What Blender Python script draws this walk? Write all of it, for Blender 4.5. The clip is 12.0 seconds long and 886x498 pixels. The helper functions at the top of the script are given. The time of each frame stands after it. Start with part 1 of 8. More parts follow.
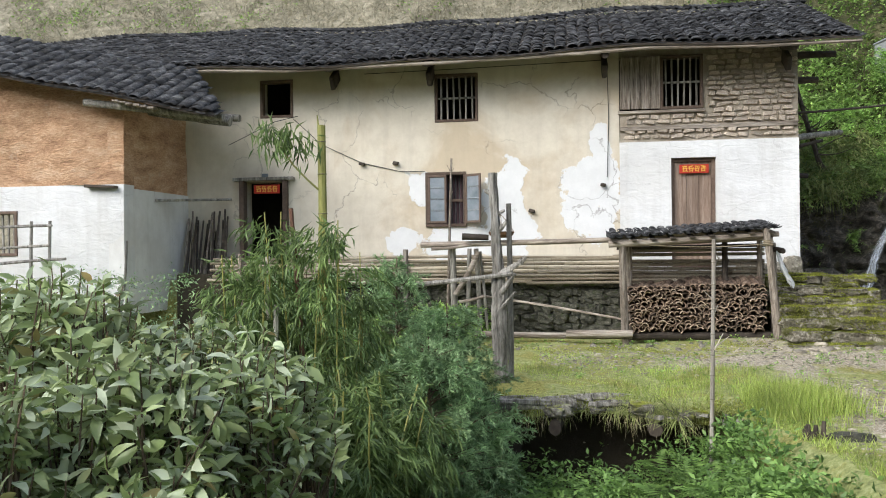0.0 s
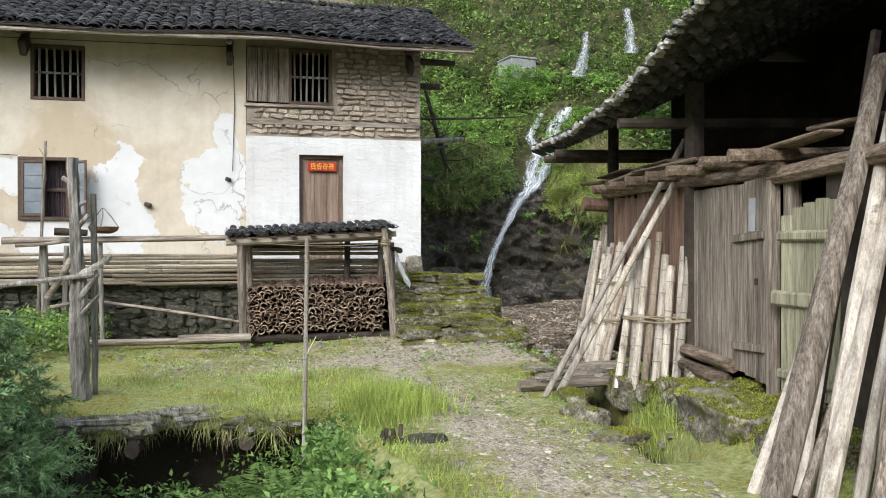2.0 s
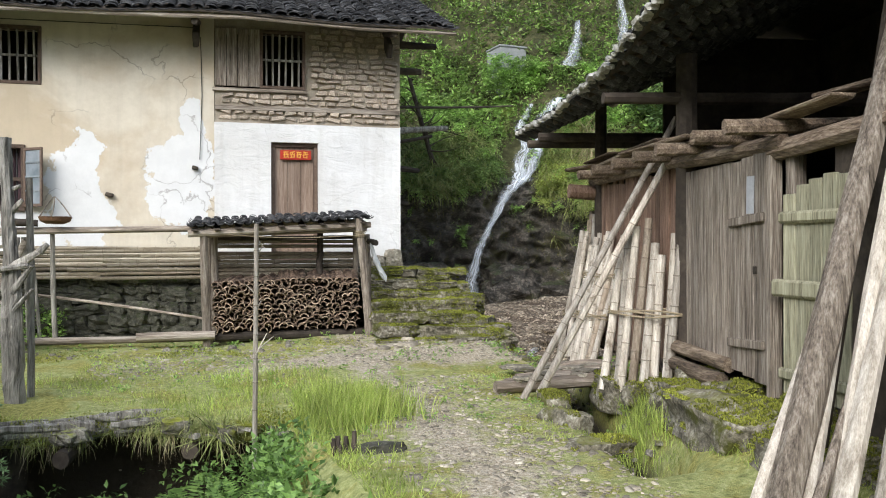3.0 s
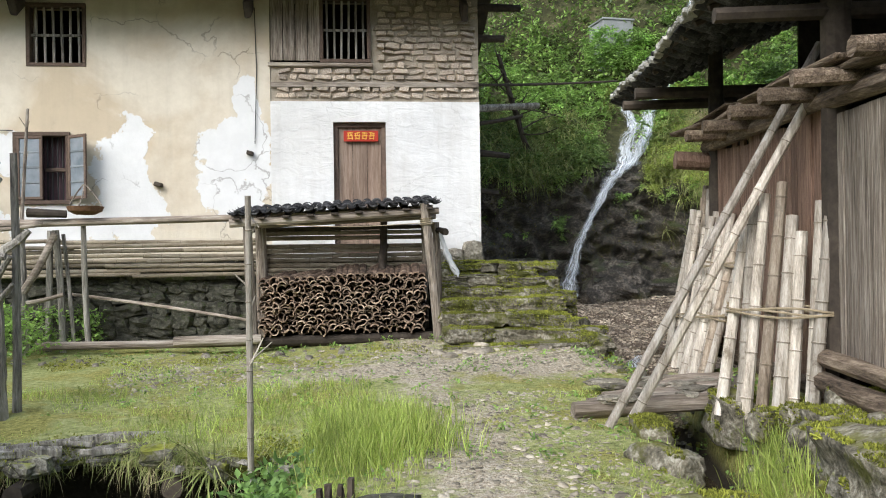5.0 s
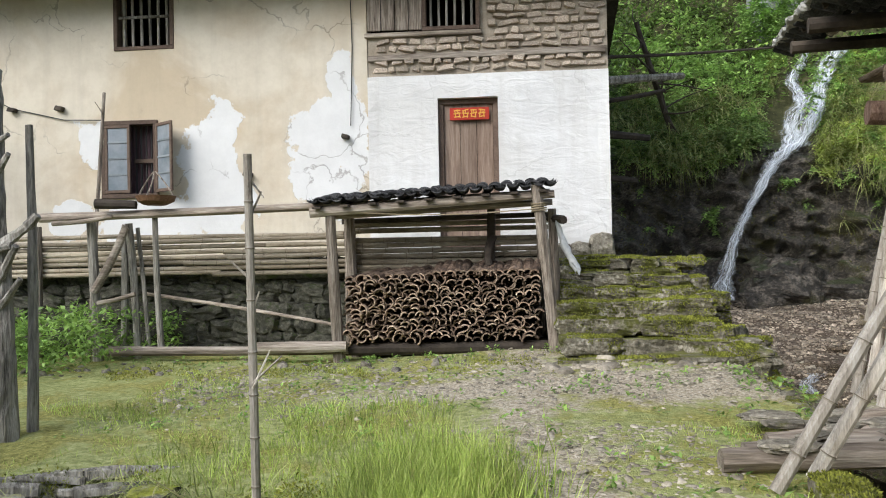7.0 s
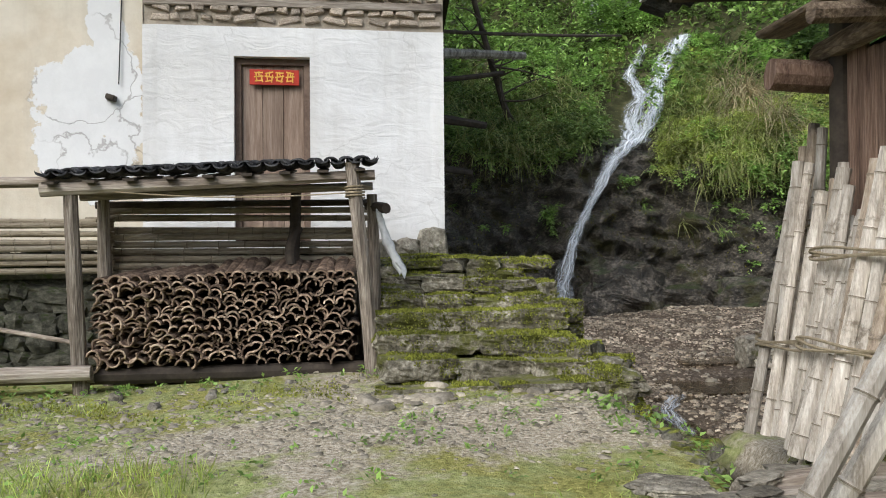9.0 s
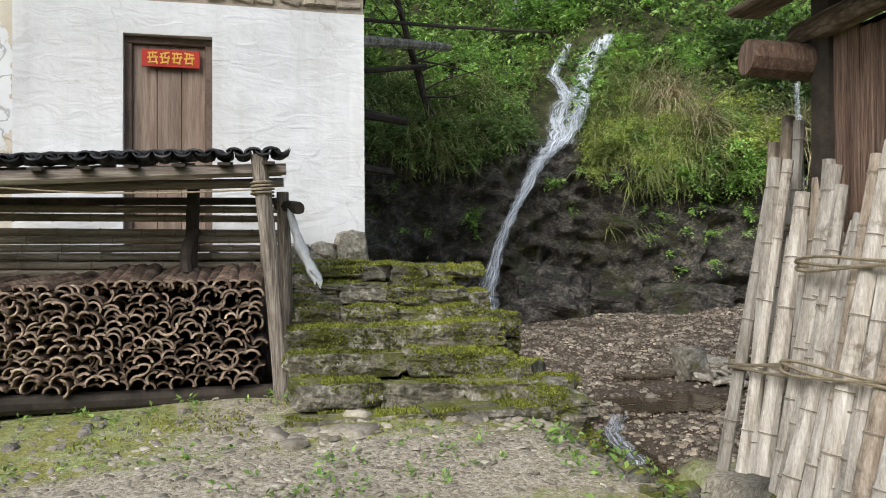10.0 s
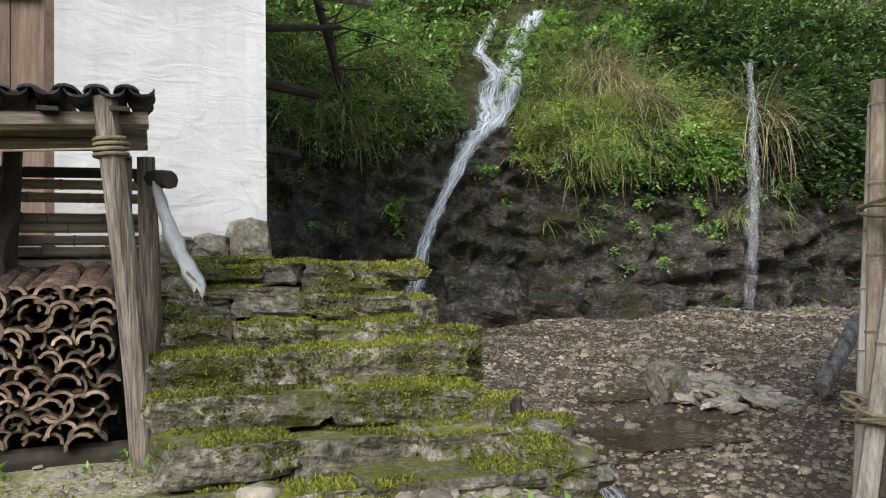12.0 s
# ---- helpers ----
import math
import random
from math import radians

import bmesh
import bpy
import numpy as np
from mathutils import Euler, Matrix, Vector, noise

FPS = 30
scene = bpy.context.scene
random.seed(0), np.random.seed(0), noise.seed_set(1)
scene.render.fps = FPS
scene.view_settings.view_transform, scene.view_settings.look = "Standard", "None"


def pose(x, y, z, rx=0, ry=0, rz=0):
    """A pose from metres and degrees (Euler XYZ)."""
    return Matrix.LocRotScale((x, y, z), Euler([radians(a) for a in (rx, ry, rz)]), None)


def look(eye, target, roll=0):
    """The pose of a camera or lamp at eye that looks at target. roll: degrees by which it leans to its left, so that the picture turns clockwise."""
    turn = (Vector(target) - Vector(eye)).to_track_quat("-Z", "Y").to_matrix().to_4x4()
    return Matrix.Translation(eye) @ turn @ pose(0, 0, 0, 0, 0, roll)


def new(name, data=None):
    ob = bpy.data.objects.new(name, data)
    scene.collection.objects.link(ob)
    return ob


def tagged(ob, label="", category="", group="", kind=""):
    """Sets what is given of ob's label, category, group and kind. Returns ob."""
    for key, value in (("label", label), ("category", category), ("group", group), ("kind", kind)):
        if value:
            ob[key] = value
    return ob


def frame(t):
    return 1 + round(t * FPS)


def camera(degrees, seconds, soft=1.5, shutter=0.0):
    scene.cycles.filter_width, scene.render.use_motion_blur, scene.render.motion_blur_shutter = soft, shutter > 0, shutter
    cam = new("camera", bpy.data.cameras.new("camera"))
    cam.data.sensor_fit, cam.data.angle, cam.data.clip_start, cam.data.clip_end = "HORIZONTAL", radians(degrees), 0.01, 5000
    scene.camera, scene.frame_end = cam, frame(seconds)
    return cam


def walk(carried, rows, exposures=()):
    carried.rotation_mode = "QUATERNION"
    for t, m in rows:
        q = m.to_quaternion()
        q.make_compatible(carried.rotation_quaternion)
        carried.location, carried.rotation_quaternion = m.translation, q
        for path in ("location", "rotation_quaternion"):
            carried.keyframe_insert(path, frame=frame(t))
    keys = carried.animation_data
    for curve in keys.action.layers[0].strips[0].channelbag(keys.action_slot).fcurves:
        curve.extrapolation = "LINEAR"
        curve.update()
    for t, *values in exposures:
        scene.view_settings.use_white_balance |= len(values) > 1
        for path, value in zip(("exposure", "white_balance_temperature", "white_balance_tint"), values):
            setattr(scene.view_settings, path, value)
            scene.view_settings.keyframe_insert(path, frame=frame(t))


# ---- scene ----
cam = camera(57.4, 12.0, soft=1.0)
METRES, EYE, TILT, LEAN, TURN = 10.5, 1.55, 0.0, 0.6, 9.0
ROWS = [
    (0.0, 0.0, 0.0, 0.0, 0.0, 0.0, -0.0),
    (0.5, 0.017, 0.0078, 0.0005, -4.5, -0.13, 0.12),
    (1.0, 0.0411, 0.0234, 0.0014, -13.39, -0.12, -0.2),
    (1.5, 0.0636, 0.0357, 0.0003, -20.65, 0.01, -0.51),
    (2.0, 0.0909, 0.0517, 0.0003, -22.98, -0.0, -0.5),
    (2.5, 0.1182, 0.0798, -0.005, -23.26, -0.05, -0.46),
    (4.5, 0.2351, 0.2218, -0.0227, -19.08, 0.12, 0.15),
    (5.0, 0.2608, 0.2654, -0.0283, -14.96, 0.19, 0.26),
    (5.5, 0.2846, 0.3067, -0.0317, -10.08, 0.42, 0.49),
    (6.0, 0.3062, 0.3462, -0.0356, -5.72, 0.56, 0.61),
    (6.5, 0.3231, 0.382, -0.0403, -4.12, 0.62, 0.64),
    (8.5, 0.3755, 0.5603, -0.0428, -11.83, 0.51, 0.02),
    (9.0, 0.3861, 0.6025, -0.0445, -16.43, 0.65, -0.14),
    (9.5, 0.3956, 0.6416, -0.0424, -19.07, 0.77, -0.2),
    (10.0, 0.403, 0.6816, -0.0413, -22.55, 0.89, -0.27),
    (10.5, 0.4106, 0.7215, -0.0435, -26.34, 0.92, -0.31),
    (11.0, 0.4219, 0.764, -0.0457, -27.83, 0.91, -0.22),
    (11.5, 0.436, 0.8076, -0.0459, -28.56, 0.93, -0.12),
    (12.0, 0.4525, 0.8501, -0.0438, -29.49, 0.97, -0.03),
]
walk(cam, [(t, pose(0, 0, EYE, TILT, LEAN, TURN) @ pose(METRES * x, METRES * y, METRES * z, 90 + pitch, roll, yaw)) for t, x, y, z, yaw, pitch, roll in ROWS],
     exposures=[(0.0, 0.95), (5.5, 0.95), (8.5, 0.68), (10.5, 0.66), (12.0, 0.62)])

# ---- world and sun: bright overcast ----
world = bpy.data.worlds.new("world")
scene.world = world
world.use_nodes = True
wn, wl = world.node_tree.nodes, world.node_tree.links
sky = wn.new("ShaderNodeTexSky")
sky.sky_type, sky.sun_disc = "NISHITA", False
sky.sun_elevation, sky.sun_rotation = radians(36), radians(219)
sky.dust_density, sky.ozone_density = 1.5, 1.0
soft_sky = wn.new("ShaderNodeHueSaturation")
soft_sky.inputs["Saturation"].default_value = 0.68
wl.new(sky.outputs[0], soft_sky.inputs["Color"])
wl.new(soft_sky.outputs[0], wn["Background"].inputs["Color"])
wn["Background"].inputs["Strength"].default_value = 0.15
sun = new("sun", bpy.data.lights.new("sun", "SUN"))
sun.data.energy, sun.data.angle, sun.data.color = 1.7, radians(40), (0.97, 0.99, 1.0)
sun.matrix_world = look((-13, -16, 15), (0, 0, 0))


# ---- materials ----
def ramp(nt, fac, stops):
    n = nt.nodes.new("ShaderNodeValToRGB")
    els = n.color_ramp.elements
    while len(els) < len(stops):
        els.new(0.5)
    for e, (p, c) in zip(els, stops):
        e.position, e.color = p, (*c, 1)
    nt.links.new(fac, n.inputs["Fac"])
    return n.outputs["Color"]


def tex(nt, vec, scale, detail=4, rough=0.6, dist=0.0):
    n = nt.nodes.new("ShaderNodeTexNoise")
    n.inputs["Scale"].default_value, n.inputs["Detail"].default_value = scale, detail
    n.inputs["Roughness"].default_value, n.inputs["Distortion"].default_value = rough, dist
    nt.links.new(vec, n.inputs["Vector"])
    return n.outputs["Fac"]


def math_node(nt, op, a, b=None, c=None, clamp=False):
    n = nt.nodes.new("ShaderNodeMath")
    n.operation, n.use_clamp = op, clamp
    for i, v in enumerate((a, b, c)):
        if v is None:
            continue
        if isinstance(v, (int, float)):
            n.inputs[i].default_value = v
        else:
            nt.links.new(v, n.inputs[i])
    return n.outputs[0]


def mix(nt, fac, a, b, mode="MIX"):
    n = nt.nodes.new("ShaderNodeMix")
    n.data_type, n.blend_type = "RGBA", mode
    for key, v in ((0, fac), (6, a), (7, b)):
        if isinstance(v, (int, float)):
            n.inputs[key].default_value = v
        elif isinstance(v, tuple):
            n.inputs[key].default_value = (*v, 1)
        else:
            nt.links.new(v, n.inputs[key])
    return n.outputs[2]


def coords(nt, stretch=(1, 1, 1), jitter=True):
    tc = nt.nodes.new("ShaderNodeTexCoord")
    mp = nt.nodes.new("ShaderNodeMapping")
    mp.inputs["Scale"].default_value = stretch
    vec = tc.outputs["Object"]
    if jitter:
        oi = nt.nodes.new("ShaderNodeObjectInfo")
        sc = nt.nodes.new("ShaderNodeVectorMath")
        sc.operation = "ADD"
        sh = math_node(nt, "MULTIPLY", oi.outputs["Random"], 37.0)
        nt.links.new(vec, sc.inputs[0])
        nt.links.new(sh, sc.inputs[1])
        vec = sc.outputs[0]
    nt.links.new(vec, mp.inputs["Vector"])
    return mp.outputs[0]


def surf(name, stops, scale=3.0, fine=40.0, rough=0.85, bump=0.4, stretch=(1, 1, 1), vary=0.25, fine_mix=0.35,
         spec=0.3, island=False, patch=None, patch_scale=0.7, patch_at=0.55, up=None, deep=0.02):
    """A weathered surface: broad noise through the colour stops, fine grain, piece-by-piece variation, patches and growth on top faces."""
    m = bpy.data.materials.new(name)
    m.use_nodes = True
    nt = m.node_tree
    bsdf = nt.nodes["Principled BSDF"]
    vec = coords(nt, stretch)
    broad = tex(nt, vec, scale, 5, 0.65)
    grain = tex(nt, vec, fine, 3, 0.7)
    both = math_node(nt, "ADD", math_node(nt, "MULTIPLY", broad, 1 - fine_mix), math_node(nt, "MULTIPLY", grain, fine_mix))
    n = len(stops)
    col = ramp(nt, both, [(0.36 + 0.28 * i / max(1, n - 1), c) for i, c in enumerate(stops)])
    if patch:
        pm = tex(nt, coords(nt, (1, 1, 1), False), patch_scale, 6, 0.7)
        col = mix(nt, ramp(nt, pm, [(patch_at, (0, 0, 0)), (patch_at + 0.08, (1, 1, 1))]), col, patch)
    if up:
        g = nt.nodes.new("ShaderNodeNewGeometry")
        sx = nt.nodes.new("ShaderNodeSeparateXYZ")
        nt.links.new(g.outputs["Normal"], sx.inputs[0])
        um = math_node(nt, "MULTIPLY", math_node(nt, "SUBTRACT", sx.outputs[2], 0.25, clamp=True), tex(nt, coords(nt, (1, 1, 1), False), up[1], 5, 0.7))
        col = mix(nt, ramp(nt, um, [(up[2], (0, 0, 0)), (up[2] + 0.17, (1, 1, 1))]), col, up[0])
    if vary:
        src = nt.nodes.new("ShaderNodeNewGeometry").outputs["Random Per Island"] if island else nt.nodes.new("ShaderNodeObjectInfo").outputs["Random"]
        hv = nt.nodes.new("ShaderNodeHueSaturation")
        nt.links.new(math_node(nt, "MULTIPLY_ADD", src, 2 * vary, 1 - vary), hv.inputs["Value"])
        nt.links.new(col, hv.inputs["Color"])
        col = hv.outputs[0]
    nt.links.new(col, bsdf.inputs["Base Color"])
    bsdf.inputs["Roughness"].default_value = rough
    bsdf.inputs["Specular IOR Level"].default_value = spec
    if bump:
        b = nt.nodes.new("ShaderNodeBump")
        b.inputs["Strength"].default_value, b.inputs["Distance"].default_value = bump, deep
        nt.links.new(both, b.inputs["Height"])
        nt.links.new(b.outputs[0], bsdf.inputs["Normal"])
    return m


def plaster(name, base, worn, white=None, blobs=(), crack=0.5, courses=0.0):
    """Lime plaster: worn patches, flaked white areas of given centres and radii (x, z), hair cracks, stains."""
    m = bpy.data.materials.new(name)
    m.use_nodes = True
    nt = m.node_tree
    bsdf = nt.nodes["Principled BSDF"]
    vec = coords(nt, (1, 1, 1), False)
    broad = tex(nt, vec, 0.55, 6, 0.6, 0.4)
    mid = tex(nt, vec, 3.5, 6, 0.7)
    fine = tex(nt, vec, 45, 3, 0.7)
    streak = tex(nt, coords(nt, (5, 5, 0.5), False), 1.0, 5, 0.6)
    col = mix(nt, ramp(nt, broad, [(0.48, (0, 0, 0)), (0.62, (1, 1, 1))]), base, worn)
    col = mix(nt, math_node(nt, "MULTIPLY", ramp(nt, mid, [(0.35, (1, 1, 1)), (0.6, (0, 0, 0))]), 0.25), col, tuple(c * 0.72 for c in worn))
    col = mix(nt, math_node(nt, "MULTIPLY", ramp(nt, streak, [(0.5, (0, 0, 0)), (0.75, (1, 1, 1))]), 0.18), col, (0.3, 0.26, 0.2))
    height = math_node(nt, "ADD", math_node(nt, "MULTIPLY", mid, 0.6), math_node(nt, "MULTIPLY", fine, 0.12))
    if courses:
        height = math_node(nt, "ADD", height, math_node(nt, "MULTIPLY", tex(nt, coords(nt, (3.4, 3.4, 8.5), False), 1.0, 3, 0.5, 1.2), courses))
    if blobs:
        sx = nt.nodes.new("ShaderNodeSeparateXYZ")
        nt.links.new(nt.nodes.new("ShaderNodeTexCoord").outputs["Object"], sx.inputs[0])
        mask = None
        for cx, cz, rx, rz in blobs:
            dx = math_node(nt, "DIVIDE", math_node(nt, "SUBTRACT", sx.outputs[0], cx), rx)
            dz = math_node(nt, "DIVIDE", math_node(nt, "SUBTRACT", sx.outputs[2], cz), rz)
            d = math_node(nt, "SQRT", math_node(nt, "ADD", math_node(nt, "MULTIPLY", dx, dx), math_node(nt, "MULTIPLY", dz, dz)))
            mask = d if mask is None else math_node(nt, "MINIMUM", mask, d)
        mask = math_node(nt, "ADD", mask, math_node(nt, "MULTIPLY_ADD", tex(nt, vec, 1.9, 7, 0.62), 2.4, -1.2))
        mk = ramp(nt, mask, [(0.93, (1, 1, 1)), (0.97, (0, 0, 0))])
        wcol = mix(nt, math_node(nt, "MULTIPLY", ramp(nt, mid, [(0.4, (1, 1, 1)), (0.6, (0, 0, 0))]), 0.3), white, tuple(c * 0.8 for c in white))
        col = mix(nt, mk, col, wcol)
        height = math_node(nt, "ADD", height, math_node(nt, "MULTIPLY", mk, 0.35))
    if crack:
        vor = nt.nodes.new("ShaderNodeTexVoronoi")
        vor.feature = "DISTANCE_TO_EDGE"
        vor.inputs["Scale"].default_value = 0.8
        warp = nt.nodes.new("ShaderNodeVectorMath")
        warp.operation = "MULTIPLY_ADD"
        nn = nt.nodes.new("ShaderNodeTexNoise")
        nn.inputs["Scale"].default_value, nn.inputs["Detail"].default_value = 2.0, 6
        nt.links.new(vec, nn.inputs["Vector"])
        nt.links.new(nn.outputs["Color"], warp.inputs[0])
        warp.inputs[1].default_value = (0.9, 0.9, 0.9)
        nt.links.new(vec, warp.inputs[2])
        nt.links.new(warp.outputs[0], vor.inputs["Vector"])
        line = ramp(nt, vor.outputs["Distance"], [(0.003, (1, 1, 1)), (0.01, (0, 0, 0))])
        gate = ramp(nt, tex(nt, vec, 0.8, 3), [(0.5, (0, 0, 0)), (0.58, (1, 1, 1))])
        lf = math_node(nt, "MULTIPLY", math_node(nt, "MULTIPLY", line, gate), crack)
        col = mix(nt, lf, col, (0.16, 0.13, 0.1))
        height = math_node(nt, "SUBTRACT", height, math_node(nt, "MULTIPLY", lf, 0.5))
    nt.links.new(col, bsdf.inputs["Base Color"])
    bsdf.inputs["Roughness"].default_value = 0.92
    bsdf.inputs["Specular IOR Level"].default_value = 0.2
    b = nt.nodes.new("ShaderNodeBump")
    b.inputs["Strength"].default_value, b.inputs["Distance"].default_value = 0.55, 0.025
    nt.links.new(height, b.inputs["Height"])
    nt.links.new(b.outputs[0], bsdf.inputs["Normal"])
    return m


def leaf_mat(name, dark, light, back=0.3, rough=0.45, dry=None, dry_share=0.06):
    m = bpy.data.materials.new(name)
    m.use_nodes = True
    nt = m.node_tree
    bsdf = nt.nodes["Principled BSDF"]
    rnd = nt.nodes.new("ShaderNodeNewGeometry").outputs["Random Per Island"]
    stops = [(0.0, dark), (0.85 - dry_share, light)]
    if dry:
        stops += [(1 - dry_share, light), (1.0, dry)]
    col = ramp(nt, rnd, stops)
    big = tex(nt, coords(nt, (1, 1, 1), False), 1.7, 3)
    hv = nt.nodes.new("ShaderNodeHueSaturation")
    nt.links.new(math_node(nt, "MULTIPLY_ADD", big, 2.2, -0.1), hv.inputs["Value"])
    nt.links.new(col, hv.inputs["Color"])
    nt.links.new(hv.outputs[0], bsdf.inputs["Base Color"])
    bsdf.inputs["Roughness"].default_value = rough
    bsdf.inputs["Specular IOR Level"].default_value = 0.35
    tr = nt.nodes.new("ShaderNodeBsdfTranslucent")
    nt.links.new(hv.outputs[0], tr.inputs["Color"])
    mx = nt.nodes.new("ShaderNodeMixShader")
    mx.inputs[0].default_value = back
    nt.links.new(bsdf.outputs[0], mx.inputs[1])
    nt.links.new(tr.outputs[0], mx.inputs[2])
    nt.links.new(mx.outputs[0], nt.nodes["Material Output"].inputs["Surface"])
    return m


CREAM, BEIGE, WHITE = (0.69, 0.625, 0.51), (0.57, 0.475, 0.345), (0.74, 0.735, 0.72)
BLOBS = [(-1.25, 2.6, 0.42, 0.75), (-1.1, 1.9, 0.5, 0.5), (-2.9, 2.75, 0.5, 0.35), (-2.3, 1.65, 1.0, 0.35), (-3.3, 1.75, 0.35, 0.3),
         (0.42, 2.75, 0.55, 0.6), (0.6, 3.5, 0.2, 0.5), (0.3, 2.1, 0.5, 0.5)]
m_plaster = plaster("cream_plaster", CREAM, BEIGE, WHITE, BLOBS)
m_plaster_old = plaster("aged_plaster", (0.7, 0.635, 0.52), (0.61, 0.53, 0.41), crack=0.4)
m_white = plaster("whitewash", (0.74, 0.735, 0.72), (0.69, 0.68, 0.655), crack=0.16, courses=1.3)
m_whiteold = plaster("stained_whitewash", (0.78, 0.77, 0.74), (0.68, 0.66, 0.62), crack=0.3)
m_earth = surf("rammed_earth", [(0.32, 0.18, 0.105), (0.57, 0.345, 0.2), (0.74, 0.53, 0.36)], 1.5, 14, 0.95, 1.0, (1, 1, 3.0), 0.08, fine_mix=0.45, patch=(0.56, 0.4, 0.27), patch_scale=2.6, patch_at=0.6, deep=0.09)
m_mortar = surf("mud_mortar", [(0.33, 0.27, 0.2), (0.56, 0.49, 0.39)], 4, 40, 0.95, 0.7)
m_brick = surf("mud_brick", [(0.3, 0.22, 0.165), (0.53, 0.44, 0.35), (0.74, 0.66, 0.56)], 6, 30, 0.95, 1.0, vary=0.26, fine_mix=0.45)
m_tile = surf("grey_roof_tile", [(0.014, 0.014, 0.015), (0.04, 0.04, 0.042), (0.12, 0.12, 0.12)], 6, 60, 0.85, 0.6, vary=0.6, patch=(0.1, 0.1, 0.085), patch_scale=3, patch_at=0.62)
m_tile_i = surf("grey_roof_tiles_far", [(0.014, 0.014, 0.015), (0.04, 0.04, 0.042), (0.12, 0.12, 0.12)], 6, 60, 0.85, 0.6, vary=0.6, island=True, patch=(0.1, 0.1, 0.085), patch_scale=3, patch_at=0.62)
WOOD = [(0.07, 0.055, 0.043), (0.25, 0.205, 0.162), (0.5, 0.44, 0.37)]
m_wood_x = surf("weathered_wood_lengthwise", WOOD, 2.2, 14, 0.85, 0.8, (0.35, 5, 5))
m_wood_y = surf("weathered_wood_deep", WOOD, 2.2, 14, 0.85, 0.8, (5, 0.35, 5))
m_wood_z = surf("weathered_wood_upright", WOOD, 2.2, 9, 0.85, 1.0, (9, 9, 0.45), fine_mix=0.5, deep=0.03)
m_wood_grey = surf("silvered_wood", [(0.06, 0.054, 0.045), (0.26, 0.24, 0.205), (0.5, 0.47, 0.42)], 2.5, 14, 0.88, 1.0, (6, 6, 0.5), deep=0.04)
# one dark brown tone for rafters, boarding, old logs and posts
m_wood_dark = surf("dark_brown_wood", [(0.03, 0.024, 0.018), (0.06, 0.047, 0.036), (0.1, 0.08, 0.06)], 2.5, 14, 0.85, 0.6, (1, 1, 1))
m_wood_red = surf("reddish_plank", [(0.085, 0.052, 0.037), (0.25, 0.155, 0.11), (0.42, 0.295, 0.22)], 2.2, 14, 0.85, 1.0, (9, 9, 0.4), fine_mix=0.5, deep=0.03)
m_wood_hut = surf("brown_hut_timber", [(0.045, 0.032, 0.023), (0.17, 0.125, 0.088), (0.36, 0.285, 0.21)], 2.2, 14, 0.88, 1.0, (5, 0.5, 5), fine_mix=0.5, deep=0.03)
m_wood_green = surf("mossy_pale_plank", [(0.12, 0.11, 0.07), (0.33, 0.31, 0.21), (0.5, 0.48, 0.34)], 2.2, 14, 0.85, 0.9, (8, 8, 0.4), fine_mix=0.5)
m_door = surf("brown_door_board", [(0.15, 0.1, 0.072), (0.25, 0.18, 0.135), (0.36, 0.28, 0.22)], 2.2, 16, 0.8, 0.5, (7, 7, 0.4), 0.12)
m_bamboo = surf("dry_bamboo_pole", [(0.22, 0.185, 0.145), (0.45, 0.4, 0.335), (0.66, 0.62, 0.55)], 3, 25, 0.6, 0.5, (5, 5, 0.5), 0.34, patch=(0.2, 0.165, 0.125), patch_scale=3.6, patch_at=0.6)
m_bamboo_brown = surf("browned_bamboo_pole", [(0.14, 0.105, 0.075), (0.34, 0.27, 0.2), (0.52, 0.45, 0.36)], 3, 25, 0.65, 0.5, (4, 4, 0.5), 0.3, patch=(0.16, 0.13, 0.1), patch_scale=3.4, patch_at=0.56)
m_bamboo_x = surf("dry_bamboo_rail", [(0.13, 0.1, 0.068), (0.27, 0.225, 0.16), (0.42, 0.37, 0.285)], 3, 25, 0.65, 0.3, (0.5, 4, 4), 0.25)
m_bamboo_green = surf("green_bamboo_culm", [(0.2, 0.2, 0.05), (0.29, 0.28, 0.08), (0.36, 0.34, 0.14)], 3, 25, 0.4, 0.15, (3, 3, 0.6), 0.08)
m_knot = surf("bamboo_joint", [(0.13, 0.105, 0.075), (0.27, 0.225, 0.165)], 8, 40, 0.8, 0.3)
m_bark = surf("curled_bark", [(0.035, 0.023, 0.017), (0.12, 0.08, 0.057), (0.34, 0.25, 0.18)], 5, 40, 0.9, 0.6, vary=0.4)
m_bark_i = surf("curled_bark_pile", [(0.035, 0.023, 0.017), (0.12, 0.08, 0.057), (0.34, 0.25, 0.18)], 5, 40, 0.9, 0.6, vary=0.4, island=True)
MOSS = (0.12, 0.125, 0.012)
m_stone = surf("grey_fieldstone", [(0.08, 0.071, 0.054), (0.22, 0.197, 0.153), (0.42, 0.385, 0.315)], 5, 25, 0.9, 1.0, vary=0.25, fine_mix=0.45, patch=(0.1, 0.1, 0.03), patch_scale=3, patch_at=0.6, deep=0.05)
m_stone_moss = surf("mossy_step_stone", [(0.05, 0.046, 0.034), (0.16, 0.148, 0.115), (0.36, 0.34, 0.285)], 5, 30, 0.9, 1.0, vary=0.25, fine_mix=0.45, patch=(0.085, 0.09, 0.013), patch_scale=2.6, patch_at=0.5, up=((0.29, 0.31, 0.04), 4.5, 0.27), deep=0.05)
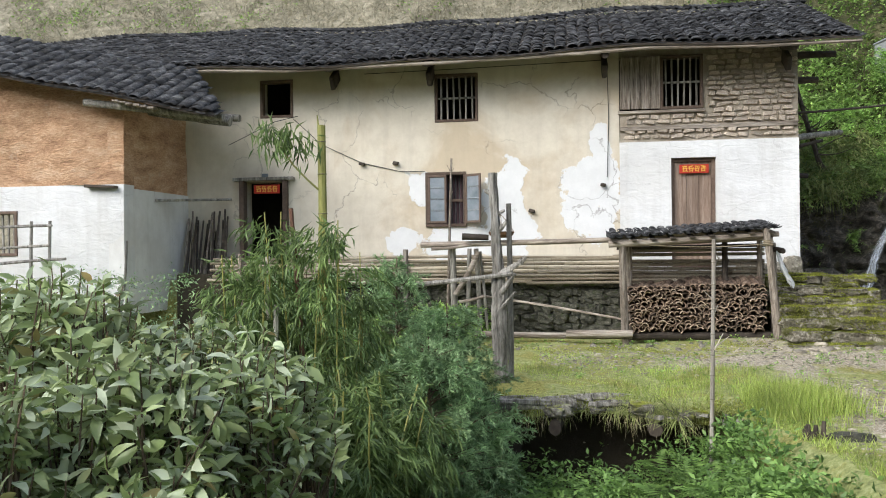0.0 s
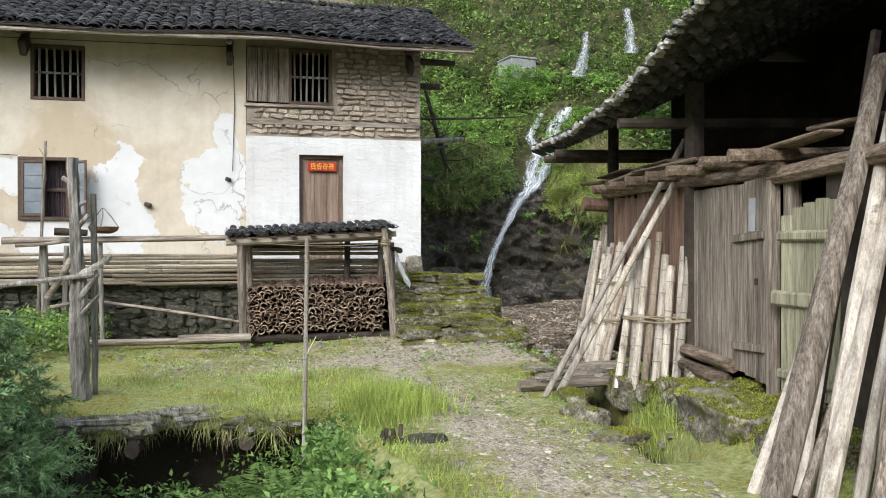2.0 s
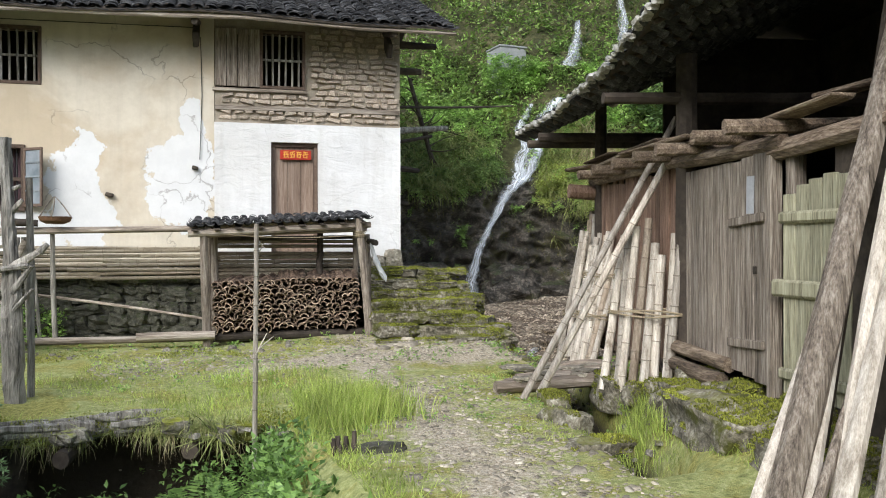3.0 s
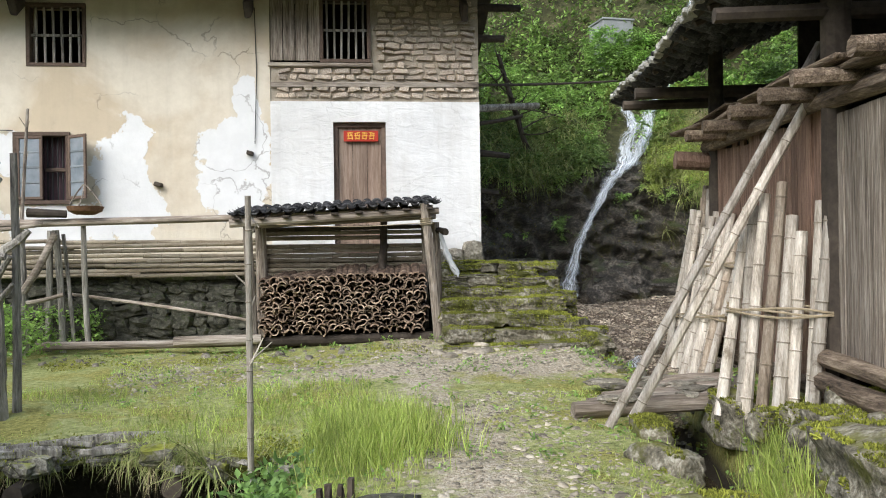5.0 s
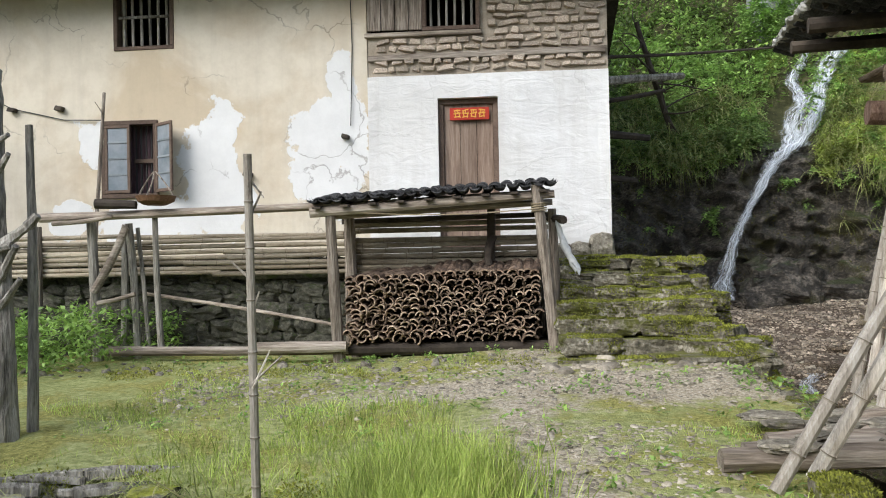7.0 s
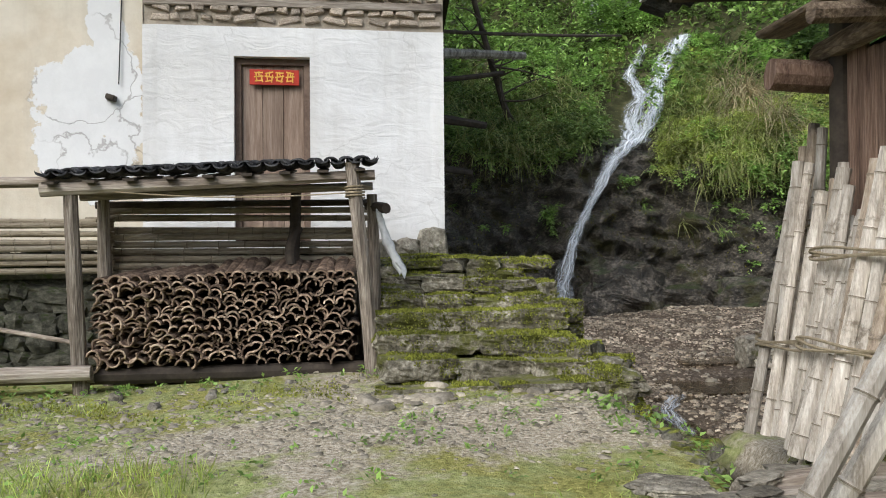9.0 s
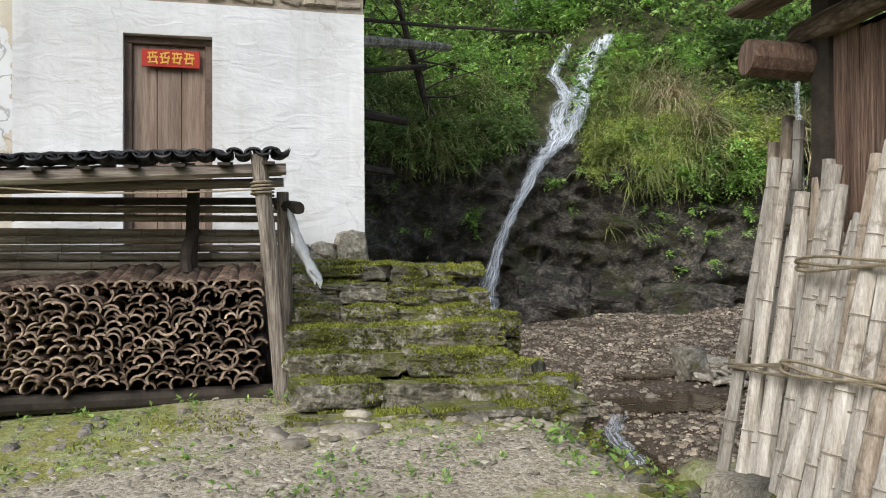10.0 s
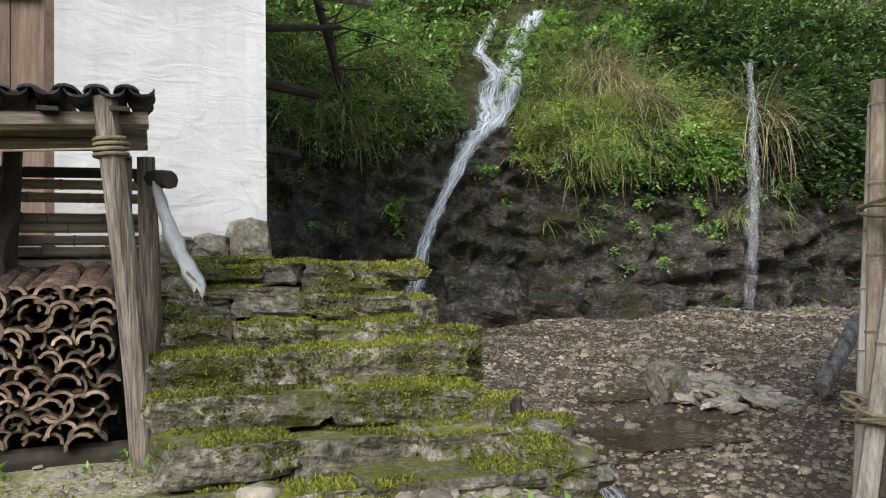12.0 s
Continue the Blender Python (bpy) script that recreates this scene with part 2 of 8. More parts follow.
m_step = surf("mossed_step_stone", [(0.05, 0.045, 0.032), (0.19, 0.17, 0.125), (0.48, 0.45, 0.37)], 4, 24, 0.92, 1.0, vary=0.22, fine_mix=0.5, patch=(0.085, 0.088, 0.02), patch_scale=2.6, patch_at=0.53, up=((0.17, 0.175, 0.03), 3.5, 0.29), deep=0.05)
# darker fieldstone: real moss patches over a base that carries shade in its colour
m_stone_dark = surf("shaded_mossy_wall_stone", [(0.022, 0.022, 0.016), (0.065, 0.063, 0.047), (0.15, 0.145, 0.112)], 4, 25, 0.9, 0.9, vary=0.25, patch=(0.04, 0.055, 0.015), patch_scale=2.5, patch_at=0.56)
m_rock = surf("wet_cliff_rock", [(0.012, 0.0105, 0.0085), (0.062, 0.053, 0.041), (0.27, 0.23, 0.185)], 3.8, 17, 0.42, 1.0, (1, 1, 1.5), 0, fine_mix=0.5, spec=0.5, patch=(0.05, 0.045, 0.013), patch_scale=1.3, patch_at=0.55, up=((0.04, 0.06, 0.012), 2.6, 0.24), deep=0.12)
m_soil = surf("damp_soil", [(0.04, 0.033, 0.022), (0.08, 0.066, 0.046)], 3, 30, 0.95, 0.8)
m_red = surf("red_paper", [(0.42, 0.025, 0.012), (0.5, 0.04, 0.02)], 6, 50, 0.6, 0.1)
m_gold = surf("gold_paint", [(0.75, 0.42, 0.06), (0.85, 0.55, 0.12)], 20, 60, 0.45, 0.05, vary=0)
m_bluepaint = surf("greyblue_frame_paint", [(0.16, 0.19, 0.21), (0.25, 0.27, 0.28)], 5, 40, 0.7, 0.3)
m_brownframe = surf("brown_window_frame", [(0.09, 0.06, 0.045), (0.17, 0.12, 0.09)], 5, 40, 0.8, 0.4)
# near-black boards: the darkness of the rooms put into the colour
m_dark = surf("darkened_interior_boards", [(0.02, 0.017, 0.014), (0.045, 0.038, 0.03)], 2, 20, 0.95, 0.3, vary=0)
m_concrete = surf("pale_concrete", [(0.27, 0.28, 0.28), (0.4, 0.41, 0.41)], 2, 30, 0.9, 0.4)
m_paper = surf("faded_paper", [(0.45, 0.46, 0.48), (0.62, 0.63, 0.65)], 6, 40, 0.8, 0.2)
m_cloth = surf("worn_purple_curtain", [(0.1, 0.06, 0.07), (0.19, 0.12, 0.13)], 6, 40, 0.9, 0.3, (8, 8, 0.5))
m_wicker = surf("brown_wicker", [(0.12, 0.06, 0.03), (0.24, 0.13, 0.07)], 20, 60, 0.8, 0.6)
m_rope = surf("old_straw_rope", [(0.2, 0.16, 0.1), (0.34, 0.28, 0.19)], 20, 60, 0.9, 0.5)
m_wire = surf("dark_wire", [(0.02, 0.02, 0.02), (0.04, 0.04, 0.04)], 5, 40, 0.6, 0.0)
m_sheet = surf("torn_grey_sheeting", [(0.5, 0.52, 0.52), (0.78, 0.79, 0.78)], 9, 30, 0.5, 0.6)


def glass_material():
    m = bpy.data.materials.new("dusty_window_glass")
    m.use_nodes = True
    nt = m.node_tree
    b = nt.nodes["Principled BSDF"]
    b.inputs["Base Color"].default_value = (0.33, 0.38, 0.42, 1)
    b.inputs["Roughness"].default_value = 0.22
    b.inputs["Transmission Weight"].default_value = 0.35
    nt.links.new(ramp(nt, tex(nt, coords(nt), 4, 4), [(0.3, (0.22, 0.27, 0.31)), (0.7, (0.42, 0.46, 0.5))]), b.inputs["Base Color"])
    return m


def water_material(name, white, dense=0.95):
    m = bpy.data.materials.new(name)
    m.use_nodes = True
    nt = m.node_tree
    b = nt.nodes["Principled BSDF"]
    b.inputs["IOR"].default_value = 1.33
    if white:
        # streaks run down the sheet; its edges fray
        uv = nt.nodes.new("ShaderNodeTexCoord").outputs["UV"]
        mp = nt.nodes.new("ShaderNodeMapping")
        mp.inputs["Scale"].default_value = (11, 1.6, 1)
        nt.links.new(uv, mp.inputs["Vector"])
        n = tex(nt, mp.outputs[0], 1.0, 6, 0.65, 0.5)
        sx = nt.nodes.new("ShaderNodeSeparateXYZ")
        nt.links.new(uv, sx.inputs[0])
        e = math_node(nt, "ABSOLUTE", math_node(nt, "MULTIPLY_ADD", math_node(nt, "FRACT", sx.outputs[0]), 2.0, -1.0))
        fray = math_node(nt, "SUBTRACT", n, math_node(nt, "MULTIPLY", math_node(nt, "POWER", e, 3.0), 0.3))
        b.inputs["Base Color"].default_value = (0.8, 0.84, 0.88, 1)
        b.inputs["Roughness"].default_value = 0.3
        nt.links.new(ramp(nt, fray, [(0.36, (0.0, 0.0, 0.0)), (0.5, (0.3 * dense, 0.3 * dense, 0.3 * dense)), (0.66, (dense, dense, dense))]), b.inputs["Alpha"])
    else:
        n = tex(nt, coords(nt, (2, 2, 2), False), 5.0, 6, 0.5)
        b.inputs["Roughness"].default_value = 0.06
        b.inputs["Base Color"].default_value = (0.5, 0.38, 0.25, 1)
        b.inputs["Transmission Weight"].default_value = 0.9
    bp = nt.nodes.new("ShaderNodeBump")
    bp.inputs["Strength"].default_value, bp.inputs["Distance"].default_value = (0.3, 0.02) if white else (0.35, 0.02)
    nt.links.new(n, bp.inputs["Height"])
    nt.links.new(bp.outputs[0], b.inputs["Normal"])
    return m


m_glass = glass_material()
m_fall = water_material("falling_white_water", True)
m_trickle = water_material("thin_trickling_water", True, 0.4)
m_pool = water_material("shallow_brook_water", False)


def ground_material():
    """Yard: trodden pale earth, turf and moss, litter by the brook, by broad noise and by place."""
    m = bpy.data.materials.new("yard_earth_and_turf")
    m.use_nodes = True
    nt = m.node_tree
    b = nt.nodes["Principled BSDF"]
    vec = coords(nt, (1, 1, 1), False)
    sx = nt.nodes.new("ShaderNodeSeparateXYZ")
    nt.links.new(vec, sx.inputs[0])
    big, mid, fine = tex(nt, vec, 0.6, 6, 0.65), tex(nt, vec, 3, 6, 0.7), tex(nt, vec, 30, 4, 0.75)
    grit = ramp(nt, fine, [(0.34, (0.2, 0.16, 0.105)), (0.5, (0.45, 0.385, 0.285)), (0.66, (0.68, 0.62, 0.51))])
    turf = ramp(nt, tex(nt, vec, 14, 5, 0.75), [(0.3, (0.13, 0.15, 0.05)), (0.5, (0.31, 0.335, 0.125)), (0.7, (0.5, 0.49, 0.25))])
    litter = ramp(nt, tex(nt, vec, 22, 5, 0.8), [(0.32, (0.03, 0.022, 0.015)), (0.52, (0.12, 0.09, 0.064)), (0.72, (0.27, 0.215, 0.165))])
    moss = ramp(nt, tex(nt, vec, 26, 4, 0.75), [(0.3, (0.11, 0.11, 0.03)), (0.5, (0.28, 0.27, 0.075)), (0.7, (0.5, 0.46, 0.17))])
    turf = mix(nt, ramp(nt, tex(nt, vec, 1.3, 7, 0.7, 0.6), [(0.47, (0, 0, 0)), (0.56, (1, 1, 1))]), turf, moss)
    # hill under the cliff plants, its tones lowered for shade between the clumps
    shaded_green_hill = ramp(nt, tex(nt, vec, 2.2, 8, 0.75), [(0.32, (0.012, 0.014, 0.006)), (0.5, (0.05, 0.052, 0.02)), (0.68, (0.13, 0.12, 0.06))])
    dry_hill = ramp(nt, tex(nt, vec, 2.6, 9, 0.78), [(0.3, (0.07, 0.066, 0.042)), (0.5, (0.24, 0.215, 0.15)), (0.68, (0.45, 0.4, 0.3))])
    hill = mix(nt, math_node(nt, "MULTIPLY_ADD", sx.outputs[0], 0.3, -0.9, clamp=True), dry_hill, shaded_green_hill)
    # trodden path: along the foot of the wall and up the yard
    band = math_node(nt, "ABSOLUTE", math_node(nt, "SUBTRACT", sx.outputs[1], math_node(nt, "MULTIPLY_ADD", sx.outputs[0], 0.02, 11.9)))
    trod = math_node(nt, "SUBTRACT", 1.0, math_node(nt, "MULTIPLY", band, 0.75), clamp=True)
    right = math_node(nt, "MULTIPLY_ADD", sx.outputs[0], 0.5, -0.2, clamp=True)
    lane = math_node(nt, "ABSOLUTE", math_node(nt, "SUBTRACT", sx.outputs[0], 3.0))
    lane = math_node(nt, "SUBTRACT", 1.0, math_node(nt, "MULTIPLY", lane, 0.9), clamp=True)
    bare = math_node(nt, "ADD", math_node(nt, "MAXIMUM", math_node(nt, "MULTIPLY", trod, right), math_node(nt, "MULTIPLY", lane, 0.72)), math_node(nt, "MULTIPLY_ADD", mid, 1.5, -0.78))
    col = mix(nt, ramp(nt, bare, [(0.38, (0, 0, 0)), (0.62, (1, 1, 1))]), turf, grit)
    brook = math_node(nt, "ADD", math_node(nt, "SUBTRACT", sx.outputs[0], 4.9), math_node(nt, "MULTIPLY_ADD", mid, 0.8, -0.4))
    up = math_node(nt, "SUBTRACT", sx.outputs[1], 12.6)
    col = mix(nt, ramp(nt, math_node(nt, "MINIMUM", brook, up), [(0.1, (0, 0, 0)), (0.35, (1, 1, 1))]), col, litter)
    # soil below yard level, darkened to hold the shade of the hollow
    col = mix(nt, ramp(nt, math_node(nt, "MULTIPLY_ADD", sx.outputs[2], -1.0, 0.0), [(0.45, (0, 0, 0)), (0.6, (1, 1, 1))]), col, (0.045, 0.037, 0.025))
    col = mix(nt, ramp(nt, math_node(nt, "MULTIPLY_ADD", sx.outputs[2], 0.5, 0.0), [(0.3, (0, 0, 0)), (0.75, (1, 1, 1))]), col, hill)
    nt.links.new(col, b.inputs["Base Color"])
    b.inputs["Roughness"].default_value = 0.93
    b.inputs["Specular IOR Level"].default_value = 0.25
    bp = nt.nodes.new("ShaderNodeBump")
    bp.inputs["Strength"].default_value, bp.inputs["Distance"].default_value = 0.8, 0.03
    nt.links.new(math_node(nt, "ADD", mid, fine), bp.inputs["Height"])
    nt.links.new(bp.outputs[0], b.inputs["Normal"])
    return m


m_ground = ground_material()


# ---- builders ----
def thing(name, label, category, group="", kind="", at=(0, 0, 0)):
    ob = new(name)
    ob.location = at
    ob.empty_display_size = 0.1
    return tagged(ob, label, category, group, kind)


def part(name, bm, material, parent=None, label="", smooth=False):
    me = bpy.data.meshes.new(name)
    bm.to_mesh(me)
    bm.free()
    if smooth:
        me.polygons.foreach_set("use_smooth", [True] * len(me.polygons))
    me.materials.append(material)
    if any(p.material_index for p in me.polygons):
        me.materials.append(m_knot)
    ob = new(name, me)
    if parent:
        ob.parent = parent
        ob.matrix_parent_inverse = Matrix.Translation(-Vector(parent.location)) if parent.type == "EMPTY" else Matrix()
    return tagged(ob, label)


def piece(name, me, m, parent):
    """One of many alike pieces, on a shared mesh, at the pose m."""
    ob = new(name, me)
    ob.parent = parent
    if parent.type == "EMPTY":
        ob.matrix_parent_inverse = Matrix.Translation(-Vector(parent.location))
    ob.matrix_basis = m
    return ob


def data_of(name, bm, material, smooth=False):
    me = bpy.data.meshes.new(name)
    bm.to_mesh(me)
    bm.free()
    if smooth:
        me.polygons.foreach_set("use_smooth", [True] * len(me.polygons))
    me.materials.append(material)
    return me


def from_arrays(name, verts, faces, material, parent=None, smooth=False):
    """One mesh from arrays; all faces have the same number of corners."""
    me = bpy.data.meshes.new(name)
    verts, faces = np.asarray(verts, np.float32), np.asarray(faces, np.int32)
    k = faces.shape[1]
    me.vertices.add(len(verts))
    me.vertices.foreach_set("co", verts.ravel())
    me.loops.add(faces.size)
    me.loops.foreach_set("vertex_index", faces.ravel())
    me.polygons.add(len(faces))
    me.polygons.foreach_set("loop_start", np.arange(0, faces.size, k, dtype=np.int32))
    if smooth:
        me.polygons.foreach_set("use_smooth", np.ones(len(faces), bool))
    me.update(calc_edges=True)
    me.materials.append(material)
    ob = new(name, me)
    if parent:
        ob.parent = parent
        if parent.type == "EMPTY":
            ob.matrix_parent_inverse = Matrix.Translation(-Vector(parent.location))
    return ob


def scatter(name, tv, tf, where, material, parent=None, smooth=False):
    """Copies of a small template, joined into one mesh: where is a list of 4x4 matrices (n, 4, 4)."""
    tv, tf, where = np.asarray(tv, np.float32), np.asarray(tf, np.int32), np.asarray(where, np.float32)
    n = len(where)
    v = np.einsum("nij,vj->nvi", where[:, :3, :3], tv) + where[:, None, :3, 3]
    f = tf[None] + (np.arange(n, dtype=np.int32) * len(tv))[:, None, None]
    return from_arrays(name, v.reshape(-1, 3), f.reshape(-1, tf.shape[1]), material, parent, smooth)


def turn(rx=0.0, ry=0.0, rz=0.0):
    return np.array(Euler((rx, ry, rz)).to_matrix())


def mat4(loc, rot, scale=1.0):
    m = np.eye(4, dtype=np.float32)
    m[:3, :3] = rot * scale
    m[:3, 3] = loc
    return m


def add_box(bm, centre, size, rot=None, bevel=0.0, rough=0.0):
    """A block with worn edges; rough shifts its corners."""
    b2 = bmesh.new()
    bmesh.ops.create_cube(b2, size=1.0)
    for v in b2.verts:
        v.co = Vector((v.co.x * size[0], v.co.y * size[1], v.co.z * size[2]))
        if rough:
            v.co += Vector([random.uniform(-rough, rough) for _ in range(3)])
    if bevel:
        bmesh.ops.bevel(b2, geom=b2.edges[:], offset=bevel, segments=1, affect="EDGES")
    m = Matrix.Translation(centre) @ (rot if rot else Matrix())
    bmesh.ops.transform(b2, matrix=m, verts=b2.verts)
    tmp = bpy.data.meshes.new("tmp")
    b2.to_mesh(tmp)
    b2.free()
    bm.from_mesh(tmp)
    bpy.data.meshes.remove(tmp)
    return bm


def add_log(bm, p0, p1, r0, r1=None, sides=9, rings=6, wobble=0.12, bend=0.0):
    """A round pole from p0 to p1, tapered, slightly bent and uneven, with closed ends."""
    p0, p1 = Vector(p0), Vector(p1)
    r1 = r0 if r1 is None else r1
    axis = (p1 - p0).normalized()
    side = axis.orthogonal().normalized()
    other = axis.cross(side)
    ph = random.uniform(0, 6)
    off = [random.uniform(-1, 1) * bend for _ in range(2)]
    prev = None
    for i in range(rings + 1):
        f = i / rings
        c = p0.lerp(p1, f) + (side * off[0] + other * off[1]) * math.sin(f * math.pi)
        r = r0 + (r1 - r0) * f
        ring = []
        for k in range(sides):
            a = 2 * math.pi * k / sides
            rr = r * (1 + wobble * math.sin(2 * a + ph + f * 3) * 0.5 + random.uniform(-wobble, wobble) * 0.4)
            ring.append(bm.verts.new(c + (side * math.cos(a) + other * math.sin(a)) * rr))
        if prev:
            for k in range(sides):
                bm.faces.new((prev[k], prev[(k + 1) % sides], ring[(k + 1) % sides], ring[k]))
        else:
            bm.faces.new(list(reversed(ring)))
        prev = ring
    bm.faces.new(prev)
    return bm


def add_bamboo(bm, p0, p1, r0, r1, gap=0.3):
    """A bamboo culm: joints with a raised ring every gap metres."""
    p0, p1 = Vector(p0), Vector(p1)
    axis = (p1 - p0).normalized()
    length = (p1 - p0).length
    side = axis.orthogonal().normalized()
    other = axis.cross(side)
    stations, d = [(0, 1.0)], random.uniform(0.3, 1.0) * gap
    while d < length - 0.05:
        stations += [(d - 0.01, 0.97), (d - 0.003, 1.09), (d + 0.003, 1.09), (d + 0.01, 0.97)]
        d += gap * random.uniform(0.85, 1.15)
    stations.append((length, 1.0))
    prev, last_k = None, 1.0
    for d, k in stations:
        r = (r0 + (r1 - r0) * d / length) * k
        ring = [bm.verts.new(p0 + axis * d + (side * math.cos(2 * math.pi * i / 9) + other * math.sin(2 * math.pi * i / 9)) * r) for i in range(9)]
        if prev:
            for i in range(9):
                bm.faces.new((prev[i], prev[(i + 1) % 9], ring[(i + 1) % 9], ring[i])).material_index = 1 if k > 1 and last_k > 1 else 0
        else:
            bm.faces.new(list(reversed(ring)))
        prev, last_k = ring, k
    inner = [bm.verts.new(p1 + (v.co - p1) * 0.7) for v in prev]
    deep = [bm.verts.new(v.co - axis * 0.06) for v in inner]
    for i in range(9):
        j = (i + 1) % 9
        bm.faces.new((prev[i], prev[j], inner[j], inner[i]))
        bm.faces.new((inner[i], inner[j], deep[j], deep[i]))
    bm.faces.new(deep)
    return bm


def add_tube(bm, pts, r, sides=6):
    """One continuous thin tube through the points."""
    pts = [Vector(q) for q in pts]
    prev = None
    for i, c in enumerate(pts):
        ax = (pts[min(i + 1, len(pts) - 1)] - pts[max(i - 1, 0)]).normalized()
        s_ = ax.cross(Vector((0.13, 0.21, 0.97))).normalized()
        o_ = ax.cross(s_)
        ring = [bm.verts.new(c + (s_ * math.cos(a) + o_ * math.sin(a)) * r) for a in [2 * math.pi * k / sides for k in range(sides)]]
        if prev:
            for k in range(sides):
                bm.faces.new((prev[k], prev[(k + 1) % sides], ring[(k + 1) % sides], ring[k]))
        prev = ring
    return bm


def add_stone(bm, centre, size, seed, rot=None, lumps=0.16, soft_=0.45, cuts_=3):
    """A rough stone: a rounded block pushed about by noise."""
    b2 = bmesh.new()
    bmesh.ops.create_cube(b2, size=1.0)
    bmesh.ops.subdivide_edges(b2, edges=b2.edges[:], cuts=cuts_, use_grid_fill=True)
    for v in b2.verts:
        n = v.co.normalized() * 0.62
        v.co = v.co.lerp(n, soft_)
        q = v.co * 2.3 + Vector((seed * 3.1, seed * 1.7, seed * 0.9))
        v.co += Vector((noise.noise(q), noise.noise(q + Vector((9, 0, 0))), noise.noise(q + Vector((0, 9, 0))))) * lumps
        if cuts_ > 3:
            v.co += v.co.normalized() * noise.noise(q * 3.1) * lumps * 0.4 + v.co.normalized() * noise.noise(q * 7.0) * lumps * 0.2
        v.co = Vector((v.co.x * size[0], v.co.y * size[1], v.co.z * size[2]))
    bmesh.ops.transform(b2, matrix=Matrix.Translation(centre) @ (rot if rot else Matrix()), verts=b2.verts)
    tmp = bpy.data.meshes.new("tmp")
    b2.to_mesh(tmp)
    b2.free()
    bm.from_mesh(tmp)
    bpy.data.meshes.remove(tmp)
    return bm


def cuts(a, b, step, fixed):
    keys = sorted({round(v, 4) for v in (a, b, *[f for f in fixed if a < f < b])})
    out = []
    for p, q in zip(keys, keys[1:]):
        n = max(1, int(math.ceil((q - p) / step)))
        out += [p + (q - p) * i / n for i in range(n)]
    return out + [keys[-1]]


def wall_sheet(name, axis, at, a0, a1, z0, z1, thick, holes, material, parent, top=None, step=0.22, bumpy=0.018, facing=-1):
    """A wall with thickness and through openings. axis 'x': runs along x with its face at y = at; 'y': along y with its face at x = at."""
    bm = bmesh.new()
    us = cuts(a0, a1, step, [v for h in holes for v in h[:2]])
    zs = cuts(z0, z1, step, [v for h in holes for v in h[2:]])
    grid = {}

    def vert(i, j):
        if (i, j) not in grid:
            u, z = us[i], zs[j]
            edge = i in (0, len(us) - 1)
            d = 0 if edge else noise.noise(Vector((u * 0.9, z * 0.9, at))) * bumpy * 1.6 + noise.noise(Vector((u * 4, z * 4, at))) * bumpy * 0.5
            zz = z if top is None else z0 + (z - z0) * (top(u) - z0) / (z1 - z0)
            grid[i, j] = bm.verts.new((u, at + d, zz) if axis == "x" else (at + d, u, zz))
        return grid[i, j]

    for i in range(len(us) - 1):
        for j in range(len(zs) - 1):
            uc, zc = (us[i] + us[i + 1]) / 2, (zs[j] + zs[j + 1]) / 2
            if any(h[0] < uc < h[1] and h[2] < zc < h[3] for h in holes):
                continue
            bm.faces.new((vert(i, j), vert(i + 1, j), vert(i + 1, j + 1), vert(i, j + 1)))
    grown = bmesh.ops.extrude_face_region(bm, geom=bm.faces[:])
    back = [v for v in grown["geom"] if isinstance(v, bmesh.types.BMVert)]
    for v in back:
        if axis == "x":
            v.co.y = at + thick
        else:
            v.co.x = at + thick * -facing
    bmesh.ops.recalc_face_normals(bm, faces=bm.faces[:])
    return part(name, bm, material, parent)


# ---- ground ----
EDGE_Y = np.array([-60.0, -2.0, 0.0, 1.0, 2.7, 4.5, 5.6, 6.7, 7.4, 8.6, 9.3])
EDGE_X = np.array([-8.0, -1.7, -0.7, 0.05, 1.35, 2.05, 2.2, 2.1, 2.0, 1.95, 1.9])
CLIFF_X = np.array([-80.0, -12.0, 3.0, 4.4, 5.6, 6.5, 7.2, 8.0, 8.8, 9.4, 10.4, 11.2, 13.0, 16.0, 20.0, 40.0, 90.0])
CLIFF_Y = np.array([24.0, 21.5, 20.6, 20.4, 20.9, 20.9, 20.6, 20.9, 20.9, 20.4, 19.9, 19.6, 19.3, 18.6, 17.5, 10.0, 0.0])
CHAN_Y = np.array([6.3, 7.0, 8.0, 9.0, 10.5, 12.0, 13.2, 14.2])
CHAN_X = np.array([4.2, 4.35, 4.6, 4.85, 5.2, 5.6, 5.8, 6.2])


def ease(a, b, v):
    f = np.clip((v - a) / (b - a), 0, 1)
    return f * f * (3 - 2 * f)


def wave(x, y, k, seed):
    return (np.sin(x * k + seed) * np.cos(y * k * 1.13 + seed * 1.7) + 0.5 * np.sin(x * k * 2.3 + y * k * 1.9 + seed * 2.1)) / 1.5


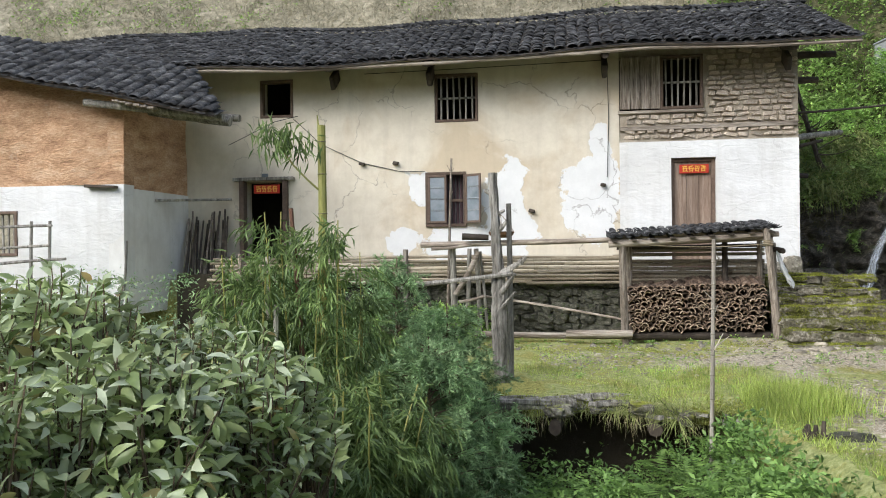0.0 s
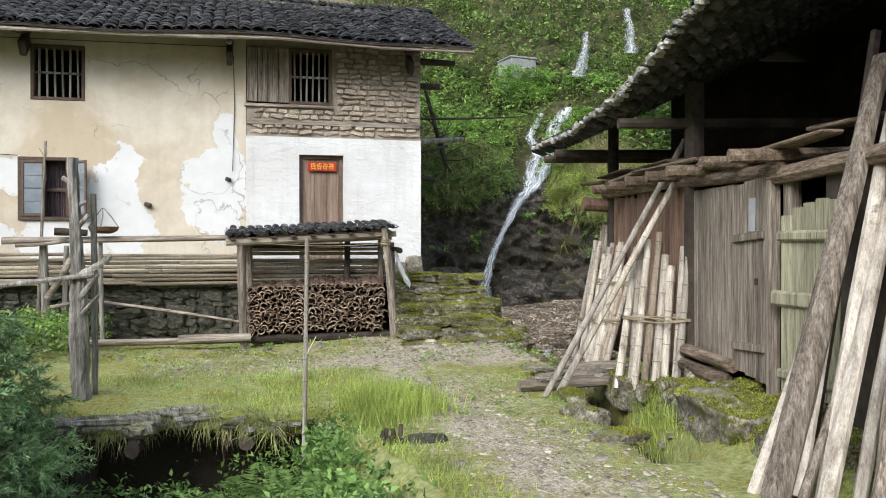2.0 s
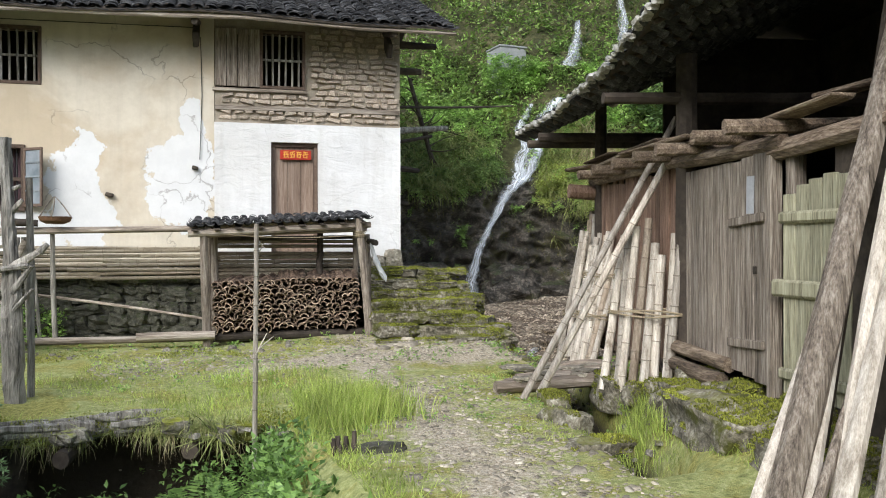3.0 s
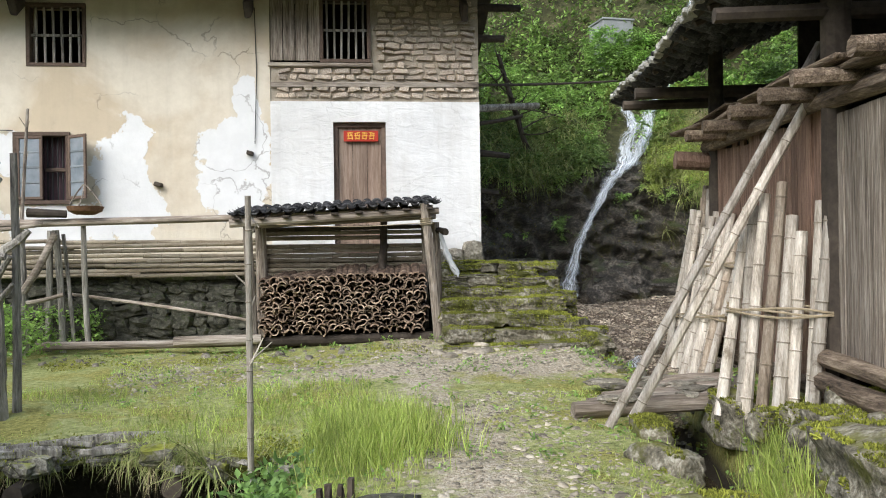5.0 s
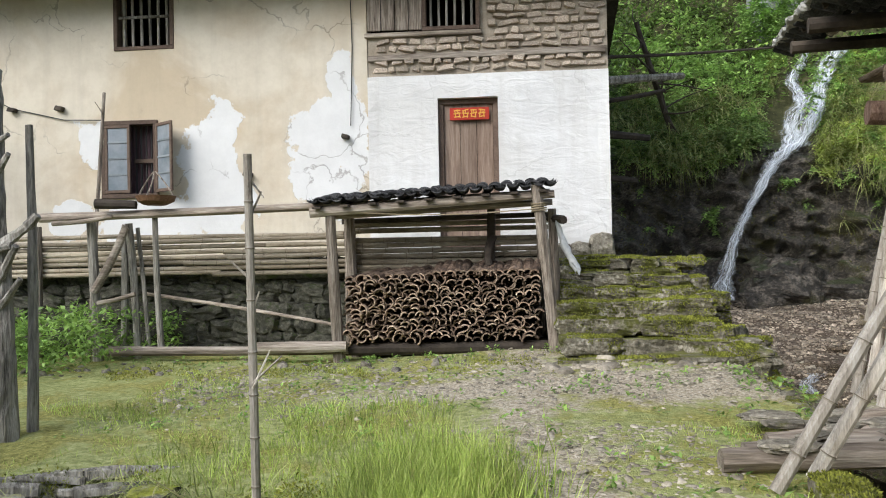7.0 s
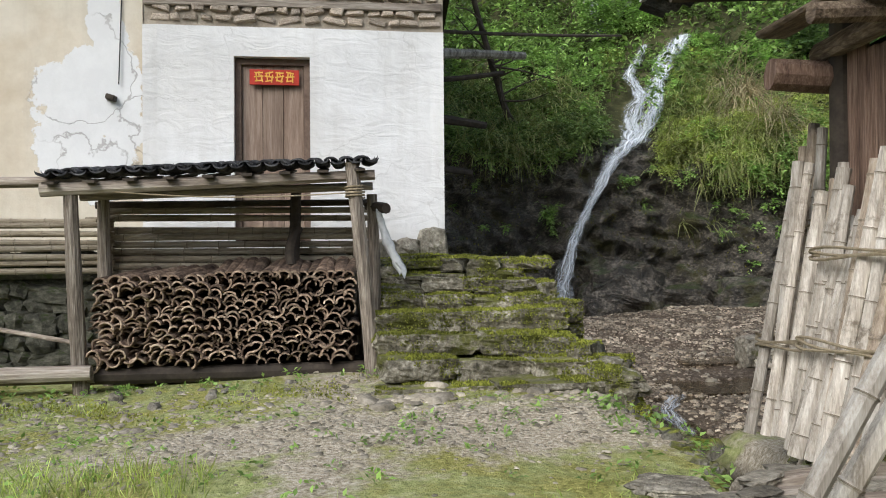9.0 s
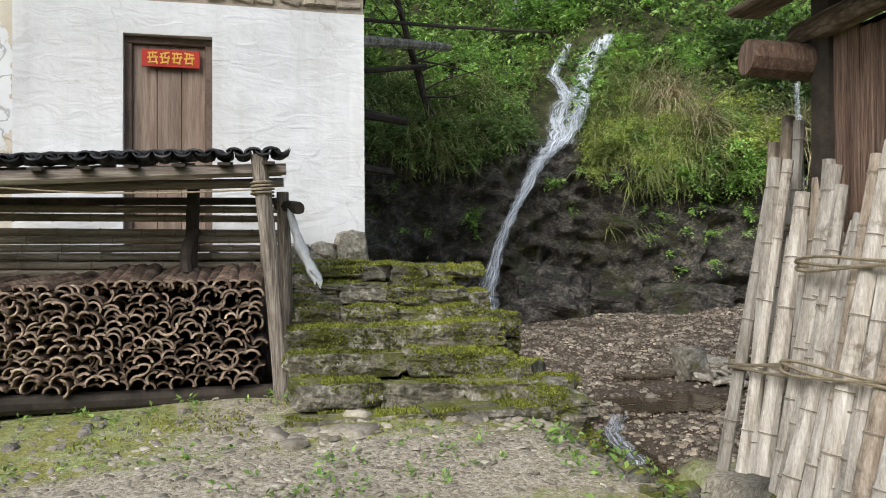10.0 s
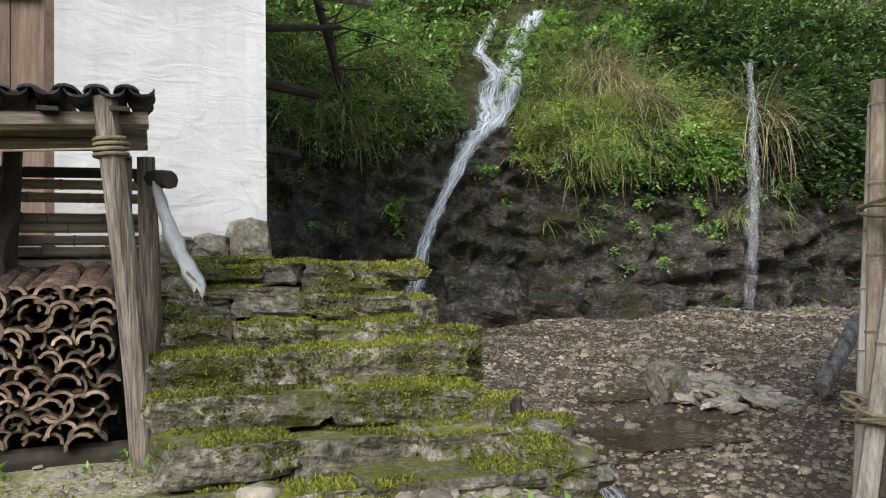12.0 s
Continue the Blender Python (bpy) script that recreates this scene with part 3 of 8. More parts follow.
def ground_z(x, y):
    x, y = np.asarray(x, float), np.asarray(y, float)
    yard = -0.27 + 0.04 * (np.clip(y, 9, 14) - 9) + 0.1 * ease(1, 3, x)
    z = yard + (-0.12 - yard) * ease(8.2, 6.5, y)
    z = z + 0.02 * wave(x, y, 1.7, 0.4) + 0.008 * wave(x, y, 6.0, 1.0)
    brook = -0.36 + 0.42 * ease(14.5, 19.5, y) + 0.2 * ease(7.0, 10.5, x) + 0.04 * wave(x, y, 2.6, 2.0) + 0.02 * wave(x, y, 7.0, 3.0)
    w = ease(4.9, 5.5, x) * ease(11.0, 12.6, y)
    z = z * (1 - w) + brook * w
    bank = 0.05 + 0.03 * wave(x, y, 4, 5)
    w = ease(0.25, 0.7, x - np.interp(y, CHAN_Y, CHAN_X)) * ease(11.6, 10.4, y) * ease(3.0, 4.6, x)
    z = z * (1 - w) + bank * w
    ch = np.exp(-((x - np.interp(y, CHAN_Y, CHAN_X)) / 0.23) ** 4) * ease(6.2, 6.9, y) * ease(14.3, 13.4, y)
    z = z - 0.62 * ch * ease(13.6, 11.0, y) - 0.1 * ch
    pit = ease(0.0, 0.55, np.interp(y, EDGE_Y, EDGE_X) + 0.1 * wave(x, y, 3.0, 1) - x) * ease(10.6, 10.2, y - 0.35 * np.clip(-1.6 - x, 0, 3)) * ease(-60, -20, y)
    z = z - (0.75 + 0.6 * ease(0, 1.4, np.interp(y, EDGE_Y, EDGE_X) - x) + 0.1 * wave(x, y, 2.0, 4)) * pit
    w = ease(14.95, 15.12, y) * ease(5.5, 4.7, x)
    z = z * (1 - w) + (0.99 + 0.01 * wave(x, y, 3, 1)) * w
    d = y - np.interp(x, CLIFF_X, CLIFF_Y)
    rise = np.where(x > 4.4, 2.6, 0.0) * ease(0.0, 0.5, d) + 1.0 * np.clip(d - 0.3, 0, 70) * (1 - 0.3 * ease(10, 70, d))
    z = z + rise * (1 + 0.08 * wave(x, y, 0.5, 2)) + 0.25 * wave(x, y, 1.1, 6) * ease(0.6, 2.5, d)
    z = z + 0.35 * np.clip(-y - 25, 0, 60)
    z = z + 0.5 * np.clip(-x - 22, 0, 60) * ease(40, 20, y)
    return z


def axis_steps(lo, fine_lo, fine_hi, hi, step):
    core = np.arange(fine_lo, fine_hi + 1e-6, step)
    def reach(start, end):
        out, s, p = [], step, start
        while abs(end - p) > 1e-3:
            s *= 1.22
            p = p + math.copysign(min(s, abs(end - p)), end - p)
            out.append(p)
        return out
    return np.array(list(reversed(reach(fine_lo, lo))) + list(core) + reach(fine_hi, hi))


gx, gy = axis_steps(-160, -7, 14, 160, 0.09), axis_steps(-160, 3.0, 26, 160, 0.09)
GX, GY = np.meshgrid(gx, gy)
gv = np.stack([GX, GY, ground_z(GX, GY)], -1).reshape(-1, 3)
ny, nx = GX.shape
idx = np.arange(nx * ny).reshape(ny, nx)
gf = np.stack([idx[:-1, :-1], idx[:-1, 1:], idx[1:, 1:], idx[1:, :-1]], -1).reshape(-1, 4)
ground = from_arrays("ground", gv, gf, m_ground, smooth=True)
tagged(ground, "trodden earth yard with turf, moss and hill slope", "ground", kind="structure")


def gz(x, y):
    return float(ground_z(x, y))


# ---- cliff and falls ----
def cliff_face(u, v):
    """The rock face: u along it (x), v from foot (0) to brow (1)."""
    base_y = np.interp(u, CLIFF_X, CLIFF_Y)
    z0 = -0.5
    z = z0 + v * 4.3
    y = base_y - 0.35 + 0.10 * z + 0.55 * ease(2.4, 3.8, z) * (z - 2.4)
    return u, y, z


cu, cv = np.meshgrid(np.arange(4.0, 24.0, 0.06), np.linspace(0, 1, 90))
cx, cy, cz = cliff_face(cu, cv)
disp = np.array([noise.multi_fractal(Vector((a * 0.75, b * 0.75, c * 1.2)), 0.9, 2.1, 6) for a, b, c in zip(cx.ravel(), cy.ravel(), cz.ravel())]).reshape(cx.shape)
ledge = np.array([noise.noise(Vector((a * 0.5 + c * 0.5, 3.3, c * 2.4 - a * 0.5))) for a, c in zip(cx.ravel(), cz.ravel())]).reshape(cx.shape)
crag = np.array([noise.noise(Vector((a * 2.6 + c * 0.8, 7.7, c * 3.4))) + 0.5 * noise.noise(Vector((a * 6.5, 1.7, c * 7.5 + a))) for a, c in zip(cx.ravel(), cz.ravel())]).reshape(cx.shape)
ridge = np.array([abs(noise.noise(Vector((a * 1.9 + c * 1.5, 5.1, c * 2.0 - a * 1.1)))) + 0.45 * abs(noise.noise(Vector((a * 4.6 - c * 2.0, 2.2, c * 5.4 + a * 2.2)))) for a, c in zip(cx.ravel(), cz.ravel())]).reshape(cx.shape)
cy = cy - 0.32 * (disp - 1.0) - 0.16 * np.abs(ledge) - 0.14 * crag + 0.5 * ridge - 0.14
cx = cx - 0.12 * ledge
# the brow turns back and dips under the slope
cy = cy + 0.6 * ease(0.84, 1.0, cv)
cz = cz - 0.95 * ease(0.84, 1.0, cv)
ci = np.arange(cx.size).reshape(cx.shape)
cf = np.stack([ci[:-1, :-1], ci[:-1, 1:], ci[1:, 1:], ci[1:, :-1]], -1).reshape(-1, 4)
cliff = from_arrays("cliff", np.stack([cx, cy, cz], -1).reshape(-1, 3), cf, m_rock, smooth=False)
tagged(cliff, "dark wet rock face with mossy ledges", "cliff", kind="structure")


def cliff_y(x, z):
    """Depth of the rock surface near x and z."""
    j = int(np.clip((z + 0.5) / 4.3 * 89, 0, 89))
    i = int(np.clip((x - 4.0) / 0.06, 0, cx.shape[1] - 1))
    return float(cy[j, i])


def fall_sheet(points, widths, seed, across=9, bulge=0.1):
    """A sheet of falling water along a course, uneven across and along, with a run of u and v over it."""
    rng = random.Random(seed)
    pts = [Vector(p) for p in points]
    n = 12 * (len(pts) - 1)
    bm = bmesh.new()
    uvl = bm.loops.layers.uv.new("flow")
    shift, rows, run_ = rng.uniform(0, 40), [], 0.0
    last = pts[0]
    for i in range(n + 1):
        f = i / n * (len(pts) - 1)
        k = min(int(f), len(pts) - 2)
        p = pts[k].lerp(pts[k + 1], f - k)
        run_ += (p - last).length
        last = p
        w = (widths[k] + (widths[k + 1] - widths[k]) * (f - k)) * (1 + 0.35 * noise.noise(Vector((seed * 3.3, i * 0.3, 0))))
        drift = 0.25 * w * noise.noise(Vector((seed * 1.7, i * 0.25, 4)))
        row = []
        for j in range(across):
            g = j / (across - 1) - 0.5
            q = p + Vector((g * w + drift, -bulge * (1 - 4 * g * g) + 0.07 * noise.noise(Vector((j * 0.7, i * 0.35, seed))), 0.04 * noise.noise(Vector((j, i * 0.5, seed + 9)))))
            row.append((bm.verts.new(q), (j / (across - 1) * 0.998 + 0.001, run_ + shift)))
        rows.append(row)
    for a, b in zip(rows, rows[1:]):
        for j in range(across - 1):
            corners = (a[j], a[j + 1], b[j + 1], b[j])
            fc = bm.faces.new([c_[0] for c_ in corners])
            for lp, c_ in zip(fc.loops, corners):
                lp[uvl].uv = c_[1]
    return bm


def strands(parent, points, widths, n, seed, material=m_fall):
    """A fall of n overlapping sheets of water round the same course."""
    for k in range(n):
        r = random.Random(seed * 31 + k)
        pts = [Vector(p) + Vector((r.uniform(-0.12, 0.12) * w, -0.05 * k, 0)) for p, w in zip(points, widths)]
        part("water_run", fall_sheet(pts, [w * (1.15 - 0.22 * k) for w in widths], seed * 7 + k), material, parent, smooth=True)


waterfall = thing("waterfall", "thin white waterfall running down the dark rock", "waterfall", kind="structure")
strands(waterfall, [(8.22, 20.65, 3.05), (7.73, 20.4, 2.64), (7.22, 20.15, 1.85), (6.83, 19.95, 1.19), (6.69, 19.85, 0.6), (6.6, 19.8, 0.2)], [0.5, 0.32, 0.2, 0.24, 0.34, 0.5], 3, 1)
strands(waterfall, [(9.44, 23.3, 5.45), (9.01, 22.85, 4.72), (8.62, 21.55, 4.02), (8.31, 20.98, 3.45), (8.25, 20.75, 3.02)], [0.22, 0.3, 0.38, 0.42, 0.46], 2, 2)
strands(waterfall, [(10.21, 23.05, 5.62), (9.6, 22.65, 4.85), (9.25, 22.25, 4.35), (9.0, 21.5, 3.95), (8.62, 20.98, 3.42), (8.3, 20.75, 3.02)], [0.5, 0.5, 0.45, 0.38, 0.36, 0.36], 3, 3)
upper_fall = thing("upper_waterfall", "distant upper waterfall between green banks", "waterfall", kind="structure")
strands(upper_fall, [(11.61, 24.9, 8.4), (11.08, 23.9, 7.4), (10.62, 23.3, 6.6)], [0.2, 0.4, 0.6], 3, 5, m_trickle)
strands(upper_fall, [(13.27, 25.4, 9.4), (13.16, 24.9, 8.55), (12.76, 24.1, 7.6)], [0.2, 0.4, 0.55], 3, 6, m_trickle)
trickle = thing("trickle", "thin trickle of water over wet rock", "waterfall", kind="structure")
strands(trickle, [(11.75, 19.25, 3.9), (11.6, 19.0, 2.9), (11.5, 18.9, 1.9)], [0.06, 0.14, 0.26], 2, 7, m_trickle)
strands(trickle, [(11.5, 18.9, 1.9), (11.4, 18.85, 0.9), (11.3, 18.8, 0.3)], [0.34, 0.2, 0.14], 2, 9, m_trickle)

for i, (c, sz) in enumerate((((7.7, 20.0, 0.35), (1.3, 0.9, 1.0)), ((8.6, 20.1, 0.2), (1.2, 0.8, 0.6)), ((6.0, 20.3, 0.3), (1.3, 0.8, 1.2)), ((9.9, 19.4, 0.25), (1.4, 0.7, 0.7)))):
    bm = add_stone(bmesh.new(), c, sz, i * 4.1 + 2, None, 0.22, 0.45, 8)
    tagged(part("base_rock", bm, m_rock), "dark wet boulder at the foot of the rock face", "rock", "rocks at the foot of the cliff")

# brook water: a sheet at the low places of the bed and in the ditch
bw = bmesh.new()
for x0, y0, rx, ry, zz in ((7.2, 15.1, 1.35, 0.85, -0.335), (7.35, 16.5, 0.5, 1.0, -0.22), (6.4, 14.6, 0.7, 0.45, -0.35), (5.85, 13.5, 0.22, 0.9, -0.42), (5.5, 11.8, 0.16, 1.2, -0.58), (5.0, 9.6, 0.16, 1.3, -0.7)):
    ring = [bw.verts.new((x0 + rx * math.cos(a) * (1 + 0.25 * math.sin(3 * a + x0)), y0 + ry * math.sin(a) * (1 + 0.2 * math.cos(2 * a)), zz)) for a in [2 * math.pi * i / 28 for i in range(28)]]
    bw.faces.new(ring)
tagged(part("brook", bw, m_pool), "shallow clear brook over brown gravel", "water", kind="structure")
bw = fall_sheet([(6.3, 14.5, -0.33), (5.95, 13.9, -0.36), (5.8, 13.2, -0.4), (5.75, 12.9, -0.52)], [0.3, 0.2, 0.22, 0.2], 12)
tagged(part("brook_rapid", bw, m_fall, smooth=True), "small white rapid in the brook", "water", kind="structure")

# concrete tank on the slope
tank = thing("water_tank", "pale concrete water tank on the green slope", "tank")
tb = bmesh.new()
add_box(tb, (9.22, 24.7, 6.56), (0.88, 0.9, 1.5), Matrix.Rotation(0.15, 4, "Z"), 0.02)
part("tank_body", tb, m_concrete, tank)
tb = bmesh.new()
add_box(tb, (9.22, 24.7, 7.33), (0.94, 0.96, 0.06), Matrix.Rotation(0.15, 4, "Z"), 0.015)
part("lid", tb, m_concrete, tank)

# ---- house ----
WY = 15.93
house = thing("farmhouse", "old two-storey plastered farmhouse with a grey tiled roof", "house", at=(-1.0, 18.0, 1.1))
BASE, TOPZ = 0.9, 5.5
wall_sheet("wall_plaster", "x", WY, -4.75, 0.94, BASE, TOPZ, 0.4, [(-2.66, -1.79, 4.07, 5.03), (-2.86, -2.04, 1.99, 3.08)], m_plaster, house)
wall_sheet("wall_left", "x", WY + 0.05, -12.0, -4.75, BASE, TOPZ, 0.4, [(-6.33, -5.62, 4.29, 5.07), (-6.70, -5.80, BASE, 2.98)], m_plaster_old, house)
wall_sheet("wall_whitewashed", "x", WY - 0.015, 0.94, 4.21, BASE, 3.56, 0.41, [(1.9, 2.72, 1.15, 3.24)], m_white, house, bumpy=0.03, step=0.16)
upper_wall = wall_sheet("wall_brick", "x", WY + 0.03, 0.94, 4.21, 3.56, TOPZ, 0.37, [(0.95, 2.5, 4.17, 5.2)], m_mortar, house)
wall_sheet("wall_gable", "y", 4.21, WY + 0.42, 20.4, BASE, TOPZ, 0.4, [], m_whiteold, house, facing=1)
wall_sheet("wall_back", "x", 20.4, -12.0, 4.21, BASE, TOPZ, 0.3, [], m_earth, house, step=1.5)
# unseen floors and partitions, added in near-black so the openings stay dark
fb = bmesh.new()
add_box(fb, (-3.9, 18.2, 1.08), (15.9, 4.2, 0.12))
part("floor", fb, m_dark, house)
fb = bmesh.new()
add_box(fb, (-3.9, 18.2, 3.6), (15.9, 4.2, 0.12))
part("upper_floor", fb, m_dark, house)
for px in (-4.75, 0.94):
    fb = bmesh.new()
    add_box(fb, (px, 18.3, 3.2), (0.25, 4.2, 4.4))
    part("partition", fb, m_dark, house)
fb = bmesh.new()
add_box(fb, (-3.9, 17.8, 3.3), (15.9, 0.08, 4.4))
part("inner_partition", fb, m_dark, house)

# stone footing at the corner
fs = thing("corner_footing", "rough stones footing the white house corner", "stones", kind="structure")
for i, (sx_, sz_, w_, h_) in enumerate(((3.5, 1.05, 0.3, 0.22), (3.78, 1.06, 0.28, 0.22), (4.06, 1.1, 0.3, 0.36), (3.2, 1.03, 0.3, 0.2), (3.72, 0.93, 1.2, 0.12))):
    sb = bmesh.new()
    add_stone(sb, (sx_, WY - 0.05, sz_ + 0.06), (w_, 0.25, h_), i + 1)
    part("stone", sb, m_stone, fs)

# house roof: boarding under curved tiles
RIDGE_Y, RIDGE_Z, EAVE_Y, EAVE_Z = 18.4, 6.72, 14.95, 5.2
SLOPE = math.atan2(RIDGE_Z - EAVE_Z, RIDGE_Y - EAVE_Y)


def sag(x):
    return 0.05 * math.sin(x * 0.55 + 0.6) + 0.03 * math.sin(x * 1.6)


roof = thing("tile_roof", "sagging roof of dark grey curved clay tiles", "roof", kind="structure", at=(-3, 17, 5.2))
rb = bmesh.new()
xs = [-14.0 + i * 0.5 for i in range(39)]
rows = []
for x in xs:
    s = sag(x)
    rows.append([rb.verts.new(c) for c in ((x, EAVE_Y, EAVE_Z + s - 0.05), (x, RIDGE_Y, RIDGE_Z + s - 0.05), (x, 22.0, EAVE_Z + s), (x, 22.0, EAVE_Z + s - 0.06), (x, RIDGE_Y, RIDGE_Z + s - 0.11), (x, EAVE_Y, EAVE_Z + s - 0.09))])
for a, b in zip(rows, rows[1:]):
    for k in range(6):
        rb.faces.new((a[k], b[k], b[(k + 1) % 6], a[(k + 1) % 6]))
rb.faces.new(rows[0])
rb.faces.new(list(reversed(rows[-1])))
part("boarding", rb, m_wood_dark, roof)


def tile_shape(width=0.2, length=0.21, rise=0.05, thick=0.018, seg=6, up=1):
    """A curved clay tile lying along +y, arched up or hollow, with thickness at its lower end."""
    v, f = [], []
    for y in (0.0, length):
        for lift in (0.0, -thick):
            for i in range(seg + 1):
                a = math.pi * i / seg
                v.append((-math.cos(a) * width / 2 * (1 if y == 0 else 0.93), y, up * math.sin(a) * rise * (1 if up > 0 else 0.8) + lift))
    n = seg + 1
    for i in range(seg):
        f.append((i, i + 1, 2 * n + i + 1, 2 * n + i))
        f.append((n + i, i + n + 1, i + 1, i))
    return v, f


TV, TF = tile_shape()
PV, PF = tile_shape(0.2, 0.21, 0.03, 0.012, 4, -1)
tile_me = bpy.data.meshes.new("tile")
tile_me.from_pydata(TV, [], TF)
tile_me.materials.append(m_tile)
tilt = Matrix.Rotation(SLOPE, 4, "X")
joined, pans, picked = [], [], []
run = (RIDGE_Y - EAVE_Y) / math.cos(SLOPE)
col = 0
x = -13.9
while x < 5.0:
    n_rows = int(run / 0.15)
    for r in range(n_rows + 1):
        d = r * 0.15 - 0.04
        jig = random.uniform(-0.025, 0.025)
        m = Matrix.Translation((x + jig, EAVE_Y + d * math.cos(SLOPE), EAVE_Z + d * math.sin(SLOPE) + sag(x) + random.uniform(-0.006, 0.012))) @ tilt @ pose(0, 0, 0, -8 + random.uniform(-4, 3), random.uniform(-8, 8), random.uniform(-9, 9))
        m2 = Matrix.Translation((0.11, 0.02, -0.015)) @ m
        pans.append(np.array(m2))
        if x > 1.5 and r < 18:
            picked.append(m)
        else:
            joined.append(np.array(m))
    x += 0.218
for m in picked:
    piece("tile", tile_me, m, roof)
tagged(scatter("tiles", TV, TF, joined, m_tile_i, roof), kind="stuff")
tagged(scatter("pan_tiles", PV, PF, pans, m_tile_i, roof), kind="stuff")
rb = bmesh.new()
x = -14.0
while x < 4.95:
    add_box(rb, (x, RIDGE_Y, RIDGE_Z + sag(x) + 0.06), (0.24, 0.14, 0.035), Matrix.Rotation(random.uniform(-0.2, 0.2), 4, "Z") @ Matrix.Rotation(0.25, 4, "Y"), 0, 0.008)
    x += 0.1
part("ridge_tiles", rb, m_tile_i, roof)
rb = bmesh.new()
for i in range(8):
    x0 = -9.0 + i * 1.75
    add_log(rb, (x0, EAVE_Y + 0.06, EAVE_Z - 0.12 + sag(x0)), (x0 + 1.77, EAVE_Y + 0.06, EAVE_Z - 0.12 + sag(x0 + 1.77)), 0.035, 0.035, 7, 3)
part("eave_pole", rb, m_wood_x, roof)
for bx in (-4.65, -2.7, 0.66, 3.95):
    rb = bmesh.new()
    add_log(rb, (bx, WY + 0.1, EAVE_Z + 0.08), (bx, EAVE_Y + 0.1, EAVE_Z - 0.14), 0.07, 0.06, 8, 3)
    part("outrigger_beam", rb, m_wood_dark, roof)
    rb = bmesh.new()
    add_box(rb, (bx, WY - 0.22, EAVE_Z - 0.22), (0.1, 0.45, 0.28), Matrix.Rotation(0.6, 4, "X"), 0.02, 0.01)
    part("bracket", rb, m_wood_dark, roof)
for bz, bxe in ((5.15, 4.95), (4.75, 4.75)):
    rb = bmesh.new()
    add_log(rb, (3.9, 16.2 + (5.15 - bz), bz), (bxe, 16.2 + (5.15 - bz), bz), 0.07, 0.06, 8, 3)
    part("purlin_end", rb, m_wood_dark, roof)
# gable infill of the house's right end
gb = bmesh.new()
tri = [(4.2, WY, 5.45), (4.2, 20.5, 5.45), (4.2, RIDGE_Y, 6.6)]
fr = [gb.verts.new(p) for p in tri]
bk = [gb.verts.new((p[0] - 0.3, p[1], p[2])) for p in tri]
gb.faces.new(fr), gb.faces.new(list(reversed(bk)))
for i in range(3):
    gb.faces.new((fr[i], bk[i], bk[(i + 1) % 3], fr[(i + 1) % 3]))
part("gable", gb, m_earth, house)


# ---- house openings ----
def frame_ring(x0, x1, z0, z1, y, w, d):
    bm = bmesh.new()
    add_box(bm, ((x0 + x1) / 2, y, z1 - w / 2), (x1 - x0, d, w), None, 0.006)
    add_box(bm, ((x0 + x1) / 2, y, z0 + w / 2), (x1 - x0, d, w), None, 0.006)
    add_box(bm, (x0 + w / 2, y, (z0 + z1) / 2), (w, d, z1 - z0 - 2 * w), None, 0.006)
    add_box(bm, (x1 - w / 2, y, (z0 + z1) / 2), (w, d, z1 - z0 - 2 * w), None, 0.006)
    return bm


def barred_window(label, x0, x1, z0, z1, bars, mid=True, y=WY - 0.01):
    w = thing("window", label, "window", "upper windows", at=((x0 + x1) / 2, y, z0))
    part("window_frame", frame_ring(x0, x1, z0, z1, y + 0.06, 0.055, 0.16), m_brownframe, w)
    for i in range(bars):
        bm = bmesh.new()
        bx = x0 + (x1 - x0) * (i + 1) / (bars + 1)
        add_box(bm, (bx, y + 0.07, (z0 + z1) / 2), (0.035, 0.035, z1 - z0 - 0.1), Matrix.Rotation(random.uniform(-0.02, 0.02), 4, "Y"), 0.006)
        part("bar", bm, m_wood_grey, w)
    if mid:
        bm = bmesh.new()
        add_box(bm, ((x0 + x1) / 2, y + 0.05, (z0 + z1) / 2), (x1 - x0 - 0.1, 0.03, 0.04), None, 0.006)
        part("cross_bar", bm, m_wood_grey, w)
    return w


barred_window("small dark wooden window with upright bars", -2.66, -1.79, 4.07, 5.03, 6)
barred_window("small dark window in brown frame", -6.33, -5.62, 4.29, 5.07, 0, False, WY + 0.04)
w3 = barred_window("barred window half covered by wooden shutter boards", 1.71, 2.5, 4.17, 5.2, 6)
shutter = thing("shutter", "weathered brown board shutter over the window", "shutter", at=(1.3, WY, 4.17))
for i in range(4):
    bm = bmesh.new()
    add_box(bm, (1.05 + i * 0.19, WY - 0.02 + random.uniform(-0.01, 0.01), 4.69), (0.18, 0.03, 1.0), Matrix.Rotation(random.uniform(-0.008, 0.008), 4, "Y"), 0.006)
    part("board", bm, m_wood_z, shutter)

cas = thing("casement_window", "open casement window with grey-blue panes and curtain", "window", at=(-2.3, WY, 2.0))
part("window_frame", frame_ring(-2.86, -2.04, 1.99, 3.08, WY + 0.04, 0.06, 0.18), m_brownframe, cas)


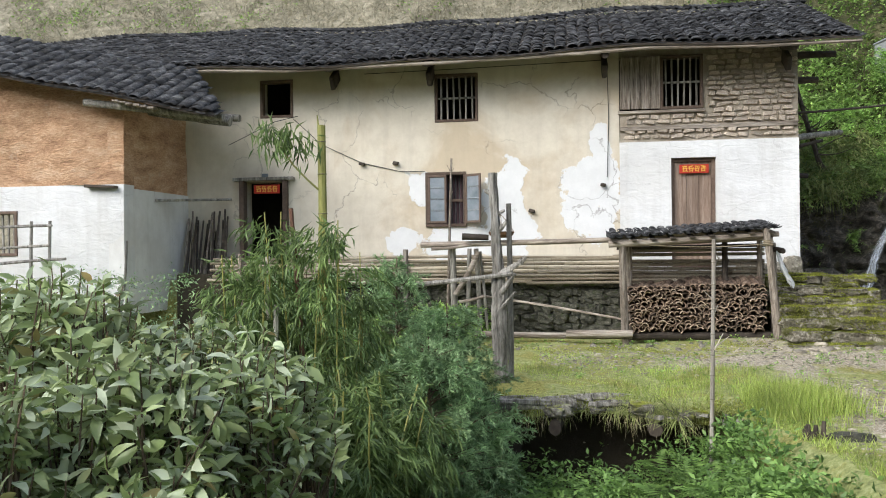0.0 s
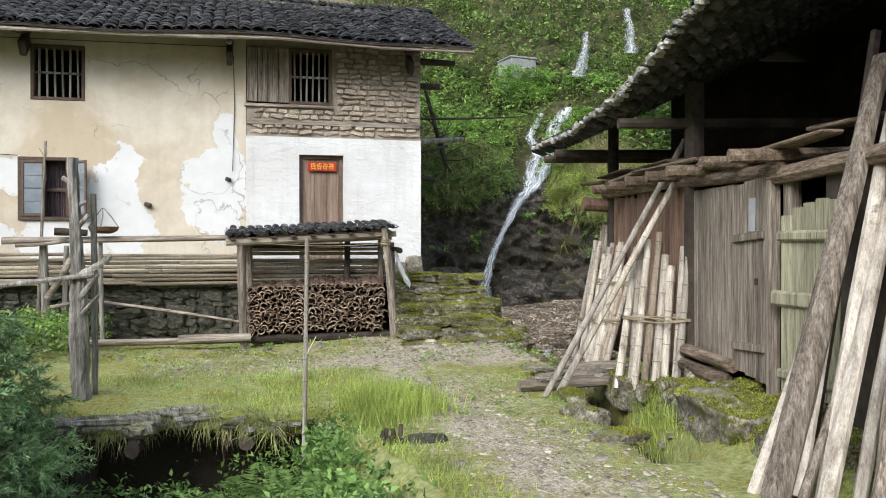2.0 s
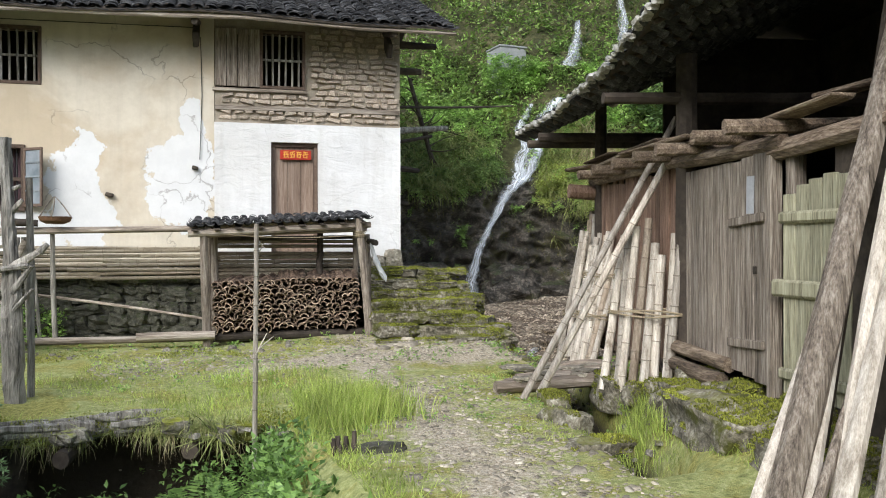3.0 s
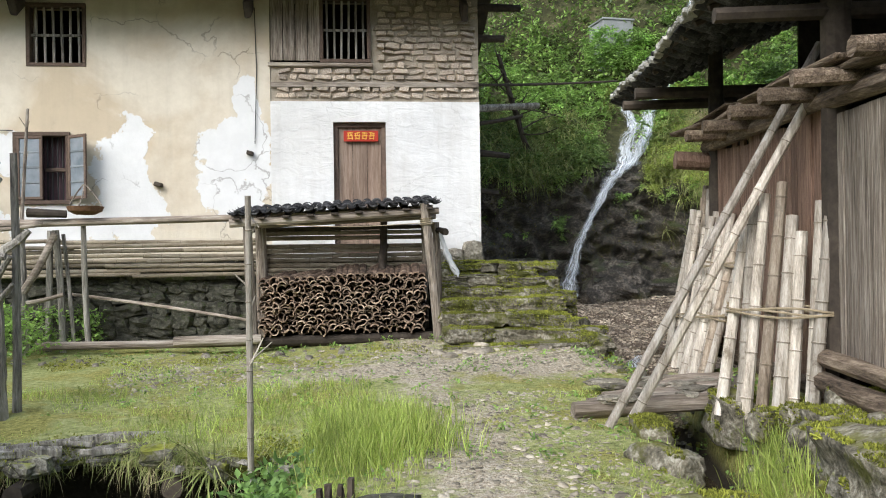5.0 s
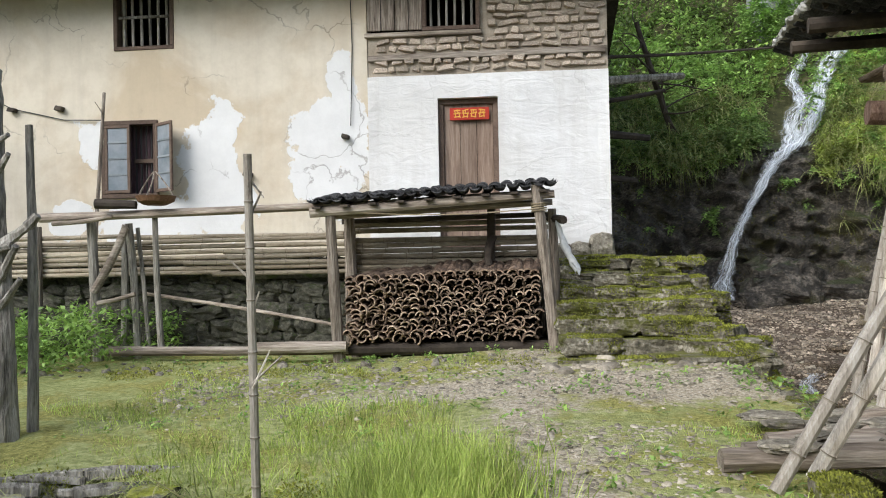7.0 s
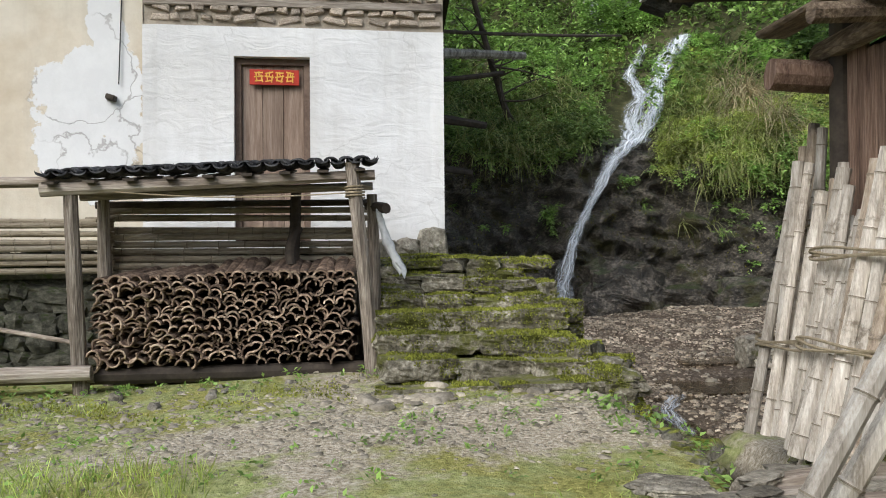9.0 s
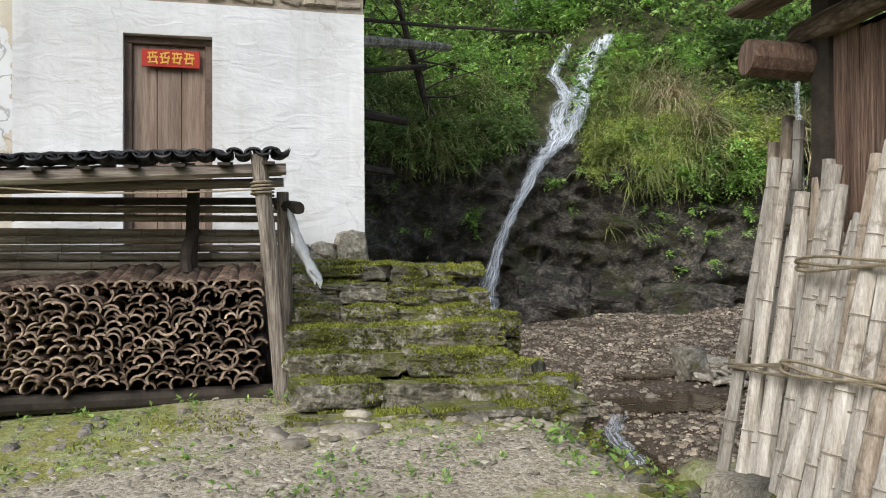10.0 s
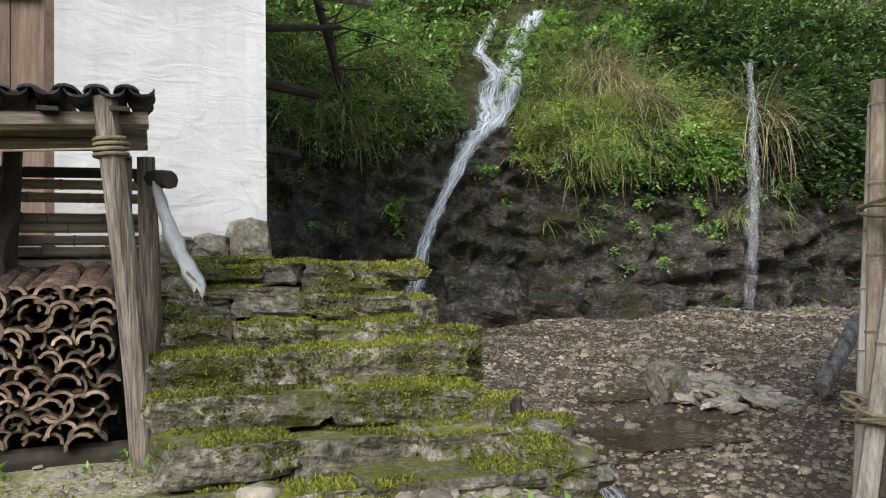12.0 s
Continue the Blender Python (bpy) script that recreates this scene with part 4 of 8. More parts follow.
def sash(hinge, width, angle, side):
    s_ = part("sash", frame_ring(0, width, 2.06, 3.02, 0, 0.045, 0.035), m_brownframe, cas)
    m = Matrix.Translation(hinge) @ Matrix.Rotation(angle, 4, "Z") @ Matrix.Diagonal((side, 1, 1, 1))
    s_.data.transform(m)
    for k in range(4):
        z = 2.1 + k * 0.228
        bm = bmesh.new()
        add_box(bm, (width / 2, 0, z + 0.105), (width - 0.09, 0.006, 0.2))
        bm.transform(m)
        part("pane", bm, m_glass, s_)
        if k:
            bm = bmesh.new()
            add_box(bm, (width / 2, 0, z - 0.008), (width - 0.09, 0.026, 0.024))
            bm.transform(m)
            part("glazing_bar", bm, m_bluepaint, s_)


sash((-2.81, WY - 0.03, 0), 0.38, -0.04, 1)
sash((-2.05, WY - 0.06, 0), 0.4, -0.62, 1)
for i in range(5):
    bm = bmesh.new()
    add_log(bm, (-2.42 + i * 0.075, WY + 0.12, 2.02), (-2.42 + i * 0.075, WY + 0.12, 3.03), 0.012, 0.012, 6, 1, 0)
    part("bar", bm, m_wire, cas)
bm = bmesh.new()
add_box(bm, (-2.26, WY + 0.1, 2.52), (0.36, 0.04, 0.06), None, 0.006)
part("cross_bar", bm, m_brownframe, cas)
bm = bmesh.new()
prev = None
for i in range(41):
    xx = -2.85 + i * 0.021
    yy = WY + 0.2 + 0.03 * math.sin(i * 1.3)
    cur = (bm.verts.new((xx, yy, 2.0)), bm.verts.new((xx, yy, 3.05)))
    if prev:
        bm.faces.new((prev[0], cur[0], cur[1], prev[1]))
    prev = cur
cur_ob = part("curtain", bm, m_cloth, None, smooth=True)
tagged(cur_ob, "dull purple curtain behind the open casement", "curtain")


def red_sign(x, y, z, w, h, marks):
    s_ = thing("door_sign", "small red paper sign with gold characters", "sign", "signs over the doors", at=(x, y, z))
    bm = bmesh.new()
    add_box(bm, (x, y, z), (w, 0.02, h), None, 0.004)
    part("panel", bm, m_red, s_)
    for i in range(marks):
        cx_ = x + (i - (marks - 1) / 2) * w * 0.21
        bm = bmesh.new()
        g = h * 0.36
        for dx, dz, sw, sh in ((0, 0.8, 1.7, 0.22), (0, 0.1, 1.9, 0.22), (-0.05, -0.65, 1.5, 0.22), (-0.45, 0, 0.25, 1.5), (0.5, -0.25, 0.25, 1.4), (0.05, 0.5, 0.22, 1.0)):
            add_box(bm, (cx_ + dx * g * random.uniform(0.8, 1.2), y - 0.014, z + dz * g), (sw * g * 0.85, 0.008, sh * g), Matrix.Rotation(random.uniform(-0.25, 0.25), 4, "Y"))
        part("character", bm, m_gold, s_)


door = thing("plank_door", "closed brown wooden plank door", "door", at=(2.3, WY, 1.15))
bm = frame_ring(1.9, 2.72, 1.15, 3.24, WY + 0.14, 0.07, 0.12)
part("door_frame", bm, m_brownframe, door)
for i in range(3):
    bm = bmesh.new()
    add_box(bm, (2.083 + i * 0.227, WY + 0.15, 2.2), (0.222, 0.04, 1.94), None, 0.005)
    part("board", bm, m_door, door)
bm = bmesh.new()
add_box(bm, (2.3, WY + 0.16, 3.1), (0.66, 0.03, 0.14))
part("lintel_panel", bm, m_wood_dark, door)
red_sign(2.33, WY + 0.07, 3.03, 0.54, 0.17, 4)
ldoor = thing("open_doorway", "open dark doorway with brown timber frame", "door", at=(-6.25, WY, 1.15))
bm = bmesh.new()
add_box(bm, (-6.72, WY + 0.03, 2.05), (0.1, 0.2, 1.9), None, 0.01)
part("jamb", bm, m_brownframe, ldoor)
bm = bmesh.new()
add_box(bm, (-5.79, WY + 0.03, 2.05), (0.1, 0.2, 1.9), None, 0.01)
part("jamb", bm, m_brownframe, ldoor)
bm = bmesh.new()
add_box(bm, (-6.25, WY + 0.02, 3.03), (1.3, 0.24, 0.07), None, 0.01)
part("lintel", bm, m_wood_grey, ldoor)
red_sign(-6.18, WY - 0.02, 2.82, 0.56, 0.18, 4)

# ---- brick courses of the upper right wall ----
def brick_shape(k):
    bm = bmesh.new()
    b2 = add_box(bm, (0, 0, 0), (1, 1, 1), None, 0.08, 0.12)
    return data_of("brick", b2, m_brick)


bricks = [brick_shape(k) for k in range(7)]
z = 3.62
k = 0
while z < 5.28:
    h = random.uniform(0.06, 0.09)
    if 3.76 < z < 3.86:
        z = 3.9
        continue
    x = 0.98 + random.uniform(0, 0.1)
    while x < 4.18:
        w = random.uniform(0.1, 0.27)
        if x + w > 4.19:
            w = 4.19 - x
        if w > 0.08 and not (z + h > 4.15 and x < 2.53):
            m = Matrix.Translation((x + w / 2, WY + 0.05 + random.uniform(-0.025, 0.02), z + h / 2)) @ Matrix.Rotation(random.uniform(-0.25, 0.25), 4, "Y") @ Matrix.Diagonal((w * 0.92, 0.14, h * random.uniform(0.65, 1.1), 1))
            piece("brick", bricks[k % 7], m, upper_wall)
            k += 1
        x += w + random.uniform(0.005, 0.035)
    z += h + random.uniform(0.012, 0.03)
band = thing("tie_beam", "weathered timber beam set into the brick wall", "beam", kind="structure", at=(2.5, WY, 3.8))
bm = bmesh.new()
add_box(bm, (2.57, WY + 0.01, 3.82), (3.24, 0.1, 0.085), Matrix.Rotation(-0.006, 4, "Y"), 0.01, 0.008)
part("beam", bm, m_wood_x, band)
bm = bmesh.new()
add_box(bm, (1.72, WY + 0.0, 4.13), (1.62, 0.1, 0.06), None, 0.01)
part("sill", bm, m_wood_x, band)

# ---- left wing ----
wing = thing("earth_wing", "rammed-earth wing of the house, whitewashed below", "house", at=(-11, 15, 1.0))
WX, WF = -7.95, 13.5
wtop = lambda u: 4.44 + (WX - u) * 0.21
wall_sheet("wall_white", "x", WF, -15.0, WX, 0.4, 2.78, 0.35, [(-11.0, -10.07, 1.5, 2.33)], m_white, wing)
wall_sheet("wall_earth", "x", WF + 0.02, -15.0, WX, 2.78, 4.16, 0.33, [], m_earth, wing, top=wtop, step=0.09, bumpy=0.075)
wall_sheet("wall_side_white", "y", WX, WF + 0.0, WY + 0.06, 0.4, 2.72, 0.3, [], m_whiteold, wing, facing=1)
wall_sheet("wall_side_earth", "y", WX - 0.02, WF + 0.02, WY + 0.06, 2.72, 4.55, 0.3, [], m_earth, wing, facing=1, step=0.09, bumpy=0.075)
barred_window("small barred window in the white wing wall", -11.0, -10.07, 1.5, 2.33, 7, False, WF)
wr = thing("wing_roof", "grey tiled roof over the earth wing", "roof", kind="structure", at=(-10, 14.5, 4.2))
def wing_z(x, y):
    """The lean-to slope: falls to the front and towards the yard corner, then down behind its ridge."""
    return 3.94 + 0.21 * (-6.05 - x) + 0.5 * (min(y, 14.5) - 12.95) - 0.5 * max(0.0, y - 14.5) + 0.02 * math.sin(x * 2.2)


def wing_end(y):
    return -5.95 - 0.75 * (y - 12.95)


bm = bmesh.new()
wrows = []
for i in range(9):
    y = 12.95 + 0.388 * i
    wrows.append([(bm.verts.new((x, y, wing_z(x, y) - 0.02)), bm.verts.new((x, y, wing_z(x, y) - 0.08))) for x in np.linspace(-15.0, wing_end(y), 14)])
for a, b in zip(wrows, wrows[1:]):
    for i in range(13):
        bm.faces.new((a[i][0], a[i + 1][0], b[i + 1][0], b[i][0]))
        bm.faces.new((a[i][1], b[i][1], b[i + 1][1], a[i + 1][1]))
    bm.faces.new((a[13][0], a[13][1], b[13][1], b[13][0]))
for i in range(13):
    bm.faces.new((wrows[0][i][0], wrows[0][i][1], wrows[0][i + 1][1], wrows[0][i + 1][0]))
part("boarding", bm, m_wood_dark, wr)
ws, wx = math.atan(0.5), math.atan(0.21)
wt, wp = [], []
x = -14.8
while x < -5.95:
    d = -0.04
    while d < 1.74:
        y = 12.93 + d * math.cos(ws)
        if x < wing_end(y):
            m = Matrix.Translation((x + random.uniform(-0.02, 0.02), y, wing_z(x, y) + 0.02 + random.uniform(-0.006, 0.014))) @ Matrix.Rotation(wx, 4, "Y") @ Matrix.Rotation(ws - 0.1 + random.uniform(-0.06, 0.06), 4, "X") @ pose(0, 0, 0, 0, random.uniform(-6, 6), random.uniform(-7, 7))
            wt.append(np.array(m))
            wp.append(np.array(Matrix.Translation((0.11, 0.02, -0.04)) @ m))
        d += 0.135
    x += 0.218
tagged(scatter("tiles", TV, TF, wt, m_tile_i, wr), kind="stuff")
tagged(scatter("pan_tiles", PV, PF, wp, m_tile_i, wr), kind="stuff")
for (p0, p1, r) in (((-8.5, 13.2, 4.22), (-5.9, 13.2, 3.86), 0.07), ((-8.2, 14.4, 4.3), (-6.3, 14.4, 3.98), 0.1), ((-7.9, 15.3, 4.3), (-6.5, 15.3, 4.2), 0.09)):
    bm = add_log(bmesh.new(), p0, p1, r, r * 0.9, 9, 4)
    part("purlin", bm, m_wood_grey, wr)
for i in range(6):
    bm = add_box(bmesh.new(), (-7.75 + 0.13 * i, 13.15, 4.17 - 0.028 * i), (0.12, 0.5, 0.04), None, 0.008, 0.01)
    part("eave_board", bm, m_wood_z, wr)
bm = bmesh.new()
add_box(bm, (-8.35, WF - 0.05, 2.74), (0.6, 0.18, 0.05), Matrix.Rotation(0.03, 4, "Y"), 0.01, 0.01)
tagged(part("shelf_board", bm, m_wood_dark), "short dark board shelf on the wing wall", "shelf")
bm = add_log(bmesh.new(), (-7.95, 14.6, 2.55), (-6.95, 15.9, 2.62), 0.03, 0.025, 7, 4, 0.1, 0.03)
tagged(part("drying_pole", bm, m_wood_grey), "grey drying pole slung beside the doorway", "pole")


# sticks leaning in the corner by the doorway, pegs, wires, plate, small rail fence
sticks = thing("stick_bundle", "bundle of dark sticks leaning on the corner wall", "firewood", at=(-7.4, 15.6, 1.1))
for i in range(24):
    x0 = -7.75 + 0.04 * i
    bm = add_log(bmesh.new(), (x0, 15.35 + random.uniform(-0.1, 0.1), 1.08), (x0 - 0.1 + random.uniform(-0.12, 0.05), 15.86, random.uniform(1.9, 2.45)), random.uniform(0.018, 0.034), 0.02, 6, 3, 0.15, 0.02)
    part("stick", bm, m_wood_dark if i % 3 else m_wood_z, sticks)
for x, z in ((-4.15, 3.28), (-3.46, 3.28), (0.62, 2.75), (-0.75, 2.28)):
    bm = add_box(bmesh.new(), (x, WY - 0.03, z), (0.11, 0.14, 0.06), Matrix.Rotation(0.2, 4, "Y"), 0.01, 0.012)
    tagged(part("wall_peg", bm, m_wood_dark), "short dark wooden peg end in the plaster wall", "peg", "pegs in the wall")
for pts in (((-5.6, 4.25), (-5.0, 3.7), (-4.15, 3.3), (-3.4, 3.12), (-2.86, 3.1)), ((-7.0, 3.75), (-6.0, 4.2), (-5.5, 4.3)), ((0.72, 5.0), (0.74, 4.0), (0.7, 2.9)), ((-4.1, 5.1), (-2.0, 5.12), (0.6, 5.16))):
    bm = add_tube(bmesh.new(), [(a, WY - 0.03, b) for a, b in pts], 0.007)
    tagged(part("wire", bm, m_wire), "thin dark wire strung along the house wall", "wire", "wires on the wall")
bm = add_box(bmesh.new(), (-6.2, WY - 0.08, 3.1), (0.14, 0.01, 0.07))
tagged(part("number_plate", bm, m_bluepaint), "small blue-grey plate over the doorway", "plate")
lf = thing("stick_fence", "small fence of thin grey poles before the white wall", "fence", at=(-9.2, 12.6, 0.6))
for p0, p1 in (((-10.6, 12.6, 1.95), (-8.75, 12.6, 2.02)), ((-10.6, 12.6, 1.6), (-8.8, 12.6, 1.68)), ((-10.6, 12.6, 1.3), (-8.5, 12.6, 1.45))):
    part("rail", add_log(bmesh.new(), p0, p1, 0.028, 0.024, 7, 5, 0.12, 0.02), m_wood_grey, lf)
for x in (-10.4, -9.15, -8.8):
    part("post", add_log(bmesh.new(), (x, 12.62, -0.3), (x, 12.62, 2.1), 0.03, 0.025, 7, 5, 0.12, 0.02), m_wood_grey, lf)
part("post", add_log(bmesh.new(), (-7.75, 12.9, 0.2), (-7.55, 12.9, 1.75), 0.03, 0.02, 7, 5, 0.12, 0.04), m_wood_grey, lf)

# ---- stone steps ----
steps = thing("stone_steps", "mossy rough stone steps climbing to the terrace", "steps", kind="structure", at=(4.2, 13.2, 0))
TREADS = (0.04, 0.2, 0.36, 0.55, 0.68, 0.8, 0.91)
sc = bmesh.new()
for r in range(7):
    add_box(sc, (4.22, 14.35 + r * 0.125, TREADS[r] - 0.24), (1.5, 1.85 - r * 0.25, 0.28))
part("core", sc, m_soil, steps)
step_stones = []


def step_stone(name, centre, size, seed, rot, lumps=0.1, soft_=0.2, fine=7):
    bm = add_stone(bmesh.new(), centre, size, seed, rot, lumps, soft_, fine)
    for v in bm.verts:
        v.co += Vector((noise.noise(v.co * 9), noise.noise(v.co * 9 + Vector((5, 0, 0))), 0.6 * noise.noise(v.co * 11 + Vector((0, 5, 0))))) * 0.014
    ob = part(name, bm, m_step, steps)
    step_stones.append(ob)
    return ob


for r, top in enumerate(TREADS):
    y0 = 13.02 + r * 0.29
    rise = top - (TREADS[r - 1] if r else -0.1)
    x = 3.3 + random.uniform(-0.04, 0.1)
    xend = 5.05 - 0.03 * r + random.uniform(-0.06, 0.1) + (0.12 if r < 2 else 0)
    while x < xend - 0.08:
        w = min(random.uniform(0.55, 1.0) if r < 4 else random.uniform(0.3, 0.65), xend - x)
        if xend - x - w < 0.25:
            w = xend - x
        drop = random.uniform(-0.035, 0.02)
        step_stone("stone", (x + w / 2, y0 + 0.28 + random.uniform(-0.09, 0.06), top - rise * 0.52 + drop), (w * 1.0, 0.56, rise * 1.1), r * 7 + x, pose(0, 0, 0, random.uniform(-3, 4), random.uniform(-3, 3), random.uniform(-7, 7)), 0.075, 0.14)
        x += w
    # thin slabs lying on the tread and stones wedged under it
    for k in range(3 if r > 3 else 0):
        step_stone("slab", (random.uniform(3.4, 4.95), y0 + random.uniform(0.18, 0.4), top + random.uniform(0.0, 0.02)), (random.uniform(0.2, 0.48), random.uniform(0.2, 0.34), random.uniform(0.05, 0.09)), r * 5 + k + 0.3, pose(0, 0, 0, random.uniform(-6, 6), random.uniform(-6, 6), random.uniform(-40, 40)), 0.16, 0.3, 4)
for k in range(46):
    f = random.random()
    yy = 12.9 + f * 2.35
    zz = random.uniform(-0.35, 0.02 + f * 0.9)
    step_stone("flank_stone", (5.1 + 0.16 * (1 - f) - 0.12 * (zz + 0.3) + random.uniform(-0.05, 0.06), yy, zz), (random.uniform(0.2, 0.5), random.uniform(0.25, 0.5), random.uniform(0.1, 0.22)), k * 1.37, pose(0, 0, 0, random.uniform(-10, 10), random.uniform(-10, 10), random.uniform(0, 180)), 0.15, 0.35, 4)
for k in range(18):
    step_stone("top_stone", (3.2 + 0.11 * k + random.uniform(-0.06, 0.06), 15.05 + random.uniform(-0.12, 0.4), 0.95 + random.uniform(-0.03, 0.03)), (random.uniform(0.25, 0.6), 0.4, random.uniform(0.08, 0.15)), k * 2.1, Matrix.Rotation(random.uniform(-0.4, 0.4), 4, "Z"), 0.15, 0.3, 4)

# ---- retaining wall of fieldstones ----
rw = thing("retaining_wall", "dry-stone retaining wall of dark mossy fieldstones", "wall", kind="structure", at=(-1, 15, 0))
bm = bmesh.new()
add_box(bm, (-2.2, 15.05, 0.35), (11.0, 0.16, 1.5))
part("backing", bm, m_soil, rw)
stones = []
for k in range(9):
    bm = add_stone(bmesh.new(), (0, 0, 0), (1, 1, 1), k * 1.9 + 0.5, None, 0.2)
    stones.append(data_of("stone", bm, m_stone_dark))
z, k = -0.12, 0
while z < 1.02:
    h = random.uniform(0.13, 0.2)
    x = -4.6 + random.uniform(0, 0.2)
    while x < 3.3:
        w = random.uniform(0.16, 0.42)
        piece("stone", stones[k % 9], Matrix.Translation((x + w / 2, 14.95 + random.uniform(-0.06, 0.03), z + h / 2)) @ pose(0, 0, 0, random.uniform(-12, 12), random.uniform(-14, 14), random.uniform(-10, 10)) @ Matrix.Diagonal((w * 1.1, 0.3, h * 1.15, 1)), rw)
        k += 1
        x += w
    z += h * 0.96
coping = bmesh.new()
add_stone(coping, (-0.2, 14.93, 0.93), (1.6, 0.4, 0.16), 4.4, None, 0.06)
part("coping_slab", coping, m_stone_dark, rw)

# ---- bamboo fence along the terrace ----
fence = thing("bamboo_fence", "long fence of weathered split bamboo rails", "fence", at=(-1.5, 14.5, 0.9))


def rail(x0, x1, y, z, r=0.032):
    bm = bmesh.new()
    add_bamboo(bm, (x0, y, z), (x1, y, z + random.uniform(-0.02, 0.02)), r, r * 0.85, 0.28)
    part("rail", bm, m_bamboo_x, fence, smooth=False)


for i in range(8):
    z = 0.93 + i * 0.066
    x = -7.0 + random.uniform(0, 0.5)
    while x < 0.85:
        w = random.uniform(2.4, 3.6)
        rail(x, min(x + w, 0.98), 14.62 + random.uniform(-0.03, 0.03), z + random.uniform(-0.008, 0.008))
        x += w - 0.1
for i in range(9):
    z = 0.9 + i * 0.066 + (0.05 if i > 6 else 0.0)
    rail(0.9, 3.3, 14.72 + random.uniform(-0.02, 0.02), z, 0.034)
for x, top in ((-3.0, 1.55), (-4.6, 1.5), (0.9, 1.55), (3.2, 1.65), (-6.2, 1.5)):
    bm = add_log(bmesh.new(), (x, 14.55 if x < 3 else 14.6, gz(x, 14.5) - 0.05), (x, 14.55 if x < 3 else 14.6, top), 0.05, 0.045, 8, 4)
    part("post", bm, m_wood_z, fence)
bm = add_log(bmesh.new(), (0.8, 14.7, 1.53), (3.35, 14.7, 1.56), 0.035, 0.03, 7, 4)
part("top_pole", bm, m_wood_dark, fence)

rack = thing("pole_rack", "rack of round poles with a long top rail", "rack", at=(-1.5, 14.1, -0.2))
for p0, p1, r in (((-2.03, 14.15, -0.2), (-2.07, 14.1, 1.62), 0.062), ((-1.86, 14.45, -0.15), (-1.8, 14.4, 1.55), 0.045), ((-1.62, 14.3, -0.15), (-1.66, 14.2, 1.55), 0.05), ((-1.48, 14.3, 0.05), (-1.6, 14.3, 1.5), 0.028), ((-1.22, 14.05, 0.08), (-1.24, 13.98, 1.6), 0.038)):
    bm = add_log(bmesh.new(), p0, p1, r, r * 0.85, 9, 5, 0.12, 0.015)
    part("post", bm, m_wood_grey, rack)
for p0, p1, r in (((-2.6, 13.95, 1.62), (0.95, 13.9, 1.68), 0.055), ((-2.0, 14.0, 0.75), (-1.6, 14.0, 1.5), 0.05), ((-1.95, 14.0, 0.62), (-1.5, 14.0, 0.72), 0.03), ((-1.85, 14.0, 0.06), (1.0, 13.95, 0.05), 0.06), ((-0.1, 13.85, 0.09), (1.0, 13.85, 0.1), 0.07), ((-1.6, 14.5, 0.7), (1.0, 14.0, 0.3), 0.022), ((-2.4, 13.85, 1.55), (-1.7, 13.9, 1.62), 0.03)):
    bm = add_log(bmesh.new(), p0, p1, r, r * 0.85, 9, 8, 0.12, 0.02)
    part("rail", bm, m_wood_x, rack)
bm = add_log(bmesh.new(), (-1.85, 13.78, 1.76), (-1.4, 13.85, 1.74), 0.055, 0.05, 9, 4)
tagged(part("log_stub", bm, m_wood_dark), "short dark log lying on the rack rail", "log")

basket = thing("hanging_basket", "shallow brown wicker basket with a twig handle", "basket", at=(-1.18, 13.88, 1.73))
bm = bmesh.new()
rings = []
for r, z in ((0.12, 0.0), (0.2, 0.04), (0.225, 0.1), (0.215, 0.1), (0.19, 0.05), (0.11, 0.015)):
    rings.append([bm.verts.new((-1.18 + r * math.cos(a), 13.88 + r * math.sin(a), 1.735 + z + random.uniform(-0.004, 0.004))) for a in [2 * math.pi * i / 20 for i in range(20)]])
for a, b in zip(rings, rings[1:]):
    for i in range(20):
        bm.faces.new((a[i], a[(i + 1) % 20], b[(i + 1) % 20], b[i]))
bm.faces.new(list(reversed(rings[0]))), bm.faces.new(rings[-1])
part("bowl", bm, m_wicker, basket)
for a, b in (((-1.39, 13.88, 1.83), (-1.2, 13.88, 2.12)), ((-0.97, 13.88, 1.83), (-1.18, 13.88, 2.12)), ((-1.19, 13.67, 1.83), (-1.19, 13.87, 2.12))):
    bm = add_log(bmesh.new(), a, b, 0.011, 0.008, 6, 4, 0.1, 0.02)
    part("handle", bm, m_wood_z, basket)

# ---- firewood shed ----
shed = thing("firewood_shed", "open pole shed with a row of grey tiles", "shed", at=(2.0, 14.1, 0))
for p0, p1, r, w in (((0.9, 13.95, -0.15), (0.84, 13.85, 1.62), 0.065, m_wood_z), ((1.02, 14.35, -0.1), (0.98, 14.3, 1.65), 0.06, m_wood_z), ((3.31, 13.85, -0.05), (3.13, 13.8, 1.84), 0.07, m_wood_z), ((3.34, 14.25, 0.0), (3.32, 14.2, 1.6), 0.055, m_wood_z), ((2.6, 14.5, 0.75), (2.63, 14.62, 1.7), 0.055, m_wood_dark)):
    bm = add_log(bmesh.new(), p0, p1, r, r * 0.85, 10, 8, 0.16, 0.015)
    part("post", bm, w, shed)
